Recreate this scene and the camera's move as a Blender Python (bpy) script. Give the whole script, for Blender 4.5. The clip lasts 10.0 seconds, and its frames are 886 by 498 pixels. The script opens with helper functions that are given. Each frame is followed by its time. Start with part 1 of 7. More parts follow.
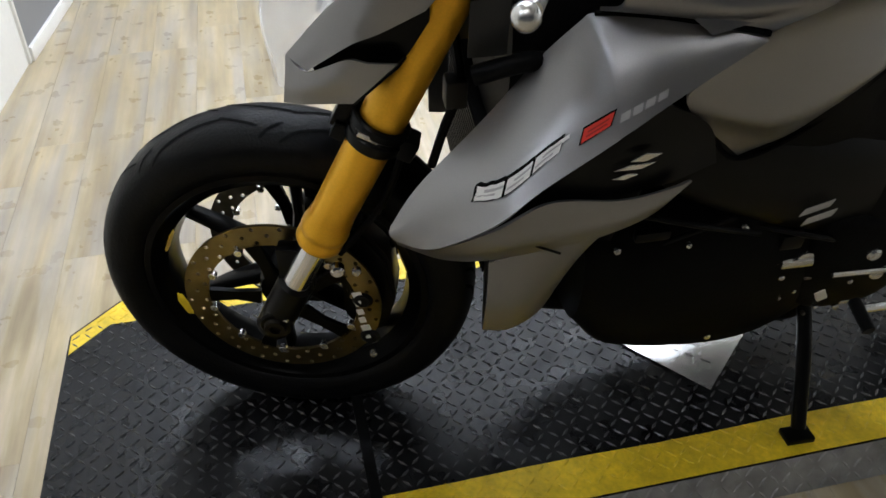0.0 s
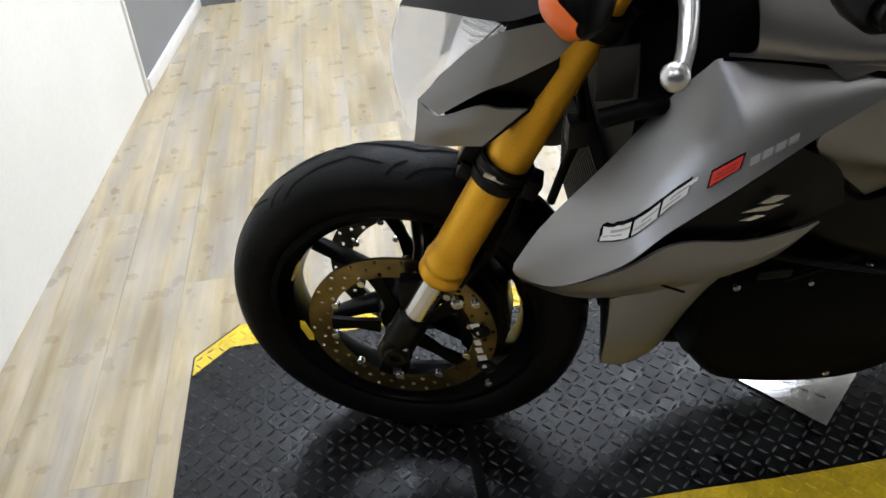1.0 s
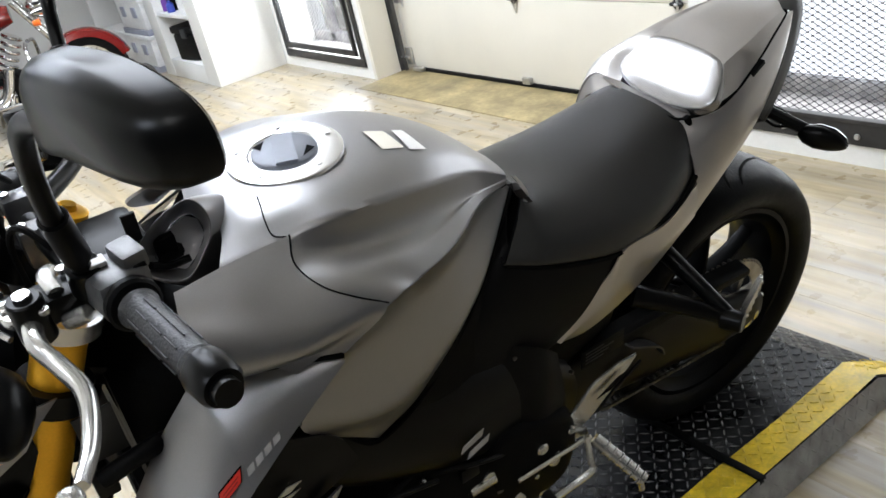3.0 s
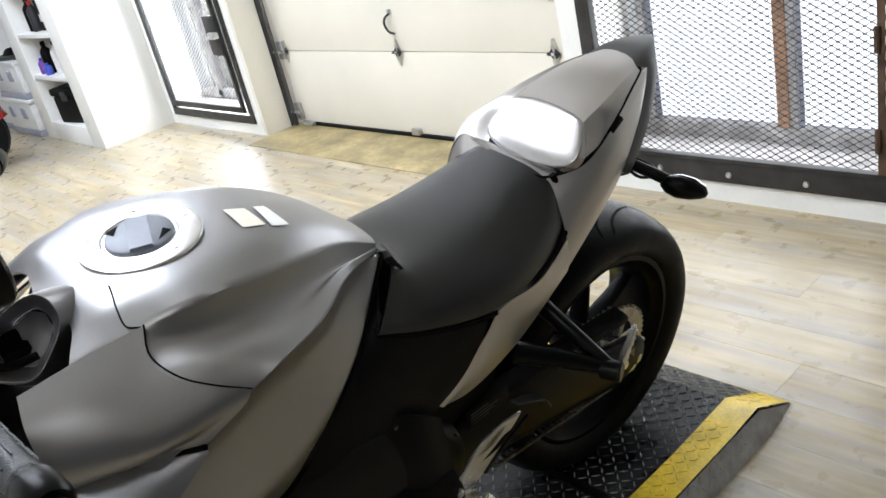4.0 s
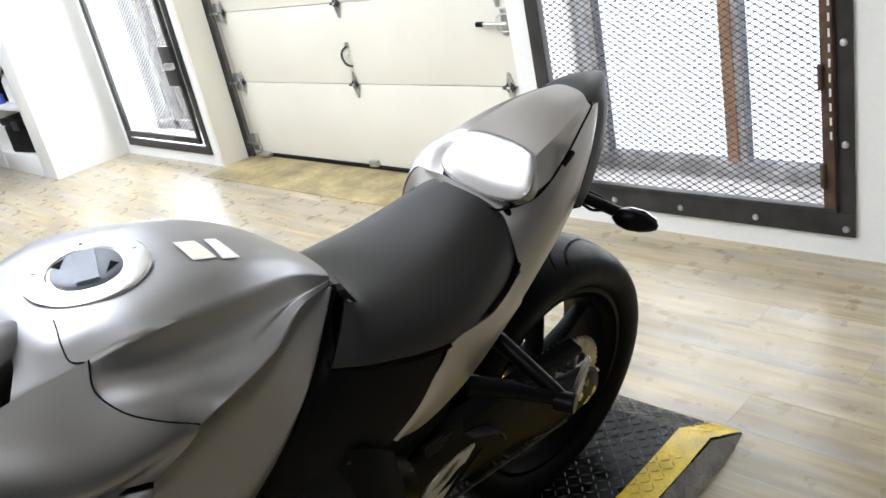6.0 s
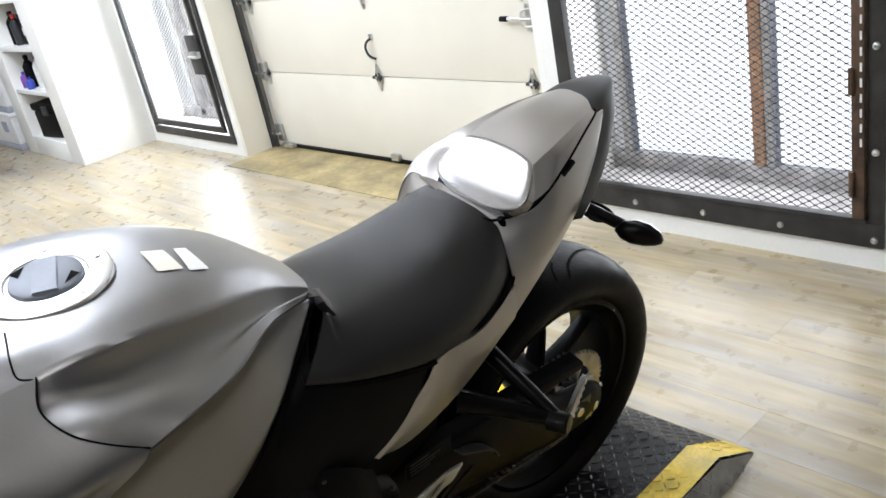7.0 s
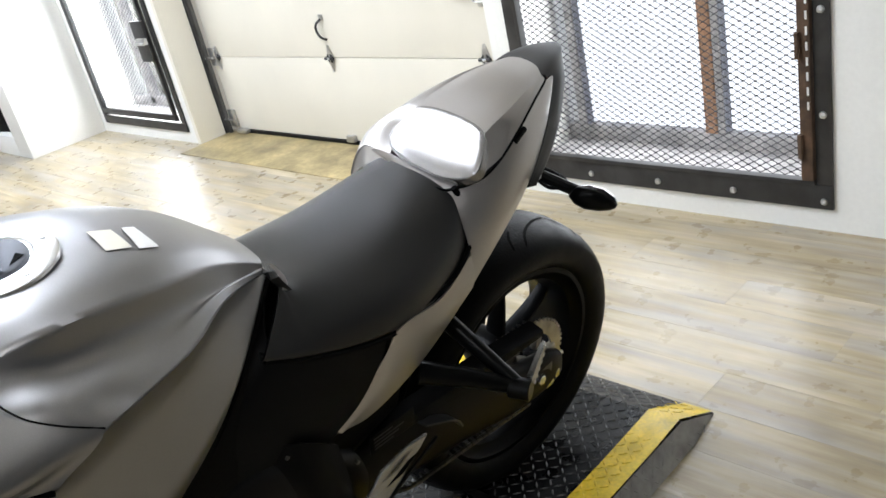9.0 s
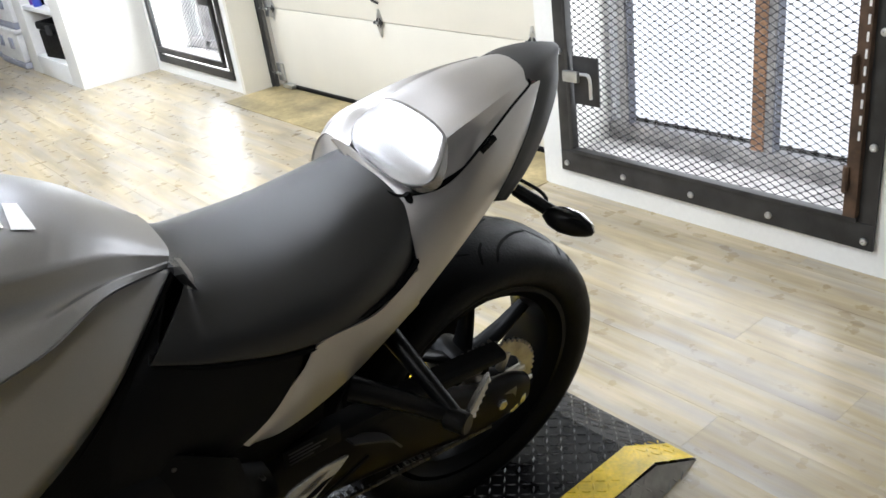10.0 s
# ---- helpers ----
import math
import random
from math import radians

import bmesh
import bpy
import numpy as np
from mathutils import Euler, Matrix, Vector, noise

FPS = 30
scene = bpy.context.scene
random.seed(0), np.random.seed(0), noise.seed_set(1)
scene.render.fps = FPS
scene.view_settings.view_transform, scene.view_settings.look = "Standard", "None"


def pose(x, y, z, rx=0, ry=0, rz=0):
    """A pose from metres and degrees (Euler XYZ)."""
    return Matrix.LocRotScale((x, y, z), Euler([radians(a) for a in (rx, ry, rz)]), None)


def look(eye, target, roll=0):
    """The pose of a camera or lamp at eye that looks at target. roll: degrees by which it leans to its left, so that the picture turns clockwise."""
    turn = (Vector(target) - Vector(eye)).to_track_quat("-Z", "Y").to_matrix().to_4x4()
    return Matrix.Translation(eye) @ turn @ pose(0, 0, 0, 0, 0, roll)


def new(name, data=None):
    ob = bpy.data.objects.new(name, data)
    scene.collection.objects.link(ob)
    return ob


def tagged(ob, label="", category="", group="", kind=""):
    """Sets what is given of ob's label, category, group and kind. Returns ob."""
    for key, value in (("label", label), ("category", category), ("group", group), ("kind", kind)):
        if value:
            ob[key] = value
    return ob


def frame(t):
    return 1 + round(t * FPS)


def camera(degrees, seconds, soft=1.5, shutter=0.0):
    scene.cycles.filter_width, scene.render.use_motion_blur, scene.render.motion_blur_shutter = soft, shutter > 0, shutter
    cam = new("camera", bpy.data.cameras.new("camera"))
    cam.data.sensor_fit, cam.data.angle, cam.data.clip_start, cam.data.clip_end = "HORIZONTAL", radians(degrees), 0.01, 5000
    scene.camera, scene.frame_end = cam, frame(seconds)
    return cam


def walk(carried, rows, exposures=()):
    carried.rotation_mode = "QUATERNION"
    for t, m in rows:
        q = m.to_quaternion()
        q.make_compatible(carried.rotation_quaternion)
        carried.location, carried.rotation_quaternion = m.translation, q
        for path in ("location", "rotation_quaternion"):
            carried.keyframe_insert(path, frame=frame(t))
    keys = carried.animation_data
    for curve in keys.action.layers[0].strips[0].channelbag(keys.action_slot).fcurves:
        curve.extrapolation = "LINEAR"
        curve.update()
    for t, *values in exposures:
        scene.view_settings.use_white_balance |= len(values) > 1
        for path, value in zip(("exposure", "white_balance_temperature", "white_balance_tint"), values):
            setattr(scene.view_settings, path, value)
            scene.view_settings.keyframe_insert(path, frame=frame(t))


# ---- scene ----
cam = camera(54.25, 10.0, soft=1.6)
# seconds, eye, yaw, pitch, roll in degrees
PATH = [
    (0, (1.216, 0.008, 1.215), 78.18, -36.27, -1.52),
    (0.5, (1.217, -0.047, 1.216), 84.89, -36.82, -3.70),
    (1, (1.222, -0.045, 1.258), 84.80, -34.81, -4.91),
    (1.5, (1.233, 0.001, 1.308), 80.69, -31.28, -8.04),
    (2, (1.226, 0.089, 1.355), 72.83, -29.03, -10.49),
    (2.5, (1.258, 0.161, 1.367), 64.32, -28.18, -12.10),
    (3, (1.282, 0.194, 1.382), 59.42, -25.72, -13.43),
    (3.2, (1.291, 0.213, 1.388), 57.80, -25.39, -13.77),
    (4.5, (1.302, 0.257, 1.399), 49.22, -23.58, -13.47),
    (5, (1.299, 0.240, 1.398), 47.49, -23.19, -13.57),
    (6.5, (1.312, 0.305, 1.400), 49.92, -22.77, -11.69),
    (7, (1.309, 0.357, 1.393), 51.19, -23.07, -11.88),
    (7.5, (1.321, 0.353, 1.384), 50.67, -23.81, -12.18),
    (8, (1.314, 0.349, 1.379), 50.91, -24.38, -12.40),
    (8.5, (1.311, 0.360, 1.375), 49.59, -24.49, -13.42),
    (9, (1.316, 0.358, 1.372), 48.75, -24.72, -13.17),
    (9.5, (1.311, 0.422, 1.338), 48.73, -27.20, -14.09),
    (10, (1.324, 0.586, 1.347), 53.42, -26.03, -7.95),
]


def aim(eye, yaw, pitch, roll):
    y, p = radians(yaw), radians(pitch)
    ahead = Vector((-math.sin(y) * math.cos(p), math.cos(y) * math.cos(p), math.sin(p)))
    return look(eye, Vector(eye) + ahead, roll)


walk(cam, [(t, aim(eye, yaw, pitch, roll)) for t, eye, yaw, pitch, roll in PATH],
     exposures=[(0.0, -0.24), (0.5, -0.06), (1.0, -0.08), (1.5, -0.08), (2.0, 0.09), (2.6, 0.08), (3.2, 0.08), (4.5, 0.13), (7.5, 0.10), (10.0, 0.11)])

# ---- daylight and lamps ----
world = bpy.data.worlds.new("day")
scene.world = world
world.use_nodes = True
wn = world.node_tree
sky = wn.nodes.new("ShaderNodeTexSky")
sky.sky_type, sky.sun_disc = "NISHITA", False
sky.sun_elevation, sky.sun_rotation = radians(40), radians(20)
wn.links.new(sky.outputs[0], wn.nodes["Background"].inputs[0])
wn.nodes["Background"].inputs[1].default_value = 0.12


def area(name, m, sx, sy, watts, colour):
    lamp = bpy.data.lights.new(name, "AREA")
    lamp.shape, lamp.size, lamp.size_y, lamp.energy, lamp.color = "RECTANGLE", sx, sy, watts, colour
    ob = new(name, lamp)
    ob.matrix_world = m
    return ob


area("window_daylight", pose(-0.3, 3.1, 1.25, -90, 0, 0), 1.0, 2.0, 28, (0.90, 0.95, 1.0))
area("side_window_daylight", pose(-4.25, 3.1, 1.1, -90, 0, 0), 0.9, 1.8, 55, (0.90, 0.95, 1.0))
# Unseen lamps: reflections place the first three, the rest are added fill.
# x, y, width, length, watts
CEILING_LAMPS = ((-0.92, 0.66, 1.5, 1.1, 42), (-2.5, -0.1, 0.55, 1.2, 38), (-2.5, 1.8, 0.55, 1.2, 33), (-4.7, 1.2, 0.55, 1.2, 44), (-4.7, -1.2, 0.55, 1.2, 54), (1.1, -1.9, 0.55, 1.2, 34), (1.75, -0.35, 0.55, 1.2, 3))
for lx, ly, lsx, lsy, watts in CEILING_LAMPS:
    area("ceiling_panel_light", pose(lx, ly, 2.9), lsx, lsy, watts, (0.82, 0.94, 1.15))

# ---- materials ----
def material(name, colour, rough=0.5, metal=0.0, grain=0.0, grain_scale=60.0, bump=0.0, bump_scale=200.0, stain=0.0,
             stain_scale=4.0, coat=0.0, rough_var=0.0, spread=0.0, spec=0.5, space="Object"):
    """A principled surface with broad stains, fine grain, roughness changes and relief."""
    m = bpy.data.materials.new(name)
    m.use_nodes = True
    nt = m.node_tree
    b = nt.nodes["Principled BSDF"]
    b.inputs["Base Color"].default_value = (*colour, 1)
    b.inputs["Roughness"].default_value, b.inputs["Metallic"].default_value = rough, metal
    b.inputs["Specular IOR Level"].default_value = spec
    b.inputs["Coat Weight"].default_value, b.inputs["Coat Roughness"].default_value = coat, 0.08
    tc = nt.nodes.new("ShaderNodeTexCoord")

    def noise_of(scale, detail=4.0):
        n = nt.nodes.new("ShaderNodeTexNoise")
        n.inputs["Scale"].default_value, n.inputs["Detail"].default_value = scale, detail
        nt.links.new(tc.outputs[space], n.inputs["Vector"])
        return n

    def scaled(src, low, high):
        r = nt.nodes.new("ShaderNodeMapRange")
        r.inputs[1].default_value, r.inputs[2].default_value = 0.3, 0.7
        r.inputs[3].default_value, r.inputs[4].default_value = low, high
        nt.links.new(src, r.inputs[0])
        return r.outputs[0]

    value = None
    pieces = []
    if grain:
        pieces.append(scaled(noise_of(grain_scale).outputs[0], 1 - grain, 1 + grain))
    if stain:
        pieces.append(scaled(noise_of(stain_scale, 6.0).outputs[0], 1 - stain, 1 + stain))
    if spread:
        info = nt.nodes.new("ShaderNodeObjectInfo")
        r = nt.nodes.new("ShaderNodeMapRange")
        r.inputs[3].default_value, r.inputs[4].default_value = 1 - spread, 1 + spread
        nt.links.new(info.outputs["Random"], r.inputs[0])
        pieces.append(r.outputs[0])
    for p in pieces:
        if value is None:
            value = p
        else:
            mul = nt.nodes.new("ShaderNodeMath")
            mul.operation = "MULTIPLY"
            nt.links.new(value, mul.inputs[0])
            nt.links.new(p, mul.inputs[1])
            value = mul.outputs[0]
    if value is not None:
        sc = nt.nodes.new("ShaderNodeVectorMath")
        sc.operation = "SCALE"
        sc.inputs[0].default_value = colour
        nt.links.new(value, sc.inputs["Scale"])
        nt.links.new(sc.outputs[0], b.inputs["Base Color"])
    if rough_var:
        nt.links.new(scaled(noise_of(stain_scale * 2.3 + 3, 5.0).outputs[0], max(0.02, rough - rough_var), min(1, rough + rough_var)), b.inputs["Roughness"])
    if bump:
        bp = nt.nodes.new("ShaderNodeBump")
        bp.inputs["Strength"].default_value, bp.inputs["Distance"].default_value = bump, 0.002
        nt.links.new(noise_of(bump_scale, 3.0).outputs[0], bp.inputs["Height"])
        nt.links.new(bp.outputs[0], b.inputs["Normal"])
    return m


def glow(name, colour, strength):
    m = bpy.data.materials.new(name)
    m.use_nodes = True
    b = m.node_tree.nodes["Principled BSDF"]
    b.inputs["Base Color"].default_value = (*colour, 1)
    b.inputs["Emission Color"].default_value = (*colour, 1)
    b.inputs["Emission Strength"].default_value = strength
    return m


def glass(name, colour=(1, 1, 1), rough=0.02):
    m = bpy.data.materials.new(name)
    m.use_nodes = True
    b = m.node_tree.nodes["Principled BSDF"]
    b.inputs["Base Color"].default_value = (*colour, 1)
    b.inputs["Roughness"].default_value, b.inputs["Transmission Weight"].default_value, b.inputs["IOR"].default_value = rough, 1.0, 1.45
    return m


def plank_material():
    """Pale weathered oak vinyl: streaks along the board, blotches of grey and straw, one tone for each board."""
    m = material("vinyl_plank", (0.5, 0.42, 0.3), 0.29, rough_var=0.03)
    nt = m.node_tree
    b = nt.nodes["Principled BSDF"]
    geo = nt.nodes.new("ShaderNodeNewGeometry")
    tc = nt.nodes.new("ShaderNodeTexCoord")
    shift = nt.nodes.new("ShaderNodeVectorMath")
    shift.operation = "MULTIPLY_ADD"
    shift.inputs[1].default_value = (1, 1, 1)
    rnd = nt.nodes.new("ShaderNodeMath")
    rnd.operation = "MULTIPLY"
    rnd.inputs[1].default_value = 37.0
    nt.links.new(geo.outputs["Random Per Island"], rnd.inputs[0])
    info = nt.nodes.new("ShaderNodeObjectInfo")
    add = nt.nodes.new("ShaderNodeMath")
    add.operation = "MULTIPLY_ADD"
    add.inputs[1].default_value = 91.0
    nt.links.new(info.outputs["Random"], add.inputs[0])
    nt.links.new(rnd.outputs[0], add.inputs[2])
    nt.links.new(tc.outputs["Object"], shift.inputs[0])
    nt.links.new(add.outputs[0], shift.inputs[2])

    def streak(scale, detail, rough):
        mp = nt.nodes.new("ShaderNodeMapping")
        mp.inputs["Scale"].default_value = scale
        nt.links.new(shift.outputs[0], mp.inputs[0])
        n = nt.nodes.new("ShaderNodeTexNoise")
        n.inputs["Scale"].default_value, n.inputs["Detail"].default_value, n.inputs["Roughness"].default_value = 1.0, detail, rough
        nt.links.new(mp.outputs[0], n.inputs["Vector"])
        return n.outputs[0]

    ramp = nt.nodes.new("ShaderNodeValToRGB")
    ramp.color_ramp.elements[0].position, ramp.color_ramp.elements[0].color = 0.28, (0.31, 0.245, 0.155, 1)
    ramp.color_ramp.elements[1].position, ramp.color_ramp.elements[1].color = 0.72, (0.53, 0.455, 0.335, 1)
    e = ramp.color_ramp.elements.new(0.5)
    e.color = (0.43, 0.352, 0.215, 1)
    nt.links.new(streak((2.1, 25.0, 1.0), 4.0, 0.55), ramp.inputs[0])
    fine = nt.nodes.new("ShaderNodeMapRange")
    fine.inputs[1].default_value, fine.inputs[2].default_value, fine.inputs[3].default_value, fine.inputs[4].default_value = 0.3, 0.75, 0.88, 1.07
    nt.links.new(streak((1.6, 60.0, 1.0), 3.0, 0.55), fine.inputs[0])
    grey = nt.nodes.new("ShaderNodeMix")
    grey.data_type = "RGBA"
    grey.inputs["B"].default_value = (0.390, 0.360, 0.322, 1)
    gm = nt.nodes.new("ShaderNodeMapRange")
    gm.inputs[1].default_value, gm.inputs[2].default_value, gm.inputs[4].default_value = 0.44, 0.66, 0.70
    nt.links.new(streak((1.7, 16.0, 1.0), 3.0, 0.5), gm.inputs[0])
    nt.links.new(gm.outputs[0], grey.inputs["Factor"])
    nt.links.new(ramp.outputs[0], grey.inputs["A"])
    tone = nt.nodes.new("ShaderNodeMapRange")
    tone.inputs[3].default_value, tone.inputs[4].default_value = 0.90, 1.06
    fr = nt.nodes.new("ShaderNodeMath")
    fr.operation = "FRACT"
    nt.links.new(add.outputs[0], fr.inputs[0])
    nt.links.new(fr.outputs[0], tone.inputs[0])
    smudge = nt.nodes.new("ShaderNodeMapRange")
    smudge.inputs[1].default_value, smudge.inputs[2].default_value, smudge.inputs[3].default_value, smudge.inputs[4].default_value = 0.34, 0.66, 0.80, 1.12
    nt.links.new(streak((3.0, 9.0, 1.0), 5.0, 0.6), smudge.inputs[0])
    both_tones = nt.nodes.new("ShaderNodeMath")
    both_tones.operation = "MULTIPLY"
    nt.links.new(tone.outputs[0], both_tones.inputs[0])
    nt.links.new(smudge.outputs[0], both_tones.inputs[1])
    # small dark knots
    knot = nt.nodes.new("ShaderNodeMapRange")
    knot.inputs[1].default_value, knot.inputs[2].default_value, knot.inputs[3].default_value, knot.inputs[4].default_value = 0.77, 0.86, 1.0, 0.72
    nt.links.new(streak((9.0, 34.0, 1.0), 2.0, 0.6), knot.inputs[0])
    knotted = nt.nodes.new("ShaderNodeMath")
    knotted.operation = "MULTIPLY"
    nt.links.new(both_tones.outputs[0], knotted.inputs[0])
    nt.links.new(knot.outputs[0], knotted.inputs[1])
    mul = nt.nodes.new("ShaderNodeMath")
    mul.operation = "MULTIPLY"
    nt.links.new(knotted.outputs[0], mul.inputs[0])
    nt.links.new(fine.outputs[0], mul.inputs[1])
    sc = nt.nodes.new("ShaderNodeVectorMath")
    sc.operation = "SCALE"
    nt.links.new(grey.outputs["Result"], sc.inputs[0])
    nt.links.new(mul.outputs[0], sc.inputs["Scale"])
    nt.links.new(sc.outputs[0], b.inputs["Base Color"])
    return m


PLANK = plank_material()
WHITE = material("white_wall_paint", (0.80, 0.79, 0.75), 0.55, stain=0.05, stain_scale=1.5, grain=0.02, bump=0.15, bump_scale=90)
SCUFF = material("scuffed_white_paint", (0.66, 0.65, 0.63), 0.6, stain=0.1, stain_scale=40)
THRESH = material("tan_board", (0.34, 0.270, 0.135), 0.45, stain=0.45, stain_scale=6, grain=0.15, grain_scale=40, bump=0.15)
TRIM = material("white_trim_paint", (0.80, 0.79, 0.76), 0.4, stain=0.05, stain_scale=5, bump=0.05)
DOORPAINT = material("cream_door_paint", (0.72, 0.682, 0.585), 0.4, stain=0.05, stain_scale=2, grain=0.03, grain_scale=300, bump=0.1, bump_scale=250)
# Dark colour of the unseen walls, chosen to dim reflections in the bike.
UNSEENWALL = material("unseen_wall_dark", (0.105, 0.108, 0.115), 0.7, stain=0.1, stain_scale=2, bump=0.15, bump_scale=90)
# Grey wall colour, darkened to hold the shade of the passage.
GREYWALL = material("shaded_wall_grey", (0.215, 0.215, 0.22), 0.6, stain=0.08, stain_scale=2, bump=0.15, bump_scale=90)
CEIL = material("ceiling_paint", (0.80, 0.79, 0.77), 0.8, stain=0.05)
BLACKSTEEL = material("black_painted_steel", (0.035, 0.034, 0.034), 0.45, 0.3, stain=0.35, stain_scale=12, bump=0.2, bump_scale=120)
MESHSTEEL = material("expanded_steel", (0.04, 0.04, 0.045), 0.45, 0.4, stain=0.3, stain_scale=8)
TRACK = material("dull_track_steel", (0.10, 0.096, 0.090), 0.5, 0.4, stain=0.3, stain_scale=14)
ZINC = material("zinc_plated_steel", (0.55, 0.55, 0.54), 0.35, 0.9, stain=0.2, stain_scale=20, bump=0.1)
RUST = material("rusty_steel", (0.085, 0.05, 0.03), 0.75, 0.2, stain=0.5, stain_scale=18, bump=0.3)
WOODFRAME = material("brown_window_wood", (0.42, 0.23, 0.13), 0.6, stain=0.3, stain_scale=12, grain=0.2, grain_scale=80, bump=0.3)
CONCRETE = material("sill_concrete", (0.45, 0.43, 0.42), 0.85, stain=0.35, stain_scale=14, grain=0.2, grain_scale=120, bump=0.5, bump_scale=60)
MATRUB = material("black_rubber_plate", (0.006, 0.006, 0.0065), 0.30, stain=0.4, stain_scale=7, rough_var=0.12, bump=0.3, bump_scale=160, spec=0.22)
MATTREAD = material("worn_plate_tread", (0.045, 0.045, 0.047), 0.30, stain=0.5, stain_scale=9, spec=0.7)
YELLOW = material("yellow_paint", (0.74, 0.52, 0.02), 0.42, stain=0.22, stain_scale=16, grain=0.12, grain_scale=120, rough_var=0.1, bump=0.25, bump_scale=90)
SKIRT = material("dusty_plate", (0.30, 0.295, 0.285), 0.45, 0.4, stain=0.3, stain_scale=20, bump=0.2)
SILVER = material("matt_grey_metallic", (0.274, 0.269, 0.274), 0.36, 0.86, grain=0.05, grain_scale=900, coat=0.0, rough_var=0.03)
SILVER_L = material("matt_silver_metallic", (0.45, 0.432, 0.420), 0.34, 0.86, grain=0.05, grain_scale=900, coat=0.04, rough_var=0.03)
GLOSSGREY = material("gloss_grey_paint", (0.32, 0.312, 0.308), 0.24, 0.8, grain=0.05, grain_scale=900, coat=0.25)
VISORGREY = material("matt_grey_plastic", (0.055, 0.054, 0.054), 0.42, 0.2, stain=0.1, bump=0.1, bump_scale=500, spec=0.35)
PLASTIC = material("black_plastic", (0.0045, 0.0045, 0.0046), 0.44, bump=0.25, bump_scale=700, stain=0.15, spec=0.07)
SIDEPANEL = material("grained_black_plastic", (0.0045, 0.0045, 0.0046), 0.40, bump=0.3, bump_scale=600, stain=0.2, stain_scale=8, spec=0.07)
SATIN = material("satin_black_paint", (0.003, 0.003, 0.003), 0.28, 0.0, stain=0.2, stain_scale=12, spec=0.12)
TAILCAP = material("matt_dark_grey_paint", (0.024, 0.0235, 0.023), 0.5, 0.0, stain=0.08, stain_scale=9, bump=0.06, bump_scale=600, spec=0.3)
GREYPLASTIC = material("dark_grey_plastic", (0.03, 0.03, 0.031), 0.45, bump=0.2, bump_scale=500, stain=0.1, spec=0.35)
SEATVINYL = material("black_seat_vinyl", (0.003, 0.003, 0.0035), 0.39, bump=0.25, bump_scale=900, stain=0.15, stain_scale=6, rough_var=0.03, spec=0.55)
RUBBER = material("tyre_rubber", (0.0045, 0.0045, 0.0048), 0.46, stain=0.3, stain_scale=9, bump=0.3, bump_scale=220, rough_var=0.08, spec=0.10)
# Near-black for print, and for the shade in grooves, gaps and hollows.
GROOVE = material("groove_gap_shade", (0.002, 0.002, 0.002), 0.9, spec=0.1)
SWITCHGREY = material("worn_grey_casting", (0.11, 0.11, 0.112), 0.38, 0.3, stain=0.35, stain_scale=35, bump=0.2, bump_scale=300)
GRIP = material("grip_rubber", (0.022, 0.022, 0.024), 0.42, stain=0.3, stain_scale=30, bump=0.6, bump_scale=320, spec=0.35)
RIMBLACK = material("rim_black", (0.003, 0.003, 0.003), 0.28, 0.0, stain=0.2, spec=0.06)
GOLD = material("gold_anodised", (0.90, 0.465, 0.025), 0.36, 0.58, stain=0.05, stain_scale=9, grain=0.04, grain_scale=300, rough_var=0.06)
CHROME = material("polished_steel", (0.72, 0.71, 0.70), 0.12, 1.0, stain=0.06, stain_scale=20)
CAPLID = material("blue_grey_anodised", (0.15, 0.16, 0.185), 0.5, 0.35, stain=0.1, stain_scale=30, bump=0.05)
BRIGHTRING = material("satin_silver_ring", (0.78, 0.78, 0.78), 0.26, 0.85, stain=0.04, stain_scale=20)
DARKSTEEL = material("greasy_steel", (0.10, 0.095, 0.085), 0.4, 0.8, stain=0.4, stain_scale=30)
WORNSTEEL = material("worn_sprocket_steel", (0.34, 0.32, 0.28), 0.36, 0.9, stain=0.35, stain_scale=22)
ALU = material("bare_aluminium", (0.60, 0.595, 0.58), 0.27, 0.9, stain=0.15, stain_scale=25, bump=0.1, bump_scale=300)
BRONZE = material("brake_disc_steel", (0.20, 0.155, 0.075), 0.33, 1.0, stain=0.3, stain_scale=18, bump=0.1, bump_scale=400)
COVERBLACK = material("cover_black", (0.006, 0.005, 0.0045), 0.38, stain=0.3, stain_scale=14, bump=0.2, bump_scale=300, spec=0.22)
ENGINE = material("engine_black", (0.003, 0.003, 0.003), 0.5, 0.0, stain=0.3, stain_scale=14, bump=0.3, bump_scale=300, spec=0.05)
BROWNMETAL = material("swingarm_paint", (0.006, 0.0048, 0.0042), 0.35, 0.0, stain=0.3, stain_scale=10, spec=0.12)
ORANGE = material("amber_lens", (0.88, 0.17, 0.025), 0.35, coat=0.08, spec=0.3)
REDLENS = material("smoked_lens", (0.06, 0.012, 0.012), 0.12, coat=0.5)
RED = material("red_sticker", (0.72, 0.035, 0.02), 0.35)
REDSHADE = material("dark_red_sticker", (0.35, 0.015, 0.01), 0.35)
STICKER = material("white_sticker", (0.75, 0.74, 0.72), 0.4, stain=0.08, stain_scale=30)
GREYSTICKER = material("grey_sticker", (0.42, 0.41, 0.41), 0.4)
CREAMSTICKER = material("cream_sticker", (0.72, 0.68, 0.58), 0.45)
LENS = glass("clear_lens", (1.0, 1.0, 1.0), 0.06)
LENS.node_tree.nodes["Principled BSDF"].inputs["Transmission Weight"].default_value = 0.82
PANE = glass("window_glass")
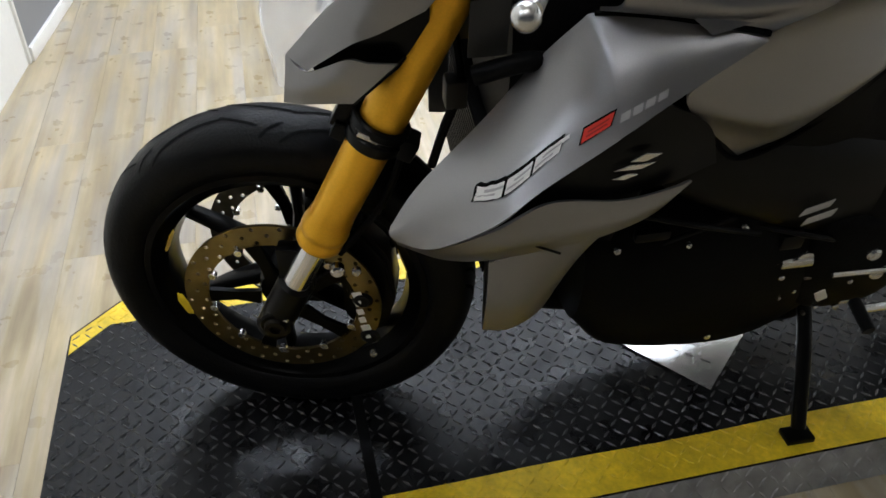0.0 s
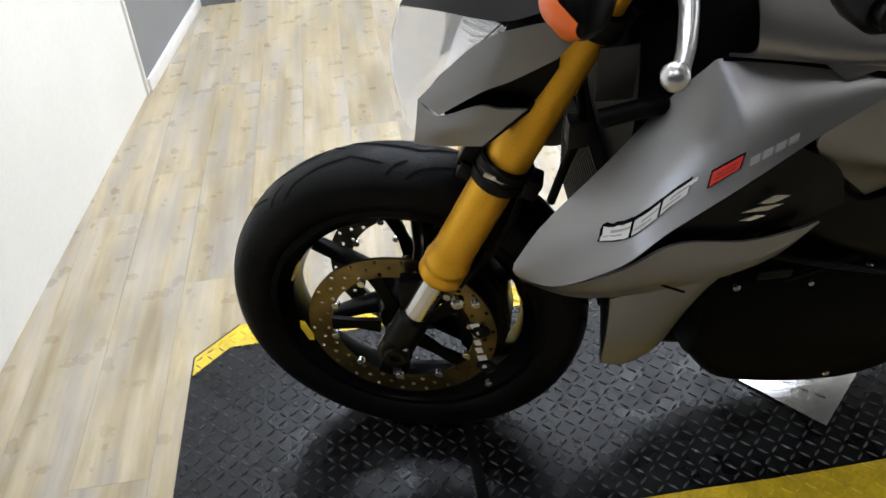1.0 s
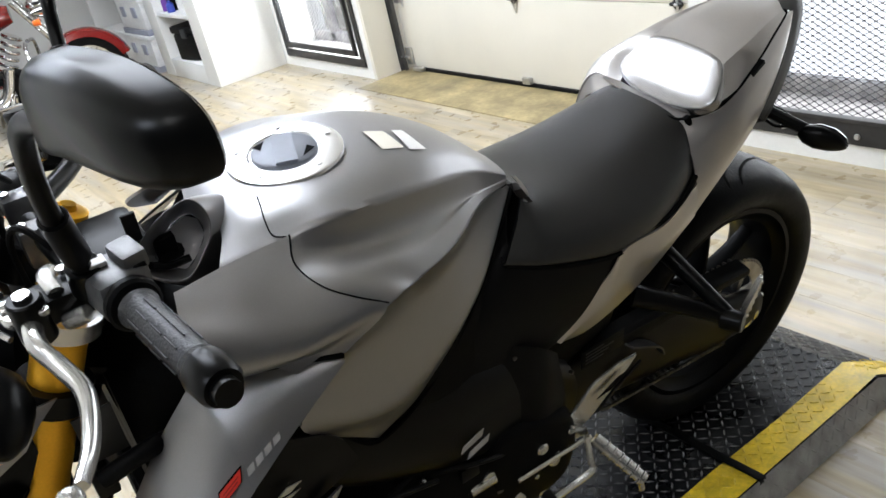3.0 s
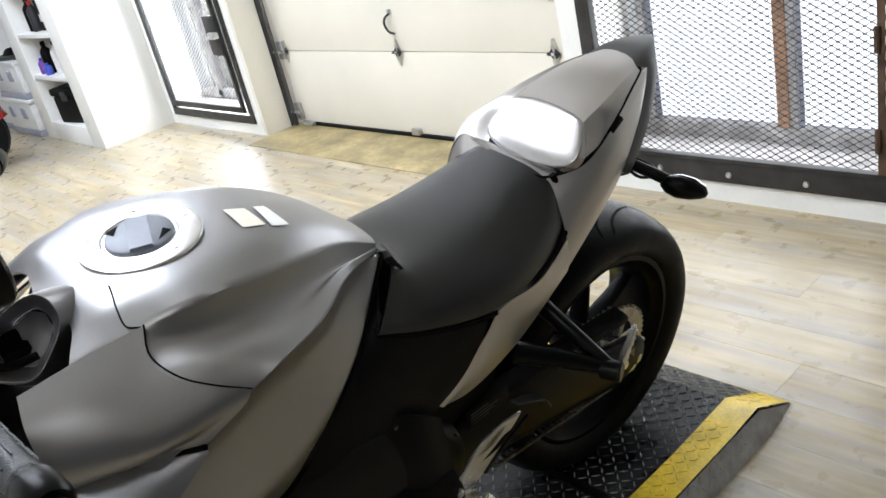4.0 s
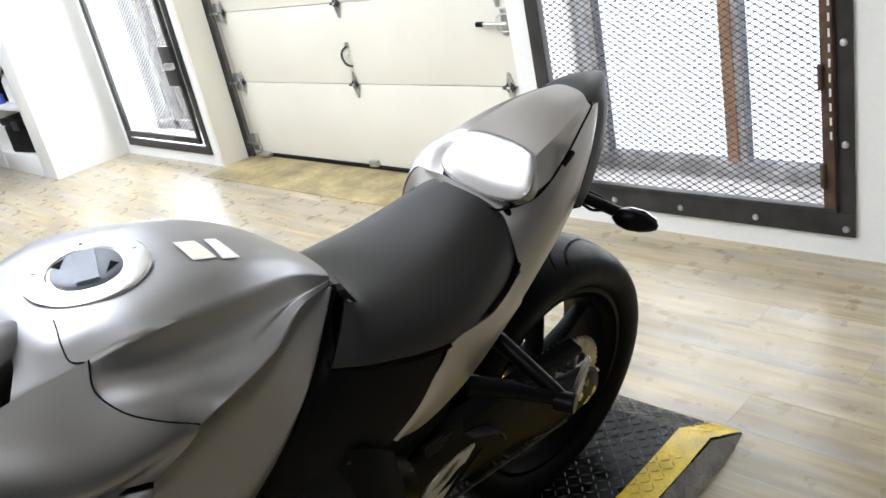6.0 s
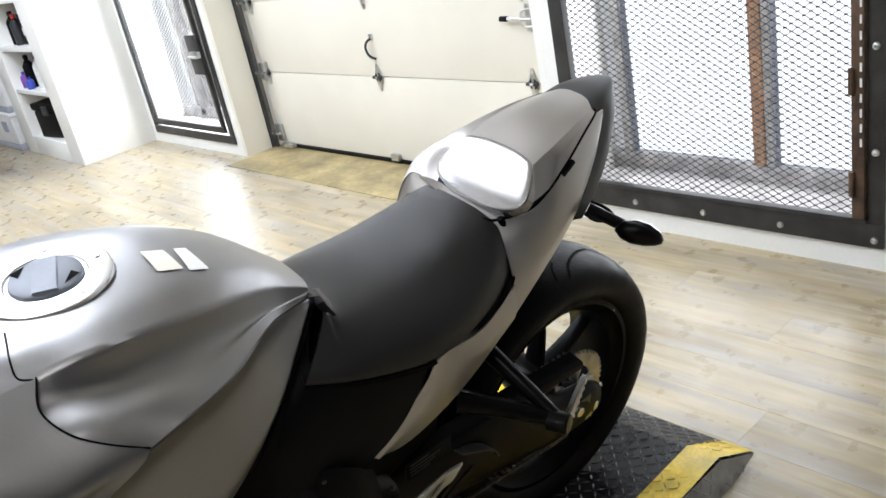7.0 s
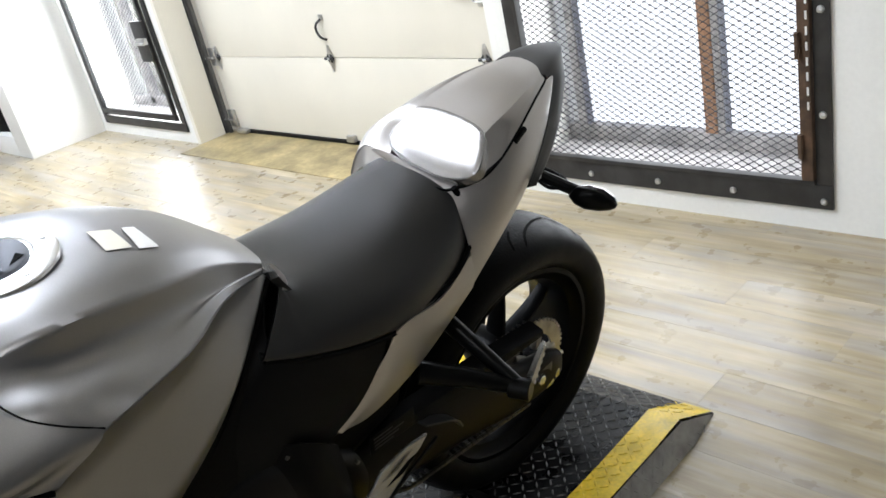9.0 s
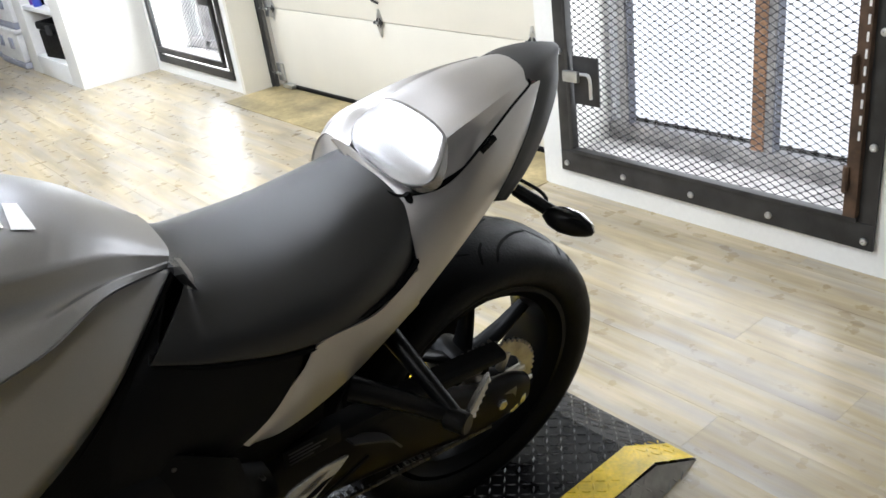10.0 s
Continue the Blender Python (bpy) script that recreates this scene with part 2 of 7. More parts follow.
LCD = material("display_glass", (0.16, 0.18, 0.165), 0.12, stain=0.25, stain_scale=25, coat=0.5)
REDPAINT = material("deep_red_paint", (0.16, 0.012, 0.01), 0.15, coat=0.7)
LIME = material("lime_rim_paint", (0.42, 0.55, 0.02), 0.35)
PURPLE = material("purple_label", (0.16, 0.05, 0.30), 0.4)
BLUE = material("blue_label", (0.05, 0.08, 0.42), 0.4)
GREYTOTE = material("grey_crate", (0.30, 0.31, 0.36), 0.55, stain=0.1)
YELLOWCORD = material("yellow_cord", (0.5, 0.42, 0.08), 0.5)
DAY = glow("daylight_backdrop", (0.90, 0.93, 1.0), 1.12)
TUBEGLOW = glow("lamp_diffuser", (1.0, 0.98, 0.95), 5.0)
LED = glow("red_led", (1.0, 0.05, 0.02), 3.0)


# ---- mesh helpers ----
def part(name, bm, mat, parent=None, label="", angle=35, m=None, kind=""):
    """Links a bmesh as one mesh object under a thing or part."""
    if m is not None:
        bmesh.ops.transform(bm, matrix=m, verts=bm.verts)
    me = bpy.data.meshes.new(name)
    bm.normal_update()
    bm.to_mesh(me)
    bm.free()
    me.materials.append(mat)
    me.shade_smooth()
    me.set_sharp_from_angle(angle=radians(angle))
    ob = new(name, me)
    if parent is not None:
        ob.parent = parent
    if label or kind:
        tagged(ob, label=label, kind=kind)
    return ob


def thing(name, label, category, m=None, group="", kind=""):
    ob = new(name)
    ob.empty_display_size = 0.05
    if m is not None:
        ob.matrix_world = m
    return tagged(ob, label, category, group, kind)


def box(x0, y0, z0, x1, y1, z1, bevel=0.0, bm=None, m=None):
    b = bmesh.new()
    bmesh.ops.create_cube(b, size=1)
    bmesh.ops.transform(b, matrix=Matrix.LocRotScale(((x0 + x1) / 2, (y0 + y1) / 2, (z0 + z1) / 2), None, (abs(x1 - x0), abs(y1 - y0), abs(z1 - z0))), verts=b.verts)
    if bevel:
        bmesh.ops.bevel(b, geom=b.edges[:], offset=bevel, segments=2, affect="EDGES", profile=0.6)
    if m is not None:
        bmesh.ops.transform(b, matrix=m, verts=b.verts)
    if bm is None:
        return b
    return merge(bm, b)


def merge(bm, other):
    me = bpy.data.meshes.new("tmp")
    other.to_mesh(me)
    other.free()
    bm.from_mesh(me)
    bpy.data.meshes.remove(me)
    return bm


def crom(pts, n, closed=False):
    """n points along a smooth curve through pts."""
    p = np.array(pts, float)
    k = len(p)
    if k == 2 and not closed:
        return [tuple(p[0] + (p[1] - p[0]) * i / (n - 1)) for i in range(n)]
    out = []
    segs = k if closed else k - 1
    for i in range(n):
        u = i * segs / (n if closed else n - 1)
        s = min(int(u), segs - 1)
        f = u - s
        if closed:
            a, b, c, d = (p[(s + j) % k] for j in (-1, 0, 1, 2))
        else:
            b, c = p[s], p[s + 1]
            a = p[s - 1] if s > 0 else 2 * b - c
            d = p[s + 2] if s + 2 < k else 2 * c - b
        out.append(tuple(0.5 * (2 * b + (c - a) * f + (2 * a - 5 * b + 4 * c - d) * f**2 + (3 * b - a - 3 * c + d) * f**3)))
    return out


def grid(rows, wrap_u=False, wrap_v=False, caps=False):
    """A mesh over rows of points. wrap_u joins each row's ends, wrap_v the first and last row."""
    bm = bmesh.new()
    vs = [[bm.verts.new(p) for p in row] for row in rows]
    nr, nc = len(vs), len(vs[0])
    for i in range(nr if wrap_v else nr - 1):
        for j in range(nc if wrap_u else nc - 1):
            q = [vs[i][j], vs[i][(j + 1) % nc], vs[(i + 1) % nr][(j + 1) % nc], vs[(i + 1) % nr][j]]
            bm.faces.new(q)
    if caps and wrap_u:
        bm.faces.new(vs[0][::-1])
        bm.faces.new(vs[-1])
    bmesh.ops.remove_doubles(bm, verts=bm.verts, dist=1e-5)
    bmesh.ops.recalc_face_normals(bm, faces=bm.faces)
    return bm


def patch(curves, nu=24, nv=12, thick=0.004):
    """A smooth panel through a few curves of control points, with thickness."""
    rows = [crom(c, nu) for c in curves]
    cols = [crom([r[i] for r in rows], nv) for i in range(nu)]
    bm = grid(cols)
    if thick:
        c = sum((v.co for v in bm.verts), Vector()) / len(bm.verts)
        outward = sum(f.normal.dot(f.calc_center_median() - Vector((0, c.y, c.z - 0.1))) for f in bm.faces)
        if outward < 0:
            bmesh.ops.reverse_faces(bm, faces=bm.faces[:])
        bmesh.ops.solidify(bm, geom=bm.faces[:] + bm.edges[:] + bm.verts[:], thickness=thick)
    return bm


def creased(groups, nu=40, nv=12, thick=0.004):
    """Like patch, but each group of curves keeps its own curvature, so that a crease stays between them."""
    cols = []
    for i in range(nu):
        col = []
        for g in groups:
            seg = crom([crom(c, nu)[i] for c in g], nv)
            col += seg if not col else seg[1:]
        cols.append(col)
    bm = grid(cols)
    if bm.faces[len(bm.faces) // 2].normal.z < 0:
        bmesh.ops.reverse_faces(bm, faces=bm.faces[:])
    if thick:
        bmesh.ops.solidify(bm, geom=bm.faces[:] + bm.edges[:] + bm.verts[:], thickness=thick)
    return bm


def mirrored(bm):
    b = bm.copy()
    bmesh.ops.scale(b, vec=(-1, 1, 1), verts=b.verts)
    bmesh.ops.reverse_faces(b, faces=b.faces[:])
    return b


def loft(rings, n=28, rows=None, caps=True):
    """A closed skin through rings of control points."""
    rs = [crom(r, n, True) for r in rings]
    if rows:
        cols = [crom([r[i] for r in rs], rows) for i in range(n)]
        rs = [[c[i] for c in cols] for i in range(rows)]
    return grid(rs, wrap_u=True, caps=caps)


def tube(pts, r, n=10, steps=None, r1=None, caps=True):
    """A round tube along a smooth curve, tapering to r1."""
    steps = steps or max(2, 6 * (len(pts) - 1))
    line = [Vector(p) for p in crom(pts, steps)]
    rows, up = [], None
    for i, p in enumerate(line):
        d = (line[min(i + 1, steps - 1)] - line[max(i - 1, 0)]).normalized()
        if up is None:
            up = d.orthogonal().normalized()
        up = (up - d * up.dot(d)).normalized()
        side = d.cross(up)
        rad = r + ((r1 if r1 is not None else r) - r) * i / (steps - 1)
        rows.append([p + (up * math.cos(a) + side * math.sin(a)) * rad for a in (2 * math.pi * k / n for k in range(n))])
    return grid(rows, wrap_u=True, caps=caps)


def turned(profile, n=48, axis="X", at=(0, 0, 0), closed=False):
    """A shape turned round an axis: profile rows of (along, radius)."""
    rows = []
    for k in range(n):
        a = 2 * math.pi * k / n
        c, s = math.cos(a), math.sin(a)
        if axis == "X":
            rows.append([(at[0] + u, at[1] + r * c, at[2] + r * s) for u, r in profile])
        elif axis == "Y":
            rows.append([(at[0] + r * c, at[1] + u, at[2] + r * s) for u, r in profile])
        else:
            rows.append([(at[0] + r * c, at[1] + r * s, at[2] + u) for u, r in profile])
    return grid(rows, wrap_u=closed, wrap_v=True)


def rod(a, b, r, n=14, r1=None, bevel=0.0):
    """A straight round bar with closed, slightly rounded ends."""
    a, b = Vector(a), Vector(b)
    d = (b - a).normalized()
    r1 = r if r1 is None else r1
    e = bevel or min(r, r1) * 0.12
    up = d.orthogonal().normalized()
    side = d.cross(up)
    rows = []
    for p, rr in ((a, r - e), (a + d * e, r), (b - d * e, r1), (b, r1 - e)):
        rows.append([p + (up * math.cos(t) + side * math.sin(t)) * rr for t in (2 * math.pi * k / n for k in range(n))])
    return grid(rows, wrap_u=True, caps=True)


def slab(outline, depth, bevel=0.0):
    """A plate: an outline of points in one plane, thickened along its normal."""
    bm = bmesh.new()
    f = bm.faces.new([bm.verts.new(p) for p in outline])
    bm.normal_update()
    n = f.normal.copy()
    r = bmesh.ops.extrude_face_region(bm, geom=[f])
    bmesh.ops.translate(bm, vec=n * depth, verts=[v for v in r["geom"] if isinstance(v, bmesh.types.BMVert)])
    bmesh.ops.recalc_face_normals(bm, faces=bm.faces)
    if bevel:
        bmesh.ops.bevel(bm, geom=bm.edges[:], offset=bevel, segments=2, affect="EDGES")
    return bm


def structure(name, bm, mat, label, category, parent=None):
    ob = part(name, bm, mat, parent)
    return tagged(ob, label, category, kind="structure")


# ---- the room ----
WALL_Y, DOOR_Y, CEIL_Z = 2.885, 3.12, 3.0
X0, X1, Y0 = -9.0, 4.2, -5.5

structure("subfloor", box(X0 - 0.3, Y0 - 0.3, -0.2, X1 + 0.3, 3.4, -0.008), CONCRETE, "grey concrete slab under the plank flooring", "subfloor")


def wall_with_hole(name, x0, x1, y, depth, hx0, hx1, hz0, hz1, mat, label):
    bm = box(x0, y, 0, hx0, y + depth, CEIL_Z)
    box(hx1, y, 0, x1, y + depth, CEIL_Z, bm=bm)
    box(hx0, y, 0, hx1, y + depth, hz0, bm=bm)
    box(hx0, y, hz1, hx1, y + depth, CEIL_Z, bm=bm)
    return structure(name, bm, mat, label, "wall")


wall_with_hole("wall_north_right", -1.01, X1, WALL_Y, 0.32, -0.86, 0.265, 0.15, 2.05, WHITE, "white painted wall round the barred window")
wall_with_hole("wall_north_left", -9.3, -3.57, WALL_Y, 0.32, -4.74, -3.74, 0.13, 2.05, WHITE, "white painted wall round the narrow barred window")
structure("wall_over_door", box(-3.57, WALL_Y, 2.25, -1.01, WALL_Y + 0.32, CEIL_Z), WHITE, "white painted wall above the garage door", "wall")
structure("wall_west", box(X0 - 0.2, Y0, 0, X0, WALL_Y, CEIL_Z), WHITE, "white painted end wall", "wall")
# East and south walls are unseen, added dark to shape the near-side light.
structure("wall_east", box(X1, Y0, 0, X1 + 0.2, WALL_Y, CEIL_Z), UNSEENWALL, "unseen end wall, kept dark to dim reflections", "wall")
structure("wall_south", box(X0 - 0.2, Y0 - 0.2, 0, X1 + 0.2, Y0, CEIL_Z), UNSEENWALL, "unseen long wall, kept dark to dim reflections", "wall")
structure("ceiling", box(X0 - 0.2, Y0 - 0.2, CEIL_Z, X1 + 0.2, 3.4, CEIL_Z + 0.15), CEIL, "plain white ceiling", "ceiling")
structure("door_recess_jamb", box(-3.60, WALL_Y - 0.004, 0, -3.566, DOOR_Y + 0.1, 2.25), DOORPAINT, "cream painted jamb beside the garage door", "jamb")
structure("backdrop", box(-8, 6.0, -1, 6, 6.05, 5), DAY, "bright overcast daylight outside", "daylight")

# Fixtures for the unseen lamps, the added fill ones too.
for lx, ly, lsx, lsy, watts in CEILING_LAMPS:
    lamp = thing("ceiling_light", "unseen white ceiling light, placed to light the room", "ceiling light", pose(lx, ly, 2.93), "ceiling lights")
    part("housing", box(-lsx / 2 - 0.02, -lsy / 2 - 0.03, 0.0, lsx / 2 + 0.02, lsy / 2 + 0.03, 0.07, 0.008), TRIM, lamp)
    part("diffuser", box(-lsx / 2, -lsy / 2, -0.02, lsx / 2, lsy / 2, -0.002, 0.004), TUBEGLOW, lamp, "glowing white diffuser")

# sectional garage door, cream panels with hinges, track and pull rope
gd = tagged(thing("door_1", "closed cream sectional garage door with zinc hinges", "garage door", pose(-2.37, DOOR_Y, 0)), kind="structure")
seams = (0.022, 0.485, 0.915, 1.36, 1.83, 2.3)
for z0, z1 in zip(seams, seams[1:]):
    part("panel", box(-1.15, 0.0, z0 + 0.0015, 1.34, 0.045, z1 - 0.0015, 0.004), DOORPAINT, gd)
part("bottom_seal", box(-1.10, -0.012, 0.002, 1.34, 0.035, 0.021, 0.005), RUBBER, gd, "black rubber bottom seal")
for x in (-1.08, 0.02, 1.11):
    for z in (0.485, 0.915):
        hb = slab([(-0.006, -0.004, 0.068), (-0.026, -0.004, 0.004), (0.026, -0.004, 0.004), (0.006, -0.004, 0.068)], 0.004)
        merge(hb, slab([(0.006, -0.004, -0.074), (0.026, -0.004, -0.004), (-0.026, -0.004, -0.004), (-0.006, -0.004, -0.074)], 0.004))
        for dz in (0.046, -0.050):
            merge(hb, rod((0, -0.012, dz), (0, -0.002, dz), 0.0055, 8))
        hinge = part("hinge", hb, ZINC, gd, m=pose(x, 0, z))
        kn = rod((-0.034, -0.016, 0), (0.034, -0.016, 0), 0.008, 10)
        for side in (-1, 1):
            merge(kn, slab([(side * 0.034, -0.010, 0.003), (side * 0.010, -0.010, 0.024), (side * 0.010, -0.010, -0.024), (side * 0.034, -0.010, -0.003)], 0.005))
        part("hinge_knuckle", kn, BLACKSTEEL, hinge, "dark greasy hinge knuckle", m=pose(x, 0, z))
        pin = rod((-0.006, -0.022, 0), (0.012, -0.022, 0), 0.007, 8)
        part("hinge_pin", pin, ZINC, hinge, m=pose(x, 0, z))
part("pull_handle", tube([(0.022, -0.006, 0.690), (0.003, -0.026, 0.672), (-0.004, -0.032, 0.640), (0.012, -0.028, 0.602), (0.036, -0.008, 0.582)], 0.0065, 8), BLACKSTEEL, gd, "black looped pull handle")
part("handle_plate", box(0.008, -0.01, 0.684, 0.036, 0.0, 0.712, 0.004), ZINC, gd)
part("foot_bracket", box(0.0, -0.03, 0.022, 0.062, -0.002, 0.058, 0.004), ZINC, gd)
latch = tube([(1.185, -0.006, 0.735), (1.120, -0.022, 0.740), (1.115, -0.030, 0.770), (1.118, -0.022, 0.805), (1.185, -0.006, 0.812)], 0.005, 8)
merge(latch, box(1.125, -0.012, 0.715, 1.150, 0.0, 0.835, 0.003))
merge(latch, rod((1.03, -0.030, 0.775), (1.17, -0.026, 0.772), 0.008, 8))
latch = part("slide_latch", latch, ZINC, gd)
part("latch_tip", rod((0.995, -0.031, 0.776), (1.035, -0.030, 0.775), 0.012, 10), RUBBER, latch, "black rubber latch tip")
track = box(-1.185, -0.03, 0.0, -1.145, -0.026, 2.2)
box(-1.185, -0.05, 0.0, -1.181, -0.03, 2.2, bm=track)
box(-1.149, -0.05, 0.0, -1.145, -0.03, 2.2, bm=track)
part("track", track, TRACK, gd, "galvanised roller track")
for z in (0.09, 0.485, 0.915):
    rb = box(-1.15, -0.02, z - 0.05, -1.085, -0.004, z + 0.06, 0.004)
    merge(rb, rod((-1.2, -0.03, z), (-1.10, -0.03, z), 0.009, 8))
    part("roller_bracket", rb, ZINC, gd)
part("side_seal", box(-1.21, -0.055, 0.0, -1.19, -0.01, 2.25, 0.003), BLACKSTEEL, gd)
part("bottom_bolt", box(-1.06, -0.05, 0.012, -0.96, -0.014, 0.035, 0.004), ZINC, gd)


def strand_mesh(x0, x1, z0, z1, cw, ch, t, y0, y1):
    """Expanded metal: two crossing families of thin slanted strands, cut to the opening."""
    verts, faces = [], []
    slope = ch / cw
    w, h = x1 - x0, z1 - z0

    def strand(sign, c):
        # line z = sign * slope * x + c in opening coordinates
        xs = sorted((((0 - c) / (sign * slope)), ((h - c) / (sign * slope))))
        a, b = max(0.0, xs[0]), min(w, xs[1])
        if b - a < 1e-3:
            return
        base = len(verts)
        ya = y0 if sign > 0 else y0 + 0.0011
        for x in (a, b):
            z = sign * slope * x + c
            for dz, yy in ((-t, ya), (t, ya), (t, y1), (-t, y1)):
                verts.append((x0 + x, yy, z0 + z + dz))
        for k in range(4):
            faces.append((base + k, base + (k + 1) % 4, base + 4 + (k + 1) % 4, base + 4 + k))

    k = int(h / ch) + 1
    extra = int(w / cw) + 2
    for i in range(-extra, k + extra):
        strand(1, i * ch)
        strand(-1, i * ch)
    # flat knuckles where the strands cross
    for i in range(int(h / ch * 2) + 1):
        for j in range(int(w / cw) + 1):
            x, z = (j + 0.5 * (i % 2)) * cw, i * ch / 2
            if not (cw * 0.2 < x < w - cw * 0.2 and ch * 0.2 < z < h - ch * 0.2):
                continue
            base = len(verts)
            for yy in (y0 - 0.0006, y1 + 0.0006):
                for du, dz in ((-cw * 0.15, 0), (0, -t * 2.2), (cw * 0.15, 0), (0, t * 2.2)):
                    verts.append((x0 + x + du, yy, z0 + z + dz))
            faces.append((base, base + 1, base + 2, base + 3))
            for k in range(4):
                faces.append((base + k, base + 4 + k, base + 4 + (k + 1) % 4, base + (k + 1) % 4))
    me = bpy.data.meshes.new("mesh_grille")
    me.from_pydata(verts, [], faces)
    bm = bmesh.new()
    bm.from_mesh(me)
    bpy.data.meshes.remove(me)
    return bm


# wide barred window: bolted black steel frame, expanded mesh, brown timber window behind
w2 = tagged(thing("window_1", "window behind black steel frame with expanded mesh", "window", pose(0, WALL_Y, 0)), kind="structure")
fr = box(-0.905, -0.014, 0.082, 0.312, -0.002, 0.165, 0.002)
box(-0.905, -0.0135, 0.166, -0.848, -0.002, 2.12, 0.002, bm=fr)
box(0.262, -0.0135, 0.166, 0.312, -0.002, 2.12, 0.002, bm=fr)
box(-0.847, -0.0135, 2.04, 0.261, -0.002, 2.12, 0.002, bm=fr)
part("window_frame", fr, BLACKSTEEL, w2, "black bolted steel frame")
lip = box(-0.846, -0.026, 0.167, 0.262, 0.006, 0.182, 0.002)
box(-0.846, -0.026, 0.183, -0.83, 0.006, 2.04, 0.002, bm=lip)
part("inner_lip", lip, BLACKSTEEL, w2)
rs = box(0.222, -0.03, 0.183, 0.26, 0.01, 2.04, 0.003)
part("rusty_upright", rs, RUST, w2, "rusty upright bar with slots")
# White dashes painted for the daylight that shows through the slots.
for k in range(34):
    part("slot", box(0.2485, -0.0335, 0.42 + k * 0.046, 0.2545, -0.031, 0.445 + k * 0.046), STICKER, w2)
for hz in (0.30, 0.62):
    part("gate_hinge", rod((0.225, -0.036, hz - 0.04), (0.225, -0.036, hz + 0.04), 0.009, 10), RUST, w2)
part("mesh_grille", strand_mesh(-0.83, 0.222, 0.183, 2.04, 0.0410, 0.0240, 0.0013, 0.0, 0.003), MESHSTEEL, w2, "black expanded metal mesh", kind="stuff")
for x, z in [(-0.875, 0.115), (-0.60, 0.115), (-0.31, 0.115), (-0.02, 0.115), (0.285, 0.11), (0.288, 0.40), (0.288, 0.72), (-0.88, 0.55), (-0.88, 1.0), (0.288, 1.05)]:
    part("bolt", turned([(0, 0.0), (-0.008, 0.004), (-0.006, 0.0105), (0.0, 0.012)], 10, "Y", (x, -0.015, z)), ZINC, w2)
part("lock_plate", box(-0.82, -0.012, 0.36, -0.70, -0.006, 0.54, 0.002), BLACKSTEEL, w2)
lk = box(-0.845, -0.045, 0.45, -0.775, -0.027, 0.49, 0.004)
merge(lk, tube([(-0.76, -0.04, 0.485), (-0.715, -0.045, 0.48), (-0.71, -0.045, 0.40)], 0.006, 8))
part("lock_bolt", lk, ZINC, w2, "zinc sliding bolt")
part("window_sill", box(-0.86, 0.02, 0.10, 0.265, 0.32, 0.155), CONCRETE, w2, "grimy concrete sill")
part("mullion", box(-0.80, 0.216, 0.216, -0.765, 0.27, 2.05, 0.004), CONCRETE, w2)
part("mullion", box(-0.235, 0.216, 0.216, -0.190, 0.27, 2.05, 0.004), WOODFRAME, w2, "brown timber mullion")
part("sash_edge", box(-0.189, 0.222, 0.216, -0.160, 0.268, 2.05, 0.003), CONCRETE, w2)
part("sash_seal", box(-0.159, 0.225, 0.216, -0.152, 0.262, 2.05), GREYTOTE, w2)
part("sash_seal", box(-0.764, 0.225, 0.216, -0.758, 0.262, 2.05), GREYTOTE, w2)
part("bottom_rail", box(-0.86, 0.22, 0.155, 0.265, 0.275, 0.215, 0.004), CONCRETE, w2)
part("pane", box(-0.85, 0.243, 0.216, 0.26, 0.247, 2.04), PANE, w2).visible_shadow = False

# narrow barred window, hinged gate with lock box
w1 = tagged(thing("window_2", "narrow window behind hinged black steel gate", "window", pose(0, WALL_Y, 0)), kind="structure")
fr = box(-4.82, -0.014, 0.075, -3.665, -0.002, 0.13, 0.002)
box(-4.82, -0.0135, 0.131, -4.775, -0.002, 2.12, 0.002, bm=fr)
box(-3.71, -0.0135, 0.131, -3.665, -0.002, 2.12, 0.002, bm=fr)
box(-4.774, -0.0135, 2.07, -3.711, -0.002, 2.12, 0.002, bm=fr)
part("window_frame", fr, BLACKSTEEL, w1)
gt = box(-4.765, -0.03, 0.15, -3.735, -0.008, 0.19, 0.002)
box(-4.765, -0.0295, 0.191, -4.735, -0.008, 2.05, 0.002, bm=gt)
box(-3.765, -0.0295, 0.191, -3.735, -0.008, 2.05, 0.002, bm=gt)
part("gate_frame", gt, BLACKSTEEL, w1)
part("lock_plate", box(-3.855, -0.05, 0.54, -3.715, -0.031, 0.79, 0.003), BLACKSTEEL, w1)
lk = box(-3.80, -0.075, 0.65, -3.70, -0.051, 0.69, 0.005)
merge(lk, rod((-3.80, -0.085, 0.66), (-3.69, -0.085, 0.66), 0.009, 8))
part("lock_bolt", lk, ZINC, w1)
part("mesh_grille", strand_mesh(-4.735, -3.765, 0.19, 2.05, 0.0410, 0.0240, 0.0006, -0.004, -0.0015), MESHSTEEL, w1, kind="stuff")
part("window_sill", box(-4.74, 0.02, 0.08, -3.74, 0.32, 0.135), CONCRETE, w1)
part("mullion", box(-4.50, 0.22, 0.15, -4.43, 0.27, 2.05, 0.004), CONCRETE, w1)
part("bottom_rail", box(-4.74, 0.22, 0.136, -3.74, 0.275, 0.20, 0.004), CONCRETE, w1)
part("pane", box(-4.73, 0.243, 0.201, -3.75, 0.247, 2.04), PANE, w1).visible_shadow = False

# white partition with a darker passage behind it
structure("wall_partition", box(-1.80, -0.99, 0, 0.9, -0.795, CEIL_Z, m=Matrix.Translation((-1.8, -0.795, 0)) @ Matrix.Rotation(radians(-4.7), 4, "Z") @ Matrix.Translation((1.8, 0.795, 0))), WHITE, "white painted partition wall", "wall")
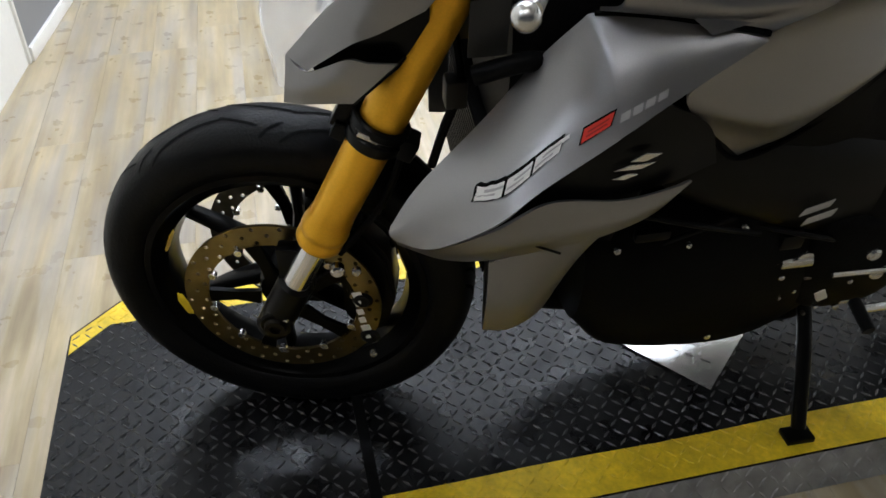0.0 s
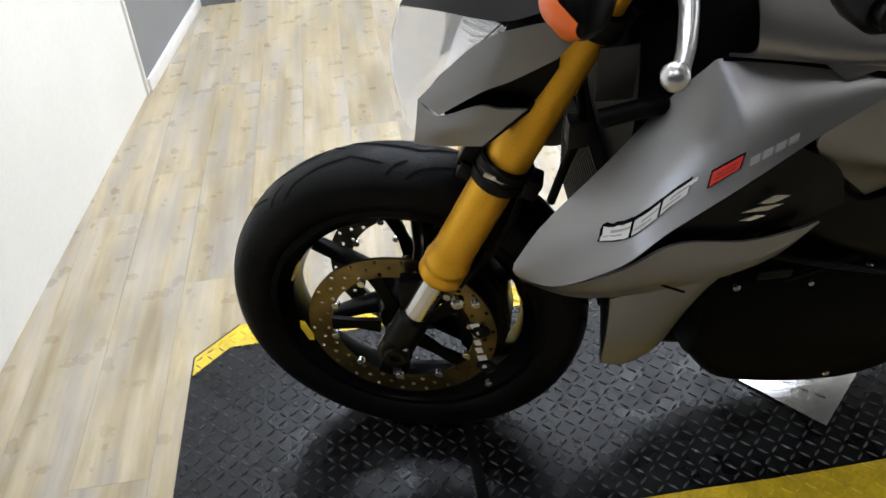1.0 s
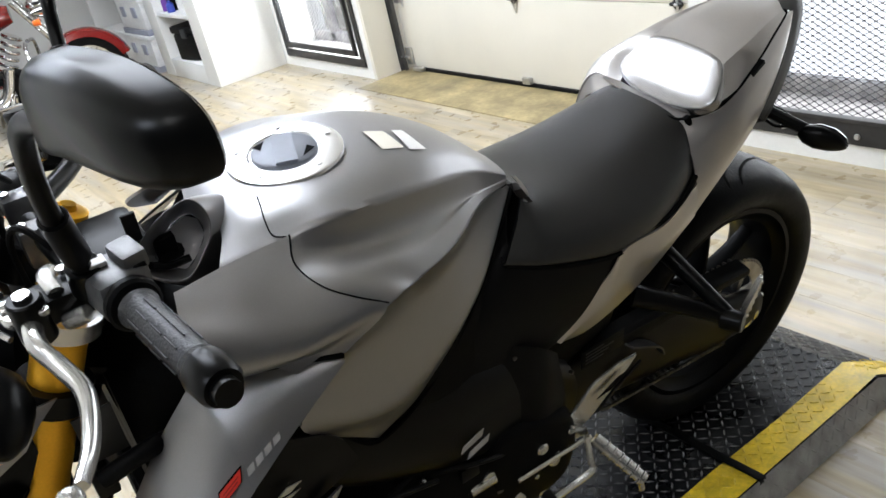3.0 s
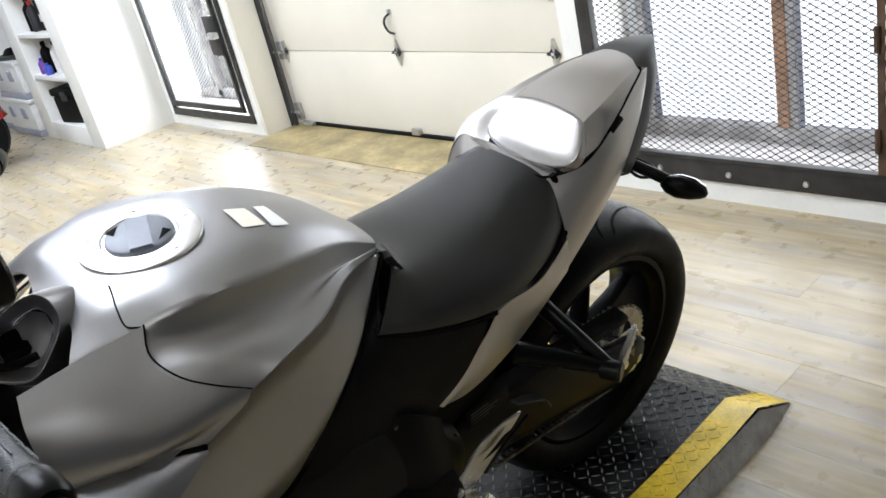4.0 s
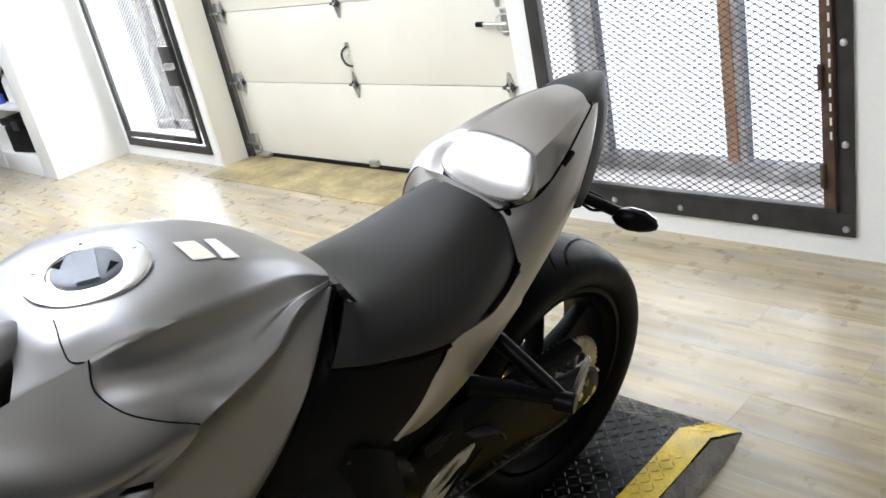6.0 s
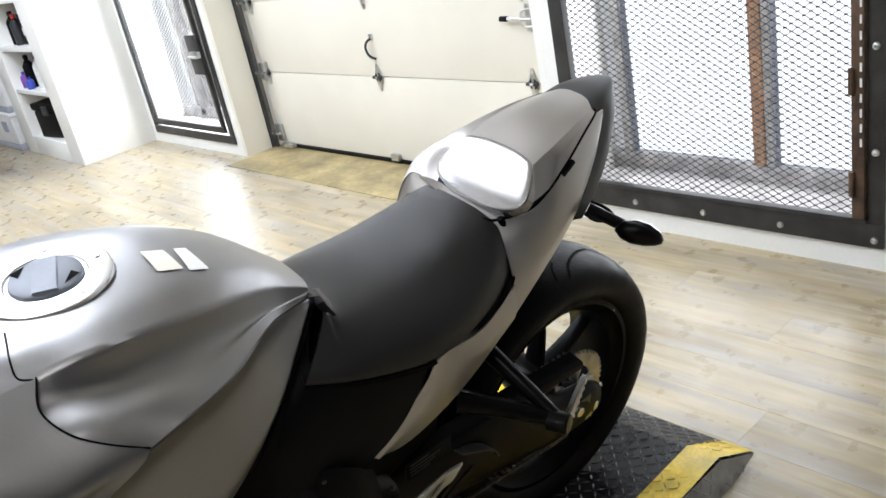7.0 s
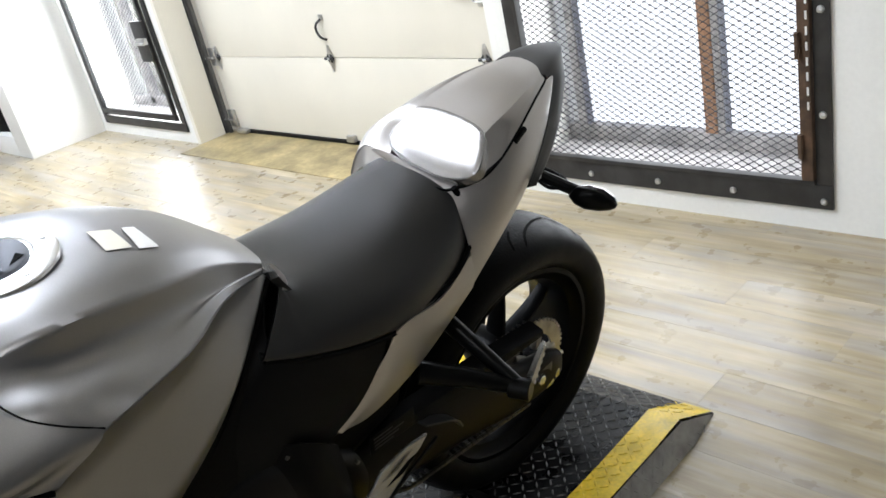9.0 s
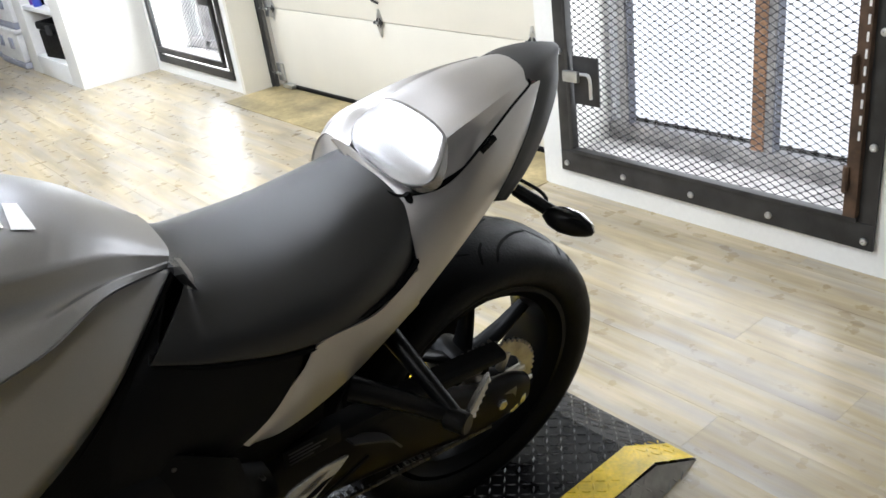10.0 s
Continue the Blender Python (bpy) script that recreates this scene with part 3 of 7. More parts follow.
structure("trim", box(-1.825, -1.0, 0, -1.80, -0.785, 2.1, 0.005), TRIM, "white painted corner trim", "trim")
PASSAGE = Matrix.Translation((-1.825, -0.79, 0)) @ Matrix.Rotation(radians(-6.0), 4, "Z")
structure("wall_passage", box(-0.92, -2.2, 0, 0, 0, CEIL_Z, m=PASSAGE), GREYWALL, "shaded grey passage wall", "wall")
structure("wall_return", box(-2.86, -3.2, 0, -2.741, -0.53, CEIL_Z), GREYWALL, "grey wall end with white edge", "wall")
structure("trim_edge", box(-2.865, -0.53, 0, -2.735, -0.505, 2.1, 0.005), TRIM, "white painted wall edge", "trim")
structure("baseboard", box(-0.915, 0.001, 0, -0.002, 0.014, 0.05, 0.003, m=PASSAGE), TRIM, "white baseboard", "baseboard")

structure("threshold", box(-3.55, 2.715, 0.0005, -1.0, DOOR_Y - 0.012, 0.004, 0.001), THRESH, "older tan floor strip in front of the garage door", "threshold")

# ---- low platform with rubber diamond plate ----
PX0, PX1, PY0, PY1, PZ = -0.31, 0.400, -0.462, 1.885, 0.062
plat = thing("display_platform", "low black diamond-plate platform with yellow edges", "platform", pose(0, 0, 0, 0, 0, 0))
RAMP = 1.755


def top_z(y):
    return PZ if y < RAMP else PZ * (PY1 - y) / (PY1 - RAMP) + 0.006


deck = [(PX0, PY0 + 0.09), (PX0 + 0.09, PY0), (PX1 - 0.06, PY0), (PX1, PY0 + 0.06)]
bm = bmesh.new()
ring = [(x, y) for x, y in deck] + [(PX1, RAMP), (PX0, RAMP)]
top = [bm.verts.new((x, y, PZ)) for x, y in ring]
bot = [bm.verts.new((x + (0.028 if x > 0.3 else 0), y, 0.001)) for x, y in ring]
bm.faces.new(top)
for i in range(len(ring)):
    j = (i + 1) % len(ring)
    if i != 4:
        bm.faces.new([top[i], bot[i], bot[j], top[j]])
e0, e1 = bm.verts.new((PX1 + 0.01, PY1, 0.003)), bm.verts.new((PX0, PY1, 0.003))
bm.faces.new([top[4], e0, e1, top[5]])
bm.faces.new([top[4], bot[4], e0])
bm.faces.new([top[5], e1, bot[5]])
bmesh.ops.recalc_face_normals(bm, faces=bm.faces)
part("deck", bm, MATRUB, plat, angle=20)


def strip(pts_in, pts_out, lift):
    bm = bmesh.new()
    a = [bm.verts.new((x, y, top_z(y) + lift)) for x, y in pts_in]
    b = [bm.verts.new((x, y, top_z(y) + lift)) for x, y in pts_out]
    for i in range(len(a) - 1):
        bm.faces.new([a[i], a[i + 1], b[i + 1], b[i]])
    bmesh.ops.recalc_face_normals(bm, faces=bm.faces)
    if bm.faces[0].normal.z < 0:
        bmesh.ops.reverse_faces(bm, faces=bm.faces[:])
    return bm


inner_n = [(0.316, -0.455)] + [(0.316 + 0.002 * math.sin(i * 1.7), -0.40 + i * 0.12) for i in range(18)] + [(0.316, RAMP), (0.335, PY1 - 0.003)]
outer_n = [(0.345, -0.459)] + [(0.3985, -0.40 + i * 0.12) for i in range(18)] + [(0.3985, RAMP), (0.408, PY1 - 0.003)]
part("edge_band", strip(inner_n, outer_n, 0.0012), YELLOW, plat, "worn yellow painted edge band")
inner_f = [(-0.16, -0.458), (-0.235, -0.385)] + [(-0.235, -0.28 + i * 0.12) for i in range(17)] + [(-0.235, RAMP)]
outer_f = [(-0.216, -0.458), (-0.308, -0.366)] + [(-0.308, -0.28 + i * 0.12) for i in range(17)] + [(-0.308, RAMP)]
part("edge_band", strip(inner_f, outer_f, 0.0012), YELLOW, plat, "worn yellow painted edge band")


def lozenges(cells, put, length=0.0220, width=0.0054, high=0.0022):
    """Raised bars of diamond plate in alternating directions."""
    verts, faces = [], []
    for (u, v), flip in cells:
        a = radians(42 if flip else -48)
        c, s = math.cos(a), math.sin(a)
        base = len(verts)
        for lu, lv, h in ((-length / 2, 0, 0), (0, -width / 2, 0), (length / 2, 0, 0), (0, width / 2, 0), (-length * 0.32, 0, high), (length * 0.32, 0, high)):
            verts.append(put(u + lu * c - lv * s, v + lu * s + lv * c, h))
        b = base
        faces += [(b, b + 1, b + 4), (b + 1, b + 5, b + 4), (b + 1, b + 2, b + 5), (b + 2, b + 3, b + 5), (b + 3, b + 4, b + 5), (b + 3, b, b + 4)]
    me = bpy.data.meshes.new("tread")
    me.from_pydata(verts, [], faces)
    bm = bmesh.new()
    bm.from_mesh(me)
    bpy.data.meshes.remove(me)
    bmesh.ops.recalc_face_normals(bm, faces=bm.faces)
    return bm


P = 0.0222
cells, ycells = [], []
for i in range(int((PX1 - PX0) / P)):
    for j in range(int((PY1 - PY0) / P)):
        x, y = PX0 + 0.012 + i * P, PY0 + 0.014 + j * P
        if x - PX0 + y - PY0 < 0.10 or y > PY1 - 0.012 or x > PX1 - 0.012:
            continue
        (ycells if x > 0.322 or x < -0.24 else cells).append(((x, y), (i + j) % 2))
part("tread", lozenges(cells, lambda x, y, h: (x, y, top_z(y) + h + 0.0004)), MATTREAD, plat, angle=10, kind="stuff")
part("edge_tread", lozenges(ycells, lambda x, y, h: (x, y, top_z(y) + h * 0.8 + 0.0016)), YELLOW, plat, angle=10, kind="stuff")
skirt_cells = [((-0.40 + j * P, 0.012 + k * P), (j + k) % 2) for j in range(int((RAMP + 0.38) / P)) for k in range(3)]
skirt_cells += [((RAMP - 0.01 + j * P, 0.012), j % 2) for j in range(4)]
part("side_skirt", slab([(PX1 + 0.0012, PY0 + 0.062, PZ - 0.001), (PX1 + 0.028, PY0 + 0.062, 0.002), (PX1 + 0.028, RAMP, 0.002), (PX1 + 0.0012, RAMP, PZ - 0.001)], 0.001), SKIRT, plat, "scuffed grey diamond-plate side")
bm = bmesh.new()
bm.faces.new([bm.verts.new(p) for p in ((PX1 + 0.0015, RAMP, PZ), (PX1 + 0.029, RAMP, 0.002), (PX1 + 0.012, PY1, 0.002))])
part("side_skirt", bm, SKIRT, plat)
part("skirt_tread", lozenges(skirt_cells, lambda y, z, h: (PX1 + 0.0035 + 0.027 * (1 - z / PZ) + h, y, z)), SKIRT, plat, angle=10, kind="stuff")
# webbing straps across the deck
for y in (0.075, 1.325):
    s = box(-0.18 if y > 1 else 0.05, y - 0.010, PZ + 0.0022, PX1 + 0.004, y + 0.010, PZ + 0.005, 0.001)
    box(PX1 + 0.003, y - 0.010, 0.004, PX1 + 0.0055, y + 0.010, PZ + 0.004, m=None, bm=s)
    tagged(part("tie_strap", s, PLASTIC), "flat black webbing strap across the platform", "strap", "platform straps")

# ---- the motorcycle: x to its left, y to its rear, z up from the tyres' contact ----
BIKE_M = Matrix.Translation((0, 0, 0.0665)) @ Matrix.Rotation(radians(-2.92), 4, "Z") @ Matrix.Rotation(radians(13.14), 4, "Y")
RAKE = radians(25)
UPFORK = Vector((0, math.sin(RAKE), math.cos(RAKE)))
HEAD = Vector((0, 0.03, 0.299))
STEER = Matrix.Translation(HEAD) @ Matrix.Rotation(radians(-15.19), 4, UPFORK) @ Matrix.Translation(-HEAD)
FLIP = STEER @ Matrix.Diagonal((-1, 1, 1, 1)) @ STEER.inverted()

bike = thing("motorcycle", "matt grey naked sport motorcycle with gold forks on its side stand", "motorcycle", BIKE_M)


def bolt(at, r, parent, normal=(1, 0, 0), mat=None, high=0.006, name="bolt"):
    n = Vector(normal).normalized()
    bm = rod(Vector(at) - n * 0.004, Vector(at) + n * high, r, 12, bevel=r * 0.25)
    merge(bm, rod(Vector(at) + n * (high - 0.0005), Vector(at) + n * (high + 0.0006), r * 0.45, 6, bevel=0.0002))
    return part(name, bm, mat or ALU, parent)


def both(name, bm, mat, parent, label="", angle=35):
    r = mirrored(bm)
    return part(name, bm, mat, parent, label, angle), part(name, r, mat, parent, label, angle)


# ---- wheels ----
def drilled_ring(x, cy, cz, ri, ro, around=44, rows=3, hole=0.0038, thick=0.005):
    """A flat ring in which every second cell has a round hole through it."""
    bm = bmesh.new()

    def at(r, a):
        return (x, cy + r * math.cos(a), cz + r * math.sin(a))

    da, dr = 2 * math.pi / around, (ro - ri) / rows
    for j in range(rows):
        for k in range(around):
            r0, a0 = ri + dr * j, da * k
            edge = [at(r0 + dr * u, a0 + da * v) for u, v in ((0, 0), (0.5, 0), (1, 0), (1, 0.5), (1, 1), (0.5, 1), (0, 1), (0, 0.5))]
            vs = [bm.verts.new(q) for q in edge]
            if (j + k) % 2:
                bm.faces.new(vs)
                continue
            rm, am = r0 + dr / 2, a0 + da / 2
            inner = [bm.verts.new(at(rm + hole * math.cos(t), am + hole * math.sin(t) / rm)) for t in (math.pi * 1.25 + math.pi / 4 * i for i in range(8))]
            for i in range(8):
                bm.faces.new([vs[i], vs[(i + 1) % 8], inner[(i + 1) % 8], inner[i]])
    bmesh.ops.remove_doubles(bm, verts=bm.verts, dist=1e-5)
    bmesh.ops.recalc_face_normals(bm, faces=bm.faces)
    bmesh.ops.solidify(bm, geom=bm.faces[:] + bm.edges[:] + bm.verts[:], thickness=thick)
    return bm


def wheel(name, cy, cz, radius, width, rim_r, m, label, discs):
    hw = width / 2
    rw = hw * 0.82
    barrel = [(-rw, rim_r + 0.004), (-rw, rim_r - 0.006), (-rw + 0.010, rim_r - 0.012), (-rw + 0.02, rim_r - 0.028), (0, rim_r - 0.036),
              (rw - 0.02, rim_r - 0.028), (rw - 0.010, rim_r - 0.012), (rw, rim_r - 0.006), (rw, rim_r + 0.004), (rw - 0.006, rim_r + 0.007),
              (rw - 0.016, rim_r - 0.004), (0, rim_r - 0.020), (-rw + 0.016, rim_r - 0.004), (-rw + 0.006, rim_r + 0.007)]
    rim = part(name, turned(barrel, 72, "X", (0, cy, cz), closed=True), RIMBLACK, bike, label, m=m)
    n = 14
    prof = [(-rw + 0.004, rim_r + 0.004), (-rw - 0.002, rim_r + 0.006), (-hw * 0.97, rim_r + (radius - rim_r) * 0.30)]
    for i in range(n + 1):
        a = -1 + 2 * i / n
        prof.append((hw * math.sin(a * math.pi / 2 * 0.97), rim_r + (radius - rim_r) * (0.52 + 0.48 * math.cos(a * math.pi / 2) ** 0.8)))
    prof += [(hw * 0.97, rim_r + (radius - rim_r) * 0.30), (rw + 0.002, rim_r + 0.006), (rw - 0.004, rim_r + 0.004)]
    part("tyre", turned(prof, 96, "X", (0, cy, cz), closed=True), RUBBER, rim, "worn black sport tyre", angle=50, m=m)

    def on_tread(a, u, lift):
        rr = rim_r + (radius - rim_r) * (0.52 + 0.48 * math.cos(u * math.pi / 2) ** 0.8) + lift
        return Vector((hw * math.sin(u * math.pi / 2 * 0.97), cy + rr * math.cos(a), cz + rr * math.sin(a)))

    def groove_set(sign):
        verts, faces = [], []

        def swoosh(a0, pts, w):
            line = crom([(p[0], p[1], 0) for p in pts], 12)
            base = len(verts)
            for i, (da, u, _) in enumerate(line):
                taper = w * min(1, 0.35 + 1.6 * math.sin(math.pi * (i + 0.4) / 11.8))
                d0 = line[max(0, i - 1)]
                d1 = line[min(11, i + 1)]
                tx, ty = (d1[0] - d0[0]) * radius, (d1[1] - d0[1]) * hw * 1.4
                ln = math.hypot(tx, ty) + 1e-9
                for s in (-1, 1):
                    verts.append(on_tread(a0 + da - s * taper * ty / ln / radius, sign * (u + s * taper * tx / ln / (hw * 1.4)), 0.0006))
            for i in range(11):
                b = base + 2 * i
                faces.append((b, b + 2, b + 3, b + 1))

        reps = 9
        for k in range(reps):
            a0 = 2 * math.pi * k / reps + (0.0 if sign > 0 else 0.35)
            swoosh(a0, [(-0.30, 0.10), (-0.14, 0.18), (0.02, 0.36), (0.10, 0.62)], 0.0030)
            swoosh(a0, [(0.10, 0.20), (0.16, 0.34), (0.20, 0.56)], 0.0026)
            swoosh(a0, [(0.22, 0.30), (0.34, 0.16), (0.42, 0.06)], 0.0024)
        me = bpy.data.meshes.new("grooves")
        me.from_pydata(verts, [], faces)
        bm = bmesh.new()
        bm.from_mesh(me)
        bpy.data.meshes.remove(me)
        bmesh.ops.recalc_face_normals(bm, faces=bm.faces)
        return bm

    for s in (1, -1):
        part("tread_groove", groove_set(s), GROOVE, rim, m=m, kind="stuff")
    hub = turned([(-0.055, 0.012), (-0.055, 0.040), (-0.03, 0.047), (0.03, 0.047), (0.055, 0.040), (0.055, 0.012)], 32, "X", (0, cy, cz), closed=True)
    part("hub", hub, RIMBLACK, rim, m=m)
    for k in range(6):
        a = 2 * math.pi * k / 6 + 0.25
        rows = []
        for f in (0.0, 0.25, 0.6, 1.0):
            r = 0.042 + (rim_r - 0.034 - 0.042) * f
            sw = a + 0.16 * f
            wy = 0.0105 - 0.004 * math.sin(f * 2.4)
            wx = 0.024 - 0.010 * f
            c = Vector((0, cy + r * math.cos(sw), cz + r * math.sin(sw)))
            t = Vector((0, -math.sin(sw), math.cos(sw)))
            rows.append([c + t * (wy * p) + Vector((wx * q, 0, 0)) for p, q in ((-1, -0.6), (-0.5, -1), (0.5, -1), (1, -0.6), (1, 0.6), (0.5, 1), (-0.5, 1), (-1, 0.6))])
        part("spoke", grid(rows, wrap_u=True, caps=True), RIMBLACK, rim, m=m)
    for dx, ro, ri in discs:
        s = 1 if dx > 0 else -1
        disc = part("brake_disc", drilled_ring(dx, cy, cz, ri, ro), BRONZE if dx > 0 else DARKSTEEL, rim, "brown-tinted drilled steel brake disc" if dx > 0 else "dark drilled steel brake disc", m=m)
        for k in range(5):
            a = 2 * math.pi * k / 5 + 0.5
            arm = []
            for r, w in ((0.035, 0.014), (0.075, 0.009), (ri + 0.004, 0.013)):
                c = Vector((dx - s * 0.004, cy + r * math.cos(a + r), cz + r * math.sin(a + r)))
                t = Vector((0, -math.sin(a + r), math.cos(a + r)))
                arm.append([c + t * w + Vector((0.004, 0, 0)), c - t * w + Vector((0.004, 0, 0)), c - t * w - Vector((0.004, 0, 0)), c + t * w - Vector((0.004, 0, 0))])
            part("disc_carrier", grid(arm, wrap_u=True, caps=True), RIMBLACK, disc, m=m)
        for k in range(10):
            a = 2 * math.pi * k / 10 + 0.2
            p = Vector((dx, cy + (ri - 0.002) * math.cos(a), cz + (ri - 0.002) * math.sin(a)))
            part("bobbin", rod(p - Vector((0.005, 0, 0)), p + Vector((0.0055, 0, 0)), 0.0065, 10), ALU, disc, m=m)
    return rim


fw = wheel("front_wheel", 0.0, 0.299, 0.2995, 0.120, 0.222, STEER, "black cast front wheel", [(0.076, 0.155, 0.117), (-0.076, 0.155, 0.117)])
wheel("rear_wheel", 1.46, 0.3125, 0.3135, 0.190, 0.224, None, "black cast rear wheel", [])
for a in (2.75, 3.5, 0.3):
    c, s = math.cos(a), math.sin(a)
    t = Vector((0, -s, c))
    p = Vector((0.034, 0.198 * c, 0.299 + 0.198 * s))
    n = Vector((0.25, -c, -s)).normalized()
    q = n.cross(t).normalized()
    part("rim_sticker", slab([p + t * 0.026 + q * 0.002, p + t * 0.016 + q * 0.008, p - t * 0.016 + q * 0.008, p - t * 0.026 + q * 0.002, p - t * 0.016 - q * 0.006, p + t * 0.016 - q * 0.006], 0.001), YELLOW, fw, "yellow rim mark", m=STEER @ Matrix.Translation((0.0, -0.003 * c, -0.003 * s)))

# ---- front fork ----
AX = Vector((0, 0, 0.299))


def on_leg(side, s):
    return AX + Vector((side * 0.106, 0, 0)) + UPFORK * s


for side in (1, -1):
    leg = part("fork_leg", rod(on_leg(side, 0.225), on_leg(side, 0.645), 0.0308, 28), GOLD, bike, "gold anodised fork tube", m=STEER)
    part("lower_collar", turned([(0.0, 0.020), (0.0, 0.0315), (0.005, 0.0345), (0.014, 0.0345), (0.018, 0.0325), (0.024, 0.0325), (0.028, 0.0350), (0.036, 0.0350), (0.041, 0.0330), (0.058, 0.0322)], 28, "Z"),
         GOLD, leg, m=STEER @ Matrix.Translation(on_leg(side, 0.174)) @ Matrix.Rotation(-RAKE, 4, "X"))
    part("upper_tube", rod(on_leg(side, 0.64), on_leg(side, 0.745), 0.0290, 28), GOLD, leg, m=STEER)
    part("inner_tube", rod(on_leg(side, 0.07), on_leg(side, 0.20), 0.0212, 28), CHROME, leg, "polished steel inner tube", m=STEER)
    foot = rod(on_leg(side, -0.035), on_leg(side, 0.085), 0.0275, 20, bevel=0.006)
    merge(foot, rod(on_leg(side, 0) - Vector((0.028, 0, 0)), on_leg(side, 0) + Vector((0.026, 0, 0)), 0.026, 20))
    merge(foot, box(side * 0.086, 0.01, 0.36, side * 0.112, 0.062, 0.44, 0.006))
    part("axle_clamp", foot, SATIN, leg, m=STEER)
    part("axle_nut", turned([(0.0, 0.009), (0.006, 0.009), (0.006, 0.016), (0.0, 0.018)], 16, "X", (side * 0.133 if side > 0 else -0.139, 0, 0.299), closed=True), BROWNMETAL, leg, m=STEER)
    bolt(on_leg(side, 0.03) + Vector((side * 0.012, -0.026, 0)), 0.006, leg, STEER.to_3x3() @ Vector((0, -1, 0.4)))
    # hose bracket clamped round the tube
    br = turned([(-0.020, 0.0325), (-0.020, 0.0375), (-0.016, 0.0395), (-0.004, 0.0395), (-0.002, 0.0375), (0.004, 0.0375), (0.006, 0.0395), (0.016, 0.0395), (0.019, 0.037), (0.019, 0.0325)], 30, "Z", (side * 0.106, 0, 0), closed=True)
    box(side * 0.106 - 0.022, -0.058, -0.022, side * 0.106 + 0.004, -0.034, 0.020, 0.004, bm=br)
    box(side * 0.106 - 0.012, -0.052, -0.036, side * 0.106 + 0.010, -0.032, -0.010, 0.004, bm=br)
    box(side * 0.106 - 0.016, 0.032, -0.020, side * 0.106 + 0.020, 0.056, 0.012, 0.005, bm=br)
    brm = STEER @ Matrix.Translation(AX + UPFORK * 0.395) @ Matrix.Rotation(-RAKE, 4, "X")
    clampo = part("fork_bracket", br, SATIN, bike, "black bracket round the fork tube", m=brm)
    if side > 0:
        part("bracket_clip", box(0.128, -0.025, 0.002, 0.1445, 0.004, 0.010, 0.002), ALU, clampo, m=brm)
        part("bracket_clip", box(0.075, -0.056, -0.010, 0.098, -0.050, 0.008, 0.002), ALU, clampo, m=brm)

# triple clamps
for s, h, nm in ((0.625, 0.030, "lower_clamp"), (0.722, 0.022, "upper_clamp")):
    tc = turned([(0, 0.030), (0, 0.042), (h, 0.042), (h, 0.030)], 24, "Z", (0.106, 0, 0), closed=True)
    merge(tc, turned([(0, 0.030), (0, 0.042), (h, 0.042), (h, 0.030)], 24, "Z", (-0.106, 0, 0), closed=True))
    box(-0.08, -0.02, 0.002, 0.08, 0.06, h - 0.002, 0.006, bm=tc)
    part(nm, tc, SATIN if s < 0.7 else ALU, bike, "black fork clamp" if s < 0.7 else "silver upper fork clamp", m=STEER @ Matrix.Translation(AX + UPFORK * s) @ Matrix.Rotation(-RAKE, 4, "X"))
for side in (1, -1):
    cap = turned([(0.0, 0.0262), (0.022, 0.0262), (0.024, 0.022), (0.024, 0.012), (0.032, 0.010), (0.032, 0.0)], 24, "Z")
    part("fork_cap", cap, GOLD, bike, m=STEER @ Matrix.Translation(on_leg(side, 0.744)) @ Matrix.Rotation(-RAKE, 4, "X"))

# calipers
for side in (1, -1):
    x = side * 0.083
    prof = [(0.050, 0.395), (0.085, 0.436), (0.128, 0.430), (0.166, 0.375), (0.176, 0.295), (0.156, 0.218), (0.118, 0.206), (0.088, 0.250), (0.092, 0.300), (0.080, 0.350)]
    bm = slab([(x - 0.030, y, z) for y, z in prof], 0.066, 0.007)
    cal = part("brake_caliper", bm, SATIN, bike, "black radial brake caliper", m=STEER)
    if side > 0:
        for dy, dz, r in ((0.134, 0.355, 0.016), (0.142, 0.275, 0.016)):
            part("piston_boss", turned([(0, 0.0), (0.004, r * 0.7), (0.0, r)], 20, "X", (0.119, dy, dz)), SATIN, cal, m=STEER)
        for k in range(6):
            f = k / 5
            c = Vector((0.1205, 0.125 + 0.012 * f, 0.366 - 0.088 * f))
            part("caliper_mark", box(-0.0006, -0.005, -0.0055, 0.0008, 0.005 if k not in (0, 4) else 0.009, 0.0055, m=Matrix.Translation(c) @ Matrix.Rotation(0.3, 4, "X")), STICKER, cal, "white bar of raised lettering", m=STEER)
        bolt(STEER @ Vector((0.117, 0.100, 0.418)), 0.011, cal, mat=CHROME, high=0.012)
        bolt(STEER @ Vector((0.117, 0.128, 0.414)), 0.007, cal)
        bolt(STEER @ Vector((0.118, 0.145, 0.235)), 0.006, cal)
        bolt(STEER @ Vector((0.108, 0.06, 0.40)), 0.006, cal)
for side in (1, -1):
    part("brake_hose", tube([(side * 0.09, 0.10, 0.42), (side * 0.075, 0.16, 0.50), (side * 0.06, 0.19, 0.58), (side * 0.06, 0.20, 0.66), (side * 0.05, 0.215, 0.74)], 0.0055, 8), RUBBER, bike, m=STEER)
part("brake_hose", tube([(0.05, 0.22, 0.55), (0.055, 0.235, 0.62), (0.05, 0.255, 0.69), (0.02, 0.25, 0.76)], 0.007, 8), RUBBER, bike)
part("hose_joint", box(0.035, 0.235, 0.655, 0.062, 0.265, 0.70, 0.006), BLACKSTEEL, bike)

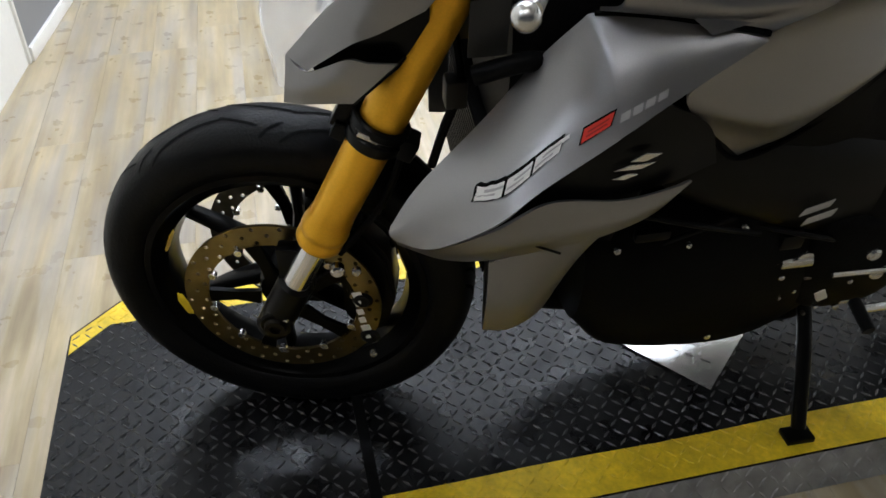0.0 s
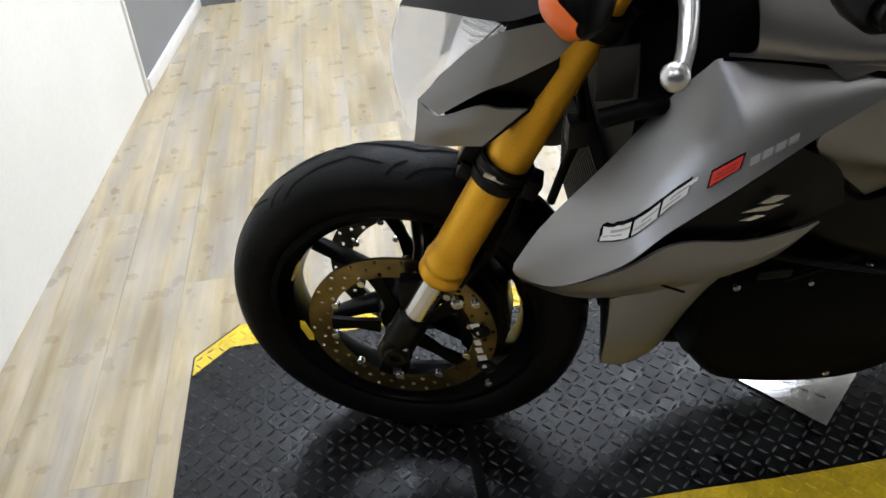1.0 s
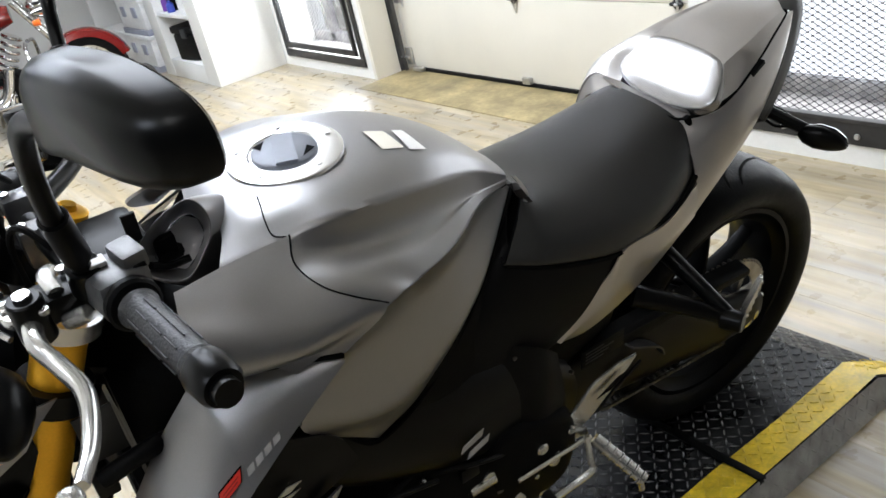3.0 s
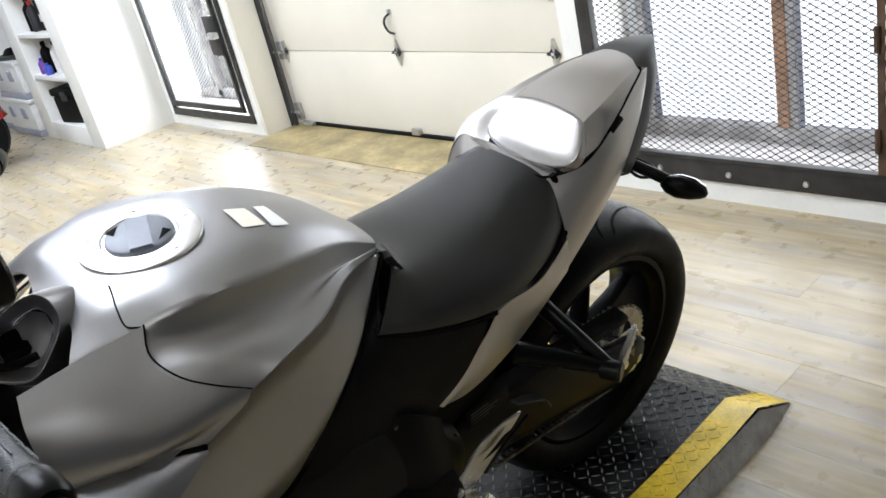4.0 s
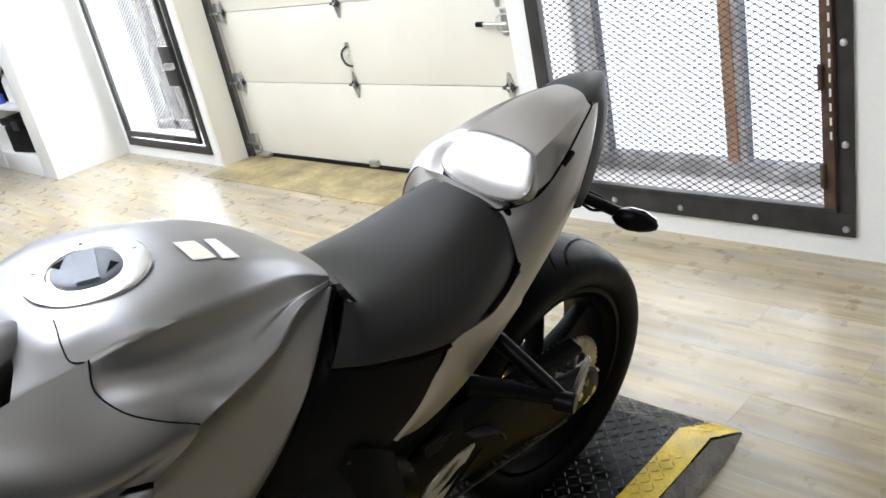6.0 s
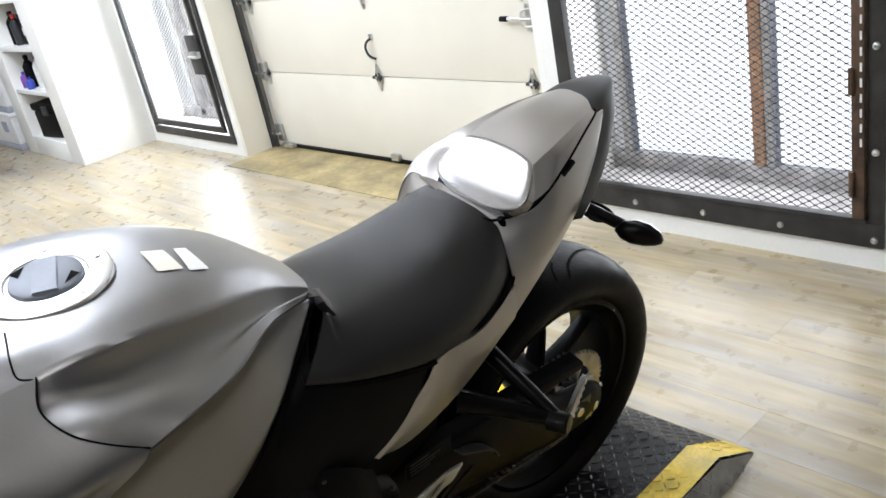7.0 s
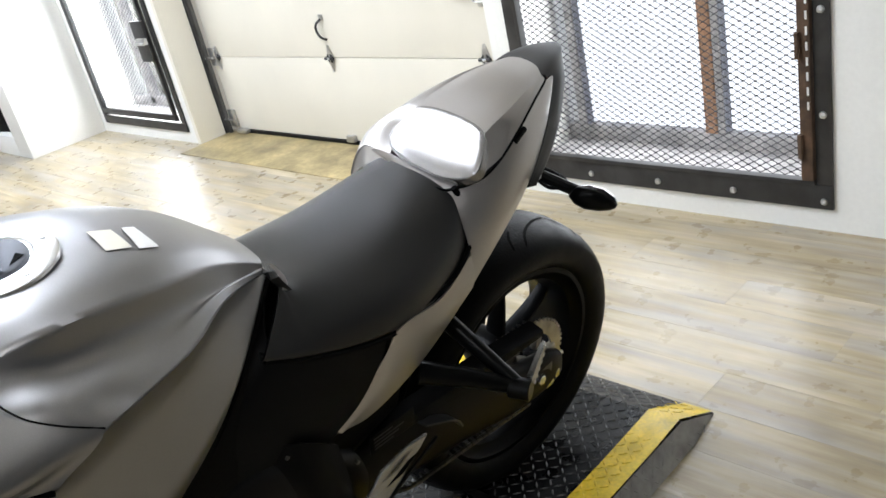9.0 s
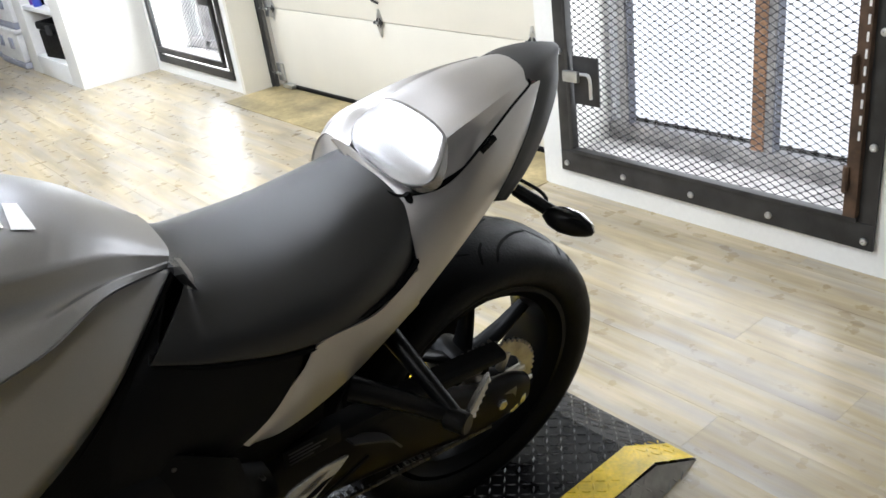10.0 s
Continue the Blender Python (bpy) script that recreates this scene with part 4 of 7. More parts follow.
# ---- bodywork ----
T0 = [(0, 0.472, 0.978), (0, 0.53, 1.002), (0, 0.61, 1.006), (0, 0.735, 0.993), (0, 0.84, 0.950), (0, 0.93, 0.870)]
T1 = [(0.07, 0.484, 0.984), (0.085, 0.53, 1.000), (0.09, 0.61, 1.004), (0.085, 0.735, 0.987), (0.065, 0.84, 0.942), (0.04, 0.93, 0.866)]
T2 = [(0.12, 0.458, 0.968), (0.139, 0.542, 0.984), (0.150, 0.62, 0.988), (0.135, 0.735, 0.966), (0.10, 0.835, 0.928), (0.060, 0.924, 0.866)]
T3 = [(0.160, 0.430, 0.935), (0.161, 0.532, 0.963), (0.162, 0.620, 0.949), (0.144, 0.735, 0.928), (0.107, 0.840, 0.900), (0.063, 0.922, 0.862)]
T4 = [(0.200, 0.440, 0.900), (0.207, 0.542, 0.946), (0.204, 0.628, 0.936), (0.180, 0.710, 0.918), (0.124, 0.818, 0.906), (0.066, 0.921, 0.860)]
T5 = [(0.235, 0.480, 0.870), (0.246, 0.603, 0.915), (0.224, 0.660, 0.910), (0.190, 0.735, 0.902), (0.131, 0.823, 0.897), (0.067, 0.920, 0.856)]


def flip_curve(c):
    return [(-x, y, z) for x, y, z in c]


tank = part("fuel_tank", creased([[flip_curve(c) for c in (T5, T4, T3, T2)], [flip_curve(T2), flip_curve(T1), T0, T1, T2], [T2, T3, T4, T5]], 44, 24, 0.004), SILVER, bike, "matt silver-grey fuel tank", 60)
K0 = [(0.2485, 0.598, 0.9125), (0.191, 0.735, 0.8995), (0.132, 0.823, 0.8945), (0.068, 0.921, 0.855)]
K1 = [(0.246, 0.522, 0.864), (0.206, 0.675, 0.858), (0.146, 0.800, 0.864), (0.071, 0.921, 0.857)]
KM = [(0.244, 0.492, 0.826), (0.229, 0.630, 0.792), (0.171, 0.782, 0.806), (0.073, 0.921, 0.858)]
K2 = [(0.246, 0.468, 0.788), (0.240, 0.605, 0.742), (0.179, 0.772, 0.782), (0.073, 0.921, 0.858)]
K3 = [(0.212, 0.575, 0.668), (0.198, 0.67, 0.698), (0.155, 0.79, 0.765), (0.075, 0.921, 0.856)]
both("knee_panel", patch([K0, K1, KM, K2, K3], 30, 24, 0.004), SILVER, bike, "matt grey knee panel", 60)
S0 = [(0.150, 0.395, 0.985), (0.145, 0.475, 0.988), (0.141, 0.541, 0.986)]
S1 = [(0.185, 0.385, 0.965), (0.194, 0.455, 0.962), (0.176, 0.528, 0.968)]
S2 = [(0.215, 0.383, 0.932), (0.234, 0.470, 0.930), (0.212, 0.541, 0.949)]
S3 = [(0.216, 0.383, 0.900), (0.248, 0.490, 0.903), (0.250, 0.601, 0.919)]
S4 = [(0.172, 0.378, 0.868), (0.212, 0.456, 0.878), (0.250, 0.540, 0.881)]
part("knee_edge", tube([(0.077, 0.922, 0.857), (0.157, 0.792, 0.764), (0.200, 0.672, 0.696), (0.214, 0.577, 0.664), (0.217, 0.525, 0.715), (0.236, 0.486, 0.775)], 0.0035, 8), GROOVE, bike)
part("side_cover", patch([S0, S1, S2, S3, S4], 24, 22, 0.004), SILVER, bike, "matt grey tank side cover", 60)
part("tank_seam", tube([(0.1415, 0.542, 0.987), (0.175, 0.529, 0.970), (0.207, 0.542, 0.951), (0.232, 0.568, 0.937), (0.2495, 0.603, 0.919)], 0.0012, 6), GROOVE, bike)
part("tank_seam", tube([(0.066, 0.540, 1.0045), (0.082, 0.536, 1.002), (0.107, 0.529, 0.9945), (0.128, 0.527, 0.986), (0.141, 0.540, 0.9845)], 0.0011, 6), GROOVE, bike)

# filler cap
capm = Matrix.Translation((0.0, 0.612, 1.0045)) @ Matrix.Rotation(radians(0.5), 4, "X")
filler = part("filler_cap", turned([(0.0, 0.078), (0.004, 0.077), (0.006, 0.072), (0.006, 0.050), (0.003, 0.047), (0.003, 0.0)], 48, "Z"), BRIGHTRING, tank, "bright silver filler ring", m=capm)
part("cap_lid", turned([(0.003, 0.044), (0.007, 0.043), (0.009, 0.040), (0.009, 0.0)], 40, "Z"), CAPLID, filler, "blue-grey cap lid", m=capm)
part("cap_flap", slab([(-0.012, -0.046, 0.0095), (0.012, -0.046, 0.0095), (0.012, 0.040, 0.0095), (-0.012, 0.040, 0.0095)], 0.003, 0.001), CAPLID, filler, m=capm @ Matrix.Rotation(radians(70), 4, "Z") @ Matrix.Diagonal((1.2, 0.88, 1, 1)))
part("cap_recess", slab([(0.016, 0.03, 0.0095), (0.04, 0.012, 0.0095), (0.03, 0.036, 0.0095)], 0.0006), GROOVE, filler, m=capm @ Matrix.Diagonal((0.88, 0.88, 1, 1)))
part("cap_recess", slab([(-0.04, -0.014, 0.0095), (-0.018, -0.03, 0.0095), (-0.034, -0.036, 0.0095)], 0.0006), GROOVE, filler, m=capm @ Matrix.Diagonal((0.88, 0.88, 1, 1)))
for k in range(5):
    a = 2 * math.pi * k / 5 + 0.3
    part("cap_screw", turned([(0.006, 0.004), (0.0075, 0.0035), (0.0075, 0.0)], 10, "Z", (0.064 * math.cos(a), 0.064 * math.sin(a), 0)), ALU, filler, m=capm)
# warning labels on the tank top
for (xa, ya, za), (xb, yb, zb), (xc, yc, zc), (xd, yd, zd), mat in (((0.008, 0.724, 0.9965), (0.015, 0.751, 0.9895), (0.067, 0.752, 0.986), (0.062, 0.722, 0.9935), CREAMSTICKER),
                                                                   ((0.015, 0.764, 0.9855), (0.018, 0.779, 0.981), (0.073, 0.782, 0.974), (0.071, 0.758, 0.9825), STICKER)):
    pa, pb, pc_, pd = Vector((xa, ya, za)), Vector((xb, yb, zb)), Vector((xc, yc, zc)), Vector((xd, yd, zd))
    rows = []
    for v in range(5):
        rows.append([pa.lerp(pb, u / 3).lerp(pd.lerp(pc_, u / 3), v / 4) + Vector((0, 0, 0.0012 + 0.0012 * math.sin(math.pi * v / 4))) for u in range(4)])
    bm = grid(rows)
    if bm.faces[:][0].normal.z < 0:
        bmesh.ops.reverse_faces(bm, faces=bm.faces[:])
    part("warning_label", bm, mat, tank, "plain rectangular paper label")

# air intake mouths in the front of the tank
MOUTH = [(0.055, 0.454, 1.031), (0.062, 0.472, 1.021), (0.075, 0.474, 0.996), (0.090, 0.451, 0.973), (0.105, 0.421, 0.962), (0.099, 0.387, 0.981), (0.085, 0.381, 1.004), (0.068, 0.412, 1.024)]
for sg in (1,):
    mid = sum((Vector(p) for p in MOUTH), Vector()) / len(MOUTH)

    def ring(scale, dx, dy, dz):
        return [(sg * (mid.x + (p[0] - mid.x) * scale + dx), mid.y + (p[1] - mid.y) * scale + dy, mid.z + (p[2] - mid.z) * scale + dz) for p in MOUTH]

    skin = loft([ring(1.22, -0.030, 0.034, -0.034), ring(1.12, -0.010, 0.012, -0.012), ring(1.05, -0.001, 0.002, -0.002), ring(1.0, 0.001, 0.0, 0.001), ring(0.96, -0.003, 0.001, -0.002), ring(0.90, -0.012, 0.004, -0.010), ring(0.70, -0.030, 0.010, -0.024)], 40, 34, caps=False)
    ic = part("intake_cover", skin, SILVER, bike, "grey air intake horn beside the ignition", 60)
    part("intake_mouth", slab(ring(0.70, -0.030, 0.010, -0.025), 0.002), SILVER, ic, "grey floor of the intake horn")
    # The horn's dark inside is a near-black plate laid on its floor.
    part("intake_hollow", slab([(x, y, z + 0.0032) for x, y, z in ring(0.34, -0.018, -0.006, -0.032)], 0.002), GROOVE, ic, "black plate drawing the shade inside the intake")
    part("intake_clip", box(0.048, 0.408, 0.955, 0.060, 0.434, 0.996, 0.003), GROOVE, ic)
    part("intake_strut", tube([(0.085, 0.392, 0.985), (0.075, 0.415, 0.968), (0.072, 0.440, 0.965)], 0.005, 8), SATIN, ic)
part("ignition_block", box(-0.045, 0.335, 0.93, 0.05, 0.41, 1.0, 0.012), SATIN, bike)
part("ignition_key", box(0.040, 0.385, 0.995, 0.046, 0.402, 1.035, 0.002), PLASTIC, bike, "black key in the ignition")

# radiator shroud with sticker bars
A = [(0.195, 0.143, 0.592), (0.190, 0.180, 0.655), (0.170, 0.257, 0.728), (0.158, 0.320, 0.800), (0.1585, 0.362, 0.846), (0.160, 0.373, 0.857), (0.170, 0.388, 0.860), (0.205, 0.450, 0.870), (0.247, 0.532, 0.873)]
B = [(0.201, 0.141, 0.585), (0.228, 0.186, 0.640), (0.240, 0.256, 0.712), (0.229, 0.322, 0.770), (0.223, 0.374, 0.815), (0.223, 0.386, 0.825), (0.226, 0.400, 0.830), (0.238, 0.460, 0.850), (0.2495, 0.534, 0.8715)]
C = [(0.205, 0.146, 0.576), (0.252, 0.186, 0.606), (0.294, 0.247, 0.680), (0.285, 0.303, 0.721), (0.275, 0.374, 0.766), (0.273, 0.388, 0.776), (0.271, 0.402, 0.785), (0.262, 0.452, 0.817), (0.252, 0.534, 0.869)]
shrouds = both("radiator_shroud", patch([A, B, C], 36, 14, 0.004), SILVER, bike, "matt grey radiator shroud", 60)
U = [(0.204, 0.148, 0.574), (0.250, 0.188, 0.603), (0.295, 0.250, 0.674), (0.288, 0.314, 0.702), (0.278, 0.404, 0.682), (0.271, 0.467, 0.686), (0.264, 0.491, 0.688)]
V = [(0.206, 0.150, 0.569), (0.248, 0.200, 0.584), (0.288, 0.256, 0.632), (0.295, 0.322, 0.660), (0.286, 0.394, 0.654), (0.276, 0.456, 0.666), (0.265, 0.4915, 0.687)]
L = [(0.203, 0.152, 0.564), (0.236, 0.205, 0.564), (0.262, 0.262, 0.584), (0.286, 0.330, 0.622), (0.282, 0.382, 0.626), (0.274, 0.445, 0.645), (0.2645, 0.491, 0.685)]
both("shroud_fin", patch([U, V, L], 36, 12, 0.004), SILVER, bike, "matt grey lower fin", 60)
part("fin_seam", tube([(0.2565, 0.262, 0.640), (0.284, 0.296, 0.634), (0.2915, 0.334, 0.617)], 0.0016, 6), GROOVE, bike)
D0 = [(0.240, 0.262, 0.552), (0.250, 0.305, 0.575), (0.255, 0.350, 0.600), (0.262, 0.405, 0.622)]
D1 = [(0.248, 0.262, 0.480), (0.254, 0.310, 0.490), (0.252, 0.350, 0.520), (0.250, 0.390, 0.575)]
D2 = [(0.238, 0.262, 0.404), (0.240, 0.300, 0.400), (0.237, 0.342, 0.432), (0.238, 0.372, 0.520)]
both("lower_duct", patch([D0, D1, D2], 20, 12, 0.005), SILVER, bike, "matt grey lower duct panel", 60)
part("shroud_inner", patch([[(0.12, 0.292, 0.575), (0.235, 0.266, 0.555)], [(0.12, 0.292, 0.50), (0.243, 0.262, 0.48)], [(0.12, 0.292, 0.42), (0.236, 0.266, 0.405)]], 8, 8, 0.004), SATIN, bike)
I0 = [(0.283, 0.255, 0.684), (0.268, 0.350, 0.744), (0.262, 0.395, 0.773), (0.252, 0.440, 0.800)]
I1 = [(0.282, 0.255, 0.679), (0.264, 0.385, 0.715), (0.256, 0.450, 0.735), (0.243, 0.505, 0.752)]
I2 = [(0.284, 0.258, 0.672), (0.264, 0.404, 0.676), (0.254, 0.470, 0.678), (0.242, 0.530, 0.690)]
both("shroud_insert", patch([I0, I1, I2], 24, 12, 0.004), SATIN, bike, "gloss black insert panel")
for outline in (((0.404, 0.736), (0.424, 0.732), (0.444, 0.7395), (0.4225, 0.7450)), ((0.388, 0.7225), (0.4085, 0.7275), (0.441, 0.7245), (0.4215, 0.7180)), ((0.3885, 0.7100), (0.4085, 0.7145), (0.4225, 0.7100), (0.4035, 0.7055))):
    part("tank_badge", slab([(0.2690 - 0.12 * (y - 0.40), y, z) for y, z in outline], 0.003, 0.0008), CHROME, bike, "chrome slanted bar badge")


SHROUD_PTS = np.array([p for cols in zip(*(crom(c, 160) for c in (A, B, C))) for p in crom(cols, 60)])


def on_shroud(y, z, lift):
    """The place on the shroud's outer skin at this distance along and height."""
    d = (SHROUD_PTS[:, 1] - y) ** 2 + (SHROUD_PTS[:, 2] - z) ** 2
    near = np.argsort(d)[:6]
    w = 1 / (d[near] + 1e-7)
    return Vector((float((SHROUD_PTS[near, 0] * w).sum() / w.sum()) + lift * 0.75, y, z + lift * 0.65))


def shroud_bar(start, along, up, mat, lift=0.0012, label="", name="sticker_bar"):
    """A slanted bar lying on the shroud, from its lower front corner."""
    rows = [[on_shroud(start[0] + along[0] * i / 6 + up[0] * j / 3, start[1] + along[1] * i / 6 + up[1] * j / 3, lift) for i in range(7)] for j in range(4)]
    bm = grid(rows)
    if sum(f.normal.x for f in bm.faces) < 0:
        bmesh.ops.reverse_faces(bm, faces=bm.faces[:])
    part(name, bm, mat, shrouds[0], label)


# slanted bars in the sticker's colours: three white blocks with dark edges and slits, one red, four small pale ones
TY, TZ, UY, UZ = 0.796, 0.606, 0.0065, 0.0115
for a0, a1 in ((0.0, 0.034), (0.038, 0.073), (0.077, 0.114)):
    y0, z0 = 0.2330 + TY * a0, 0.6830 + TZ * a0
    shroud_bar((y0 - 0.0024, z0 - 0.0024), (TY * (a1 - a0) + 0.0036, TZ * (a1 - a0) + 0.0030), (UY * 1.2, UZ * 1.28), GROOVE, 0.0024)
    shroud_bar((y0, z0), (TY * (a1 - a0), TZ * (a1 - a0)), (UY, UZ), STICKER, 0.0031, "white sticker block")
    for k0, k1, f in ((0.28, 0.98, 0.60), (0.05, 0.72, 0.26)):
        shroud_bar((y0 + TY * (a1 - a0) * k0 + UY * f, z0 + TZ * (a1 - a0) * k0 + UZ * f), (TY * (a1 - a0) * (k1 - k0), TZ * (a1 - a0) * (k1 - k0)), (UY * 0.16, UZ * 0.16), GREYSTICKER, 0.0036, name="sticker_slit")
shroud_bar((0.2330 + TY * 0.119, 0.6830 + TZ * 0.119 + 0.004), (TY * 0.010, TZ * 0.010), (0.001, 0.003), STICKER, 0.0028)
shroud_bar((0.3435, 0.7610), (0.0345, 0.0225), (UY * 1.05, UZ * 1.30), GROOVE, 0.0024)
shroud_bar((0.3455, 0.7630), (0.0310, 0.0200), (UY * 0.85, UZ * 1.05), RED, 0.0031, "red sticker block")
for f in (0.30, 0.66):
    shroud_bar((0.3455 + UY * f + 0.004, 0.7630 + UZ * f + 0.0026), (0.0220, 0.0142), (0.0004, 0.0012), REDSHADE, 0.0036, name="sticker_slit")
for k in range(4):
    shroud_bar((0.3860 + 0.0128 * k, 0.7870 + 0.0071 * k), (0.0098, 0.0054), (0.0020, 0.0074), GREYSTICKER, 0.0028)
bolt((0.183, 0.445, 0.866), 0.007, shrouds[0], (0.5, 0, 1), PLASTIC, 0.003)
part("shroud_gap", tube([(0.164, 0.376, 0.860), (0.19, 0.43, 0.872), (0.225, 0.49, 0.877), (0.250, 0.535, 0.877)], 0.0035, 6), GROOVE, bike)

# radiator, frame and inner body
rad = part("radiator", box(-0.17, 0.285, 0.40, 0.15, 0.322, 0.600, 0.006), ENGINE, bike, "black radiator core")
for k in range(18):
    z = 0.410 + k * 0.0113
    part("radiator_fin", box(-0.16, 0.2805, z, 0.14, 0.2845, z + 0.005), ENGINE, rad)
part("radiator_hose", tube([(0.15, 0.25, 0.78), (0.16, 0.31, 0.80), (0.12, 0.37, 0.76)], 0.012, 12), RUBBER, bike)
part("radiator_label", box(0.128, 0.246, 0.79, 0.131, 0.292, 0.865, 0.0008, m=Matrix.Rotation(0.0, 4, "Z")), GREYPLASTIC, bike, "grey label plate")
part("steering_head", rod(Vector((0, 0.03, 0.299)) + UPFORK * 0.53, Vector((0, 0.03, 0.299)) + UPFORK * 0.76, 0.035, 20), SATIN, bike)
part("inner_body", loft([[(0.10, 0.30, 0.86), (0.10, 0.30, 0.64), (-0.10, 0.30, 0.64), (-0.10, 0.30, 0.86)], [(0.15, 0.45, 0.90), (0.17, 0.45, 0.62), (-0.17, 0.45, 0.62), (-0.15, 0.45, 0.90)],
                         [(0.16, 0.65, 0.88), (0.17, 0.65, 0.60), (-0.17, 0.65, 0.60), (-0.16, 0.65, 0.88)], [(0.12, 0.85, 0.80), (0.135, 0.85, 0.46), (-0.135, 0.85, 0.46), (-0.12, 0.85, 0.80)],
                         [(0.12, 1.08, 0.74), (0.12, 1.08, 0.50), (-0.12, 1.08, 0.50), (-0.12, 1.08, 0.74)]], 24, 16), ENGINE, bike, "black airbox and frame")
for side in (1, -1):
    spar = loft([[(side * 0.05, 0.30, 0.86), (side * 0.08, 0.30, 0.80), (side * 0.05, 0.32, 0.72), (side * 0.03, 0.32, 0.80)],
                 [(side * 0.17, 0.46, 0.78), (side * 0.20, 0.46, 0.72), (side * 0.19, 0.48, 0.62), (side * 0.15, 0.48, 0.70)],
                 [(side * 0.18, 0.66, 0.68), (side * 0.21, 0.66, 0.62), (side * 0.20, 0.66, 0.52), (side * 0.16, 0.66, 0.58)],
                 [(side * 0.16, 0.84, 0.62), (side * 0.19, 0.86, 0.55), (side * 0.18, 0.84, 0.44), (side * 0.14, 0.82, 0.50)],
                 [(side * 0.13, 0.96, 0.52), (side * 0.165, 0.98, 0.46), (side * 0.15, 0.96, 0.36), (side * 0.11, 0.94, 0.40)]], 20, 24)
    part("frame_spar", spar, SATIN, bike, "black aluminium frame spar", 60)
# pair of pale slanted bars on the frame
for k, (dy, dz) in enumerate(((0.0, 0.0), (0.010, -0.020))):
    bm = slab([(0.2145, 0.700 + dy + u, 0.545 + dz + v) for u, v in ((0.0, -0.006), (0.040, 0.008), (0.044, 0.022), (0.005, 0.008))], 0.0012)
    part("frame_sticker", bm, GREYSTICKER, bike, "pale slanted sticker bar")

# ---- seat and tail ----
Q0 = [(0, 0.905, 0.860), (0, 0.955, 0.832), (0, 1.03, 0.822), (0, 1.11, 0.829), (0, 1.19, 0.846), (0, 1.250, 0.862)]
Q1 = [(0.036, 0.908, 0.862), (0.070, 0.955, 0.832), (0.085, 1.03, 0.818), (0.085, 1.11, 0.823), (0.074, 1.19, 0.841), (0.058, 1.255, 0.857)]
Q2 = [(0.068, 0.920, 0.862), (0.112, 0.955, 0.817), (0.141, 1.03, 0.796), (0.142, 1.12, 0.795), (0.123, 1.21, 0.815), (0.098, 1.263, 0.840)]
Q3 = [(0.092, 0.925, 0.838), (0.148, 0.930, 0.790), (0.171, 1.03, 0.766), (0.170, 1.13, 0.764), (0.145, 1.225, 0.790), (0.111, 1.275, 0.818)]
Q4 = [(0.150, 0.850, 0.792), (0.166, 0.930, 0.757), (0.178, 1.045, 0.727), (0.168, 1.15, 0.722), (0.145, 1.238, 0.744), (0.116, 1.282, 0.788)]
Q5 = [(0.130, 0.850, 0.785), (0.145, 0.930, 0.747), (0.155, 1.045, 0.717), (0.148, 1.15, 0.712), (0.125, 1.238, 0.736), (0.10, 1.282, 0.780)]
part("seat", patch([[(-x * 0.90, y, z - 0.006 * (x / 0.17)) for x, y, z in c] for c in (Q5, Q4, Q3, Q2, Q1)] + [Q0, Q1, Q2, Q3, Q4, Q5], 36, 70, 0.006), SEATVINYL, bike, "black vinyl rider seat", 60)
# Black tube draws the shadow below the seat's lower edge.
part("seat_edge_gap", tube([(x * 0.985, y, z - 0.009) for x, y, z in Q4], 0.004, 8, 40), GROOVE, bike)
part("seat_strap_tab", patch([[(0.070, 0.927, 0.868), (0.086, 0.931, 0.853), (0.098, 0.927, 0.836)], [(0.073, 0.933, 0.866), (0.091, 0.938, 0.850), (0.102, 0.934, 0.833)]], 10, 4, 0.003), SILVER_L, bike)
W0 = [(0.070, 0.915, 0.850), (0.140, 0.866, 0.796), (0.162, 0.930, 0.752), (0.174, 1.045, 0.722)]
W1 = [(0.146, 0.790, 0.760), (0.166, 0.820, 0.735), (0.170, 0.920, 0.700), (0.171, 1.030, 0.680)]
W2 = [(0.184, 0.700, 0.702), (0.180, 0.770, 0.662), (0.172, 0.870, 0.636), (0.165, 0.990, 0.622)]
W3 = [(0.194, 0.610, 0.660), (0.185, 0.700, 0.604), (0.168, 0.820, 0.578), (0.152, 0.940, 0.572)]
both("side_panel", patch([W0, W1, W2, W3], 22, 18, 0.004), SIDEPANEL, bike, "black plastic side panel under the seat", 60)
E0 = [(0.153, 0.940, 0.580), (0.166, 1.030, 0.664), (0.1795, 1.066, 0.724), (0.170, 1.165, 0.719), (0.152, 1.252, 0.748)]
E2 = [(0.150, 0.955, 0.567), (0.158, 1.000, 0.569), (0.164, 1.060, 0.590), (0.164, 1.135, 0.623), (0.155, 1.252, 0.684)]
E1 = [((a[0] + b[0]) / 2 + 0.006, (a[1] + b[1]) / 2, (a[2] + b[2]) / 2) for a, b in zip(E0, E2)]
both("tail_arm", patch([E0, E1, E2], 30, 10, 0.004), SILVER_L, bike, "matt silver lower tail panel", 60)
B0 = [(0.153, 1.250, 0.684), (0.152, 1.315, 0.738), (0.148, 1.374, 0.785), (0.138, 1.415, 0.810), (0.125, 1.453, 0.836), (0.112, 1.491, 0.878), (0.098, 1.518, 0.913), (0.084, 1.537, 0.945)]
B3 = [(0.094, 1.260, 0.842), (0.117, 1.288, 0.849), (0.132, 1.314, 0.859), (0.137, 1.351, 0.883), (0.133, 1.398, 0.916), (0.115, 1.455, 0.938), (0.094, 1.507, 0.949), (0.083, 1.538, 0.947)]


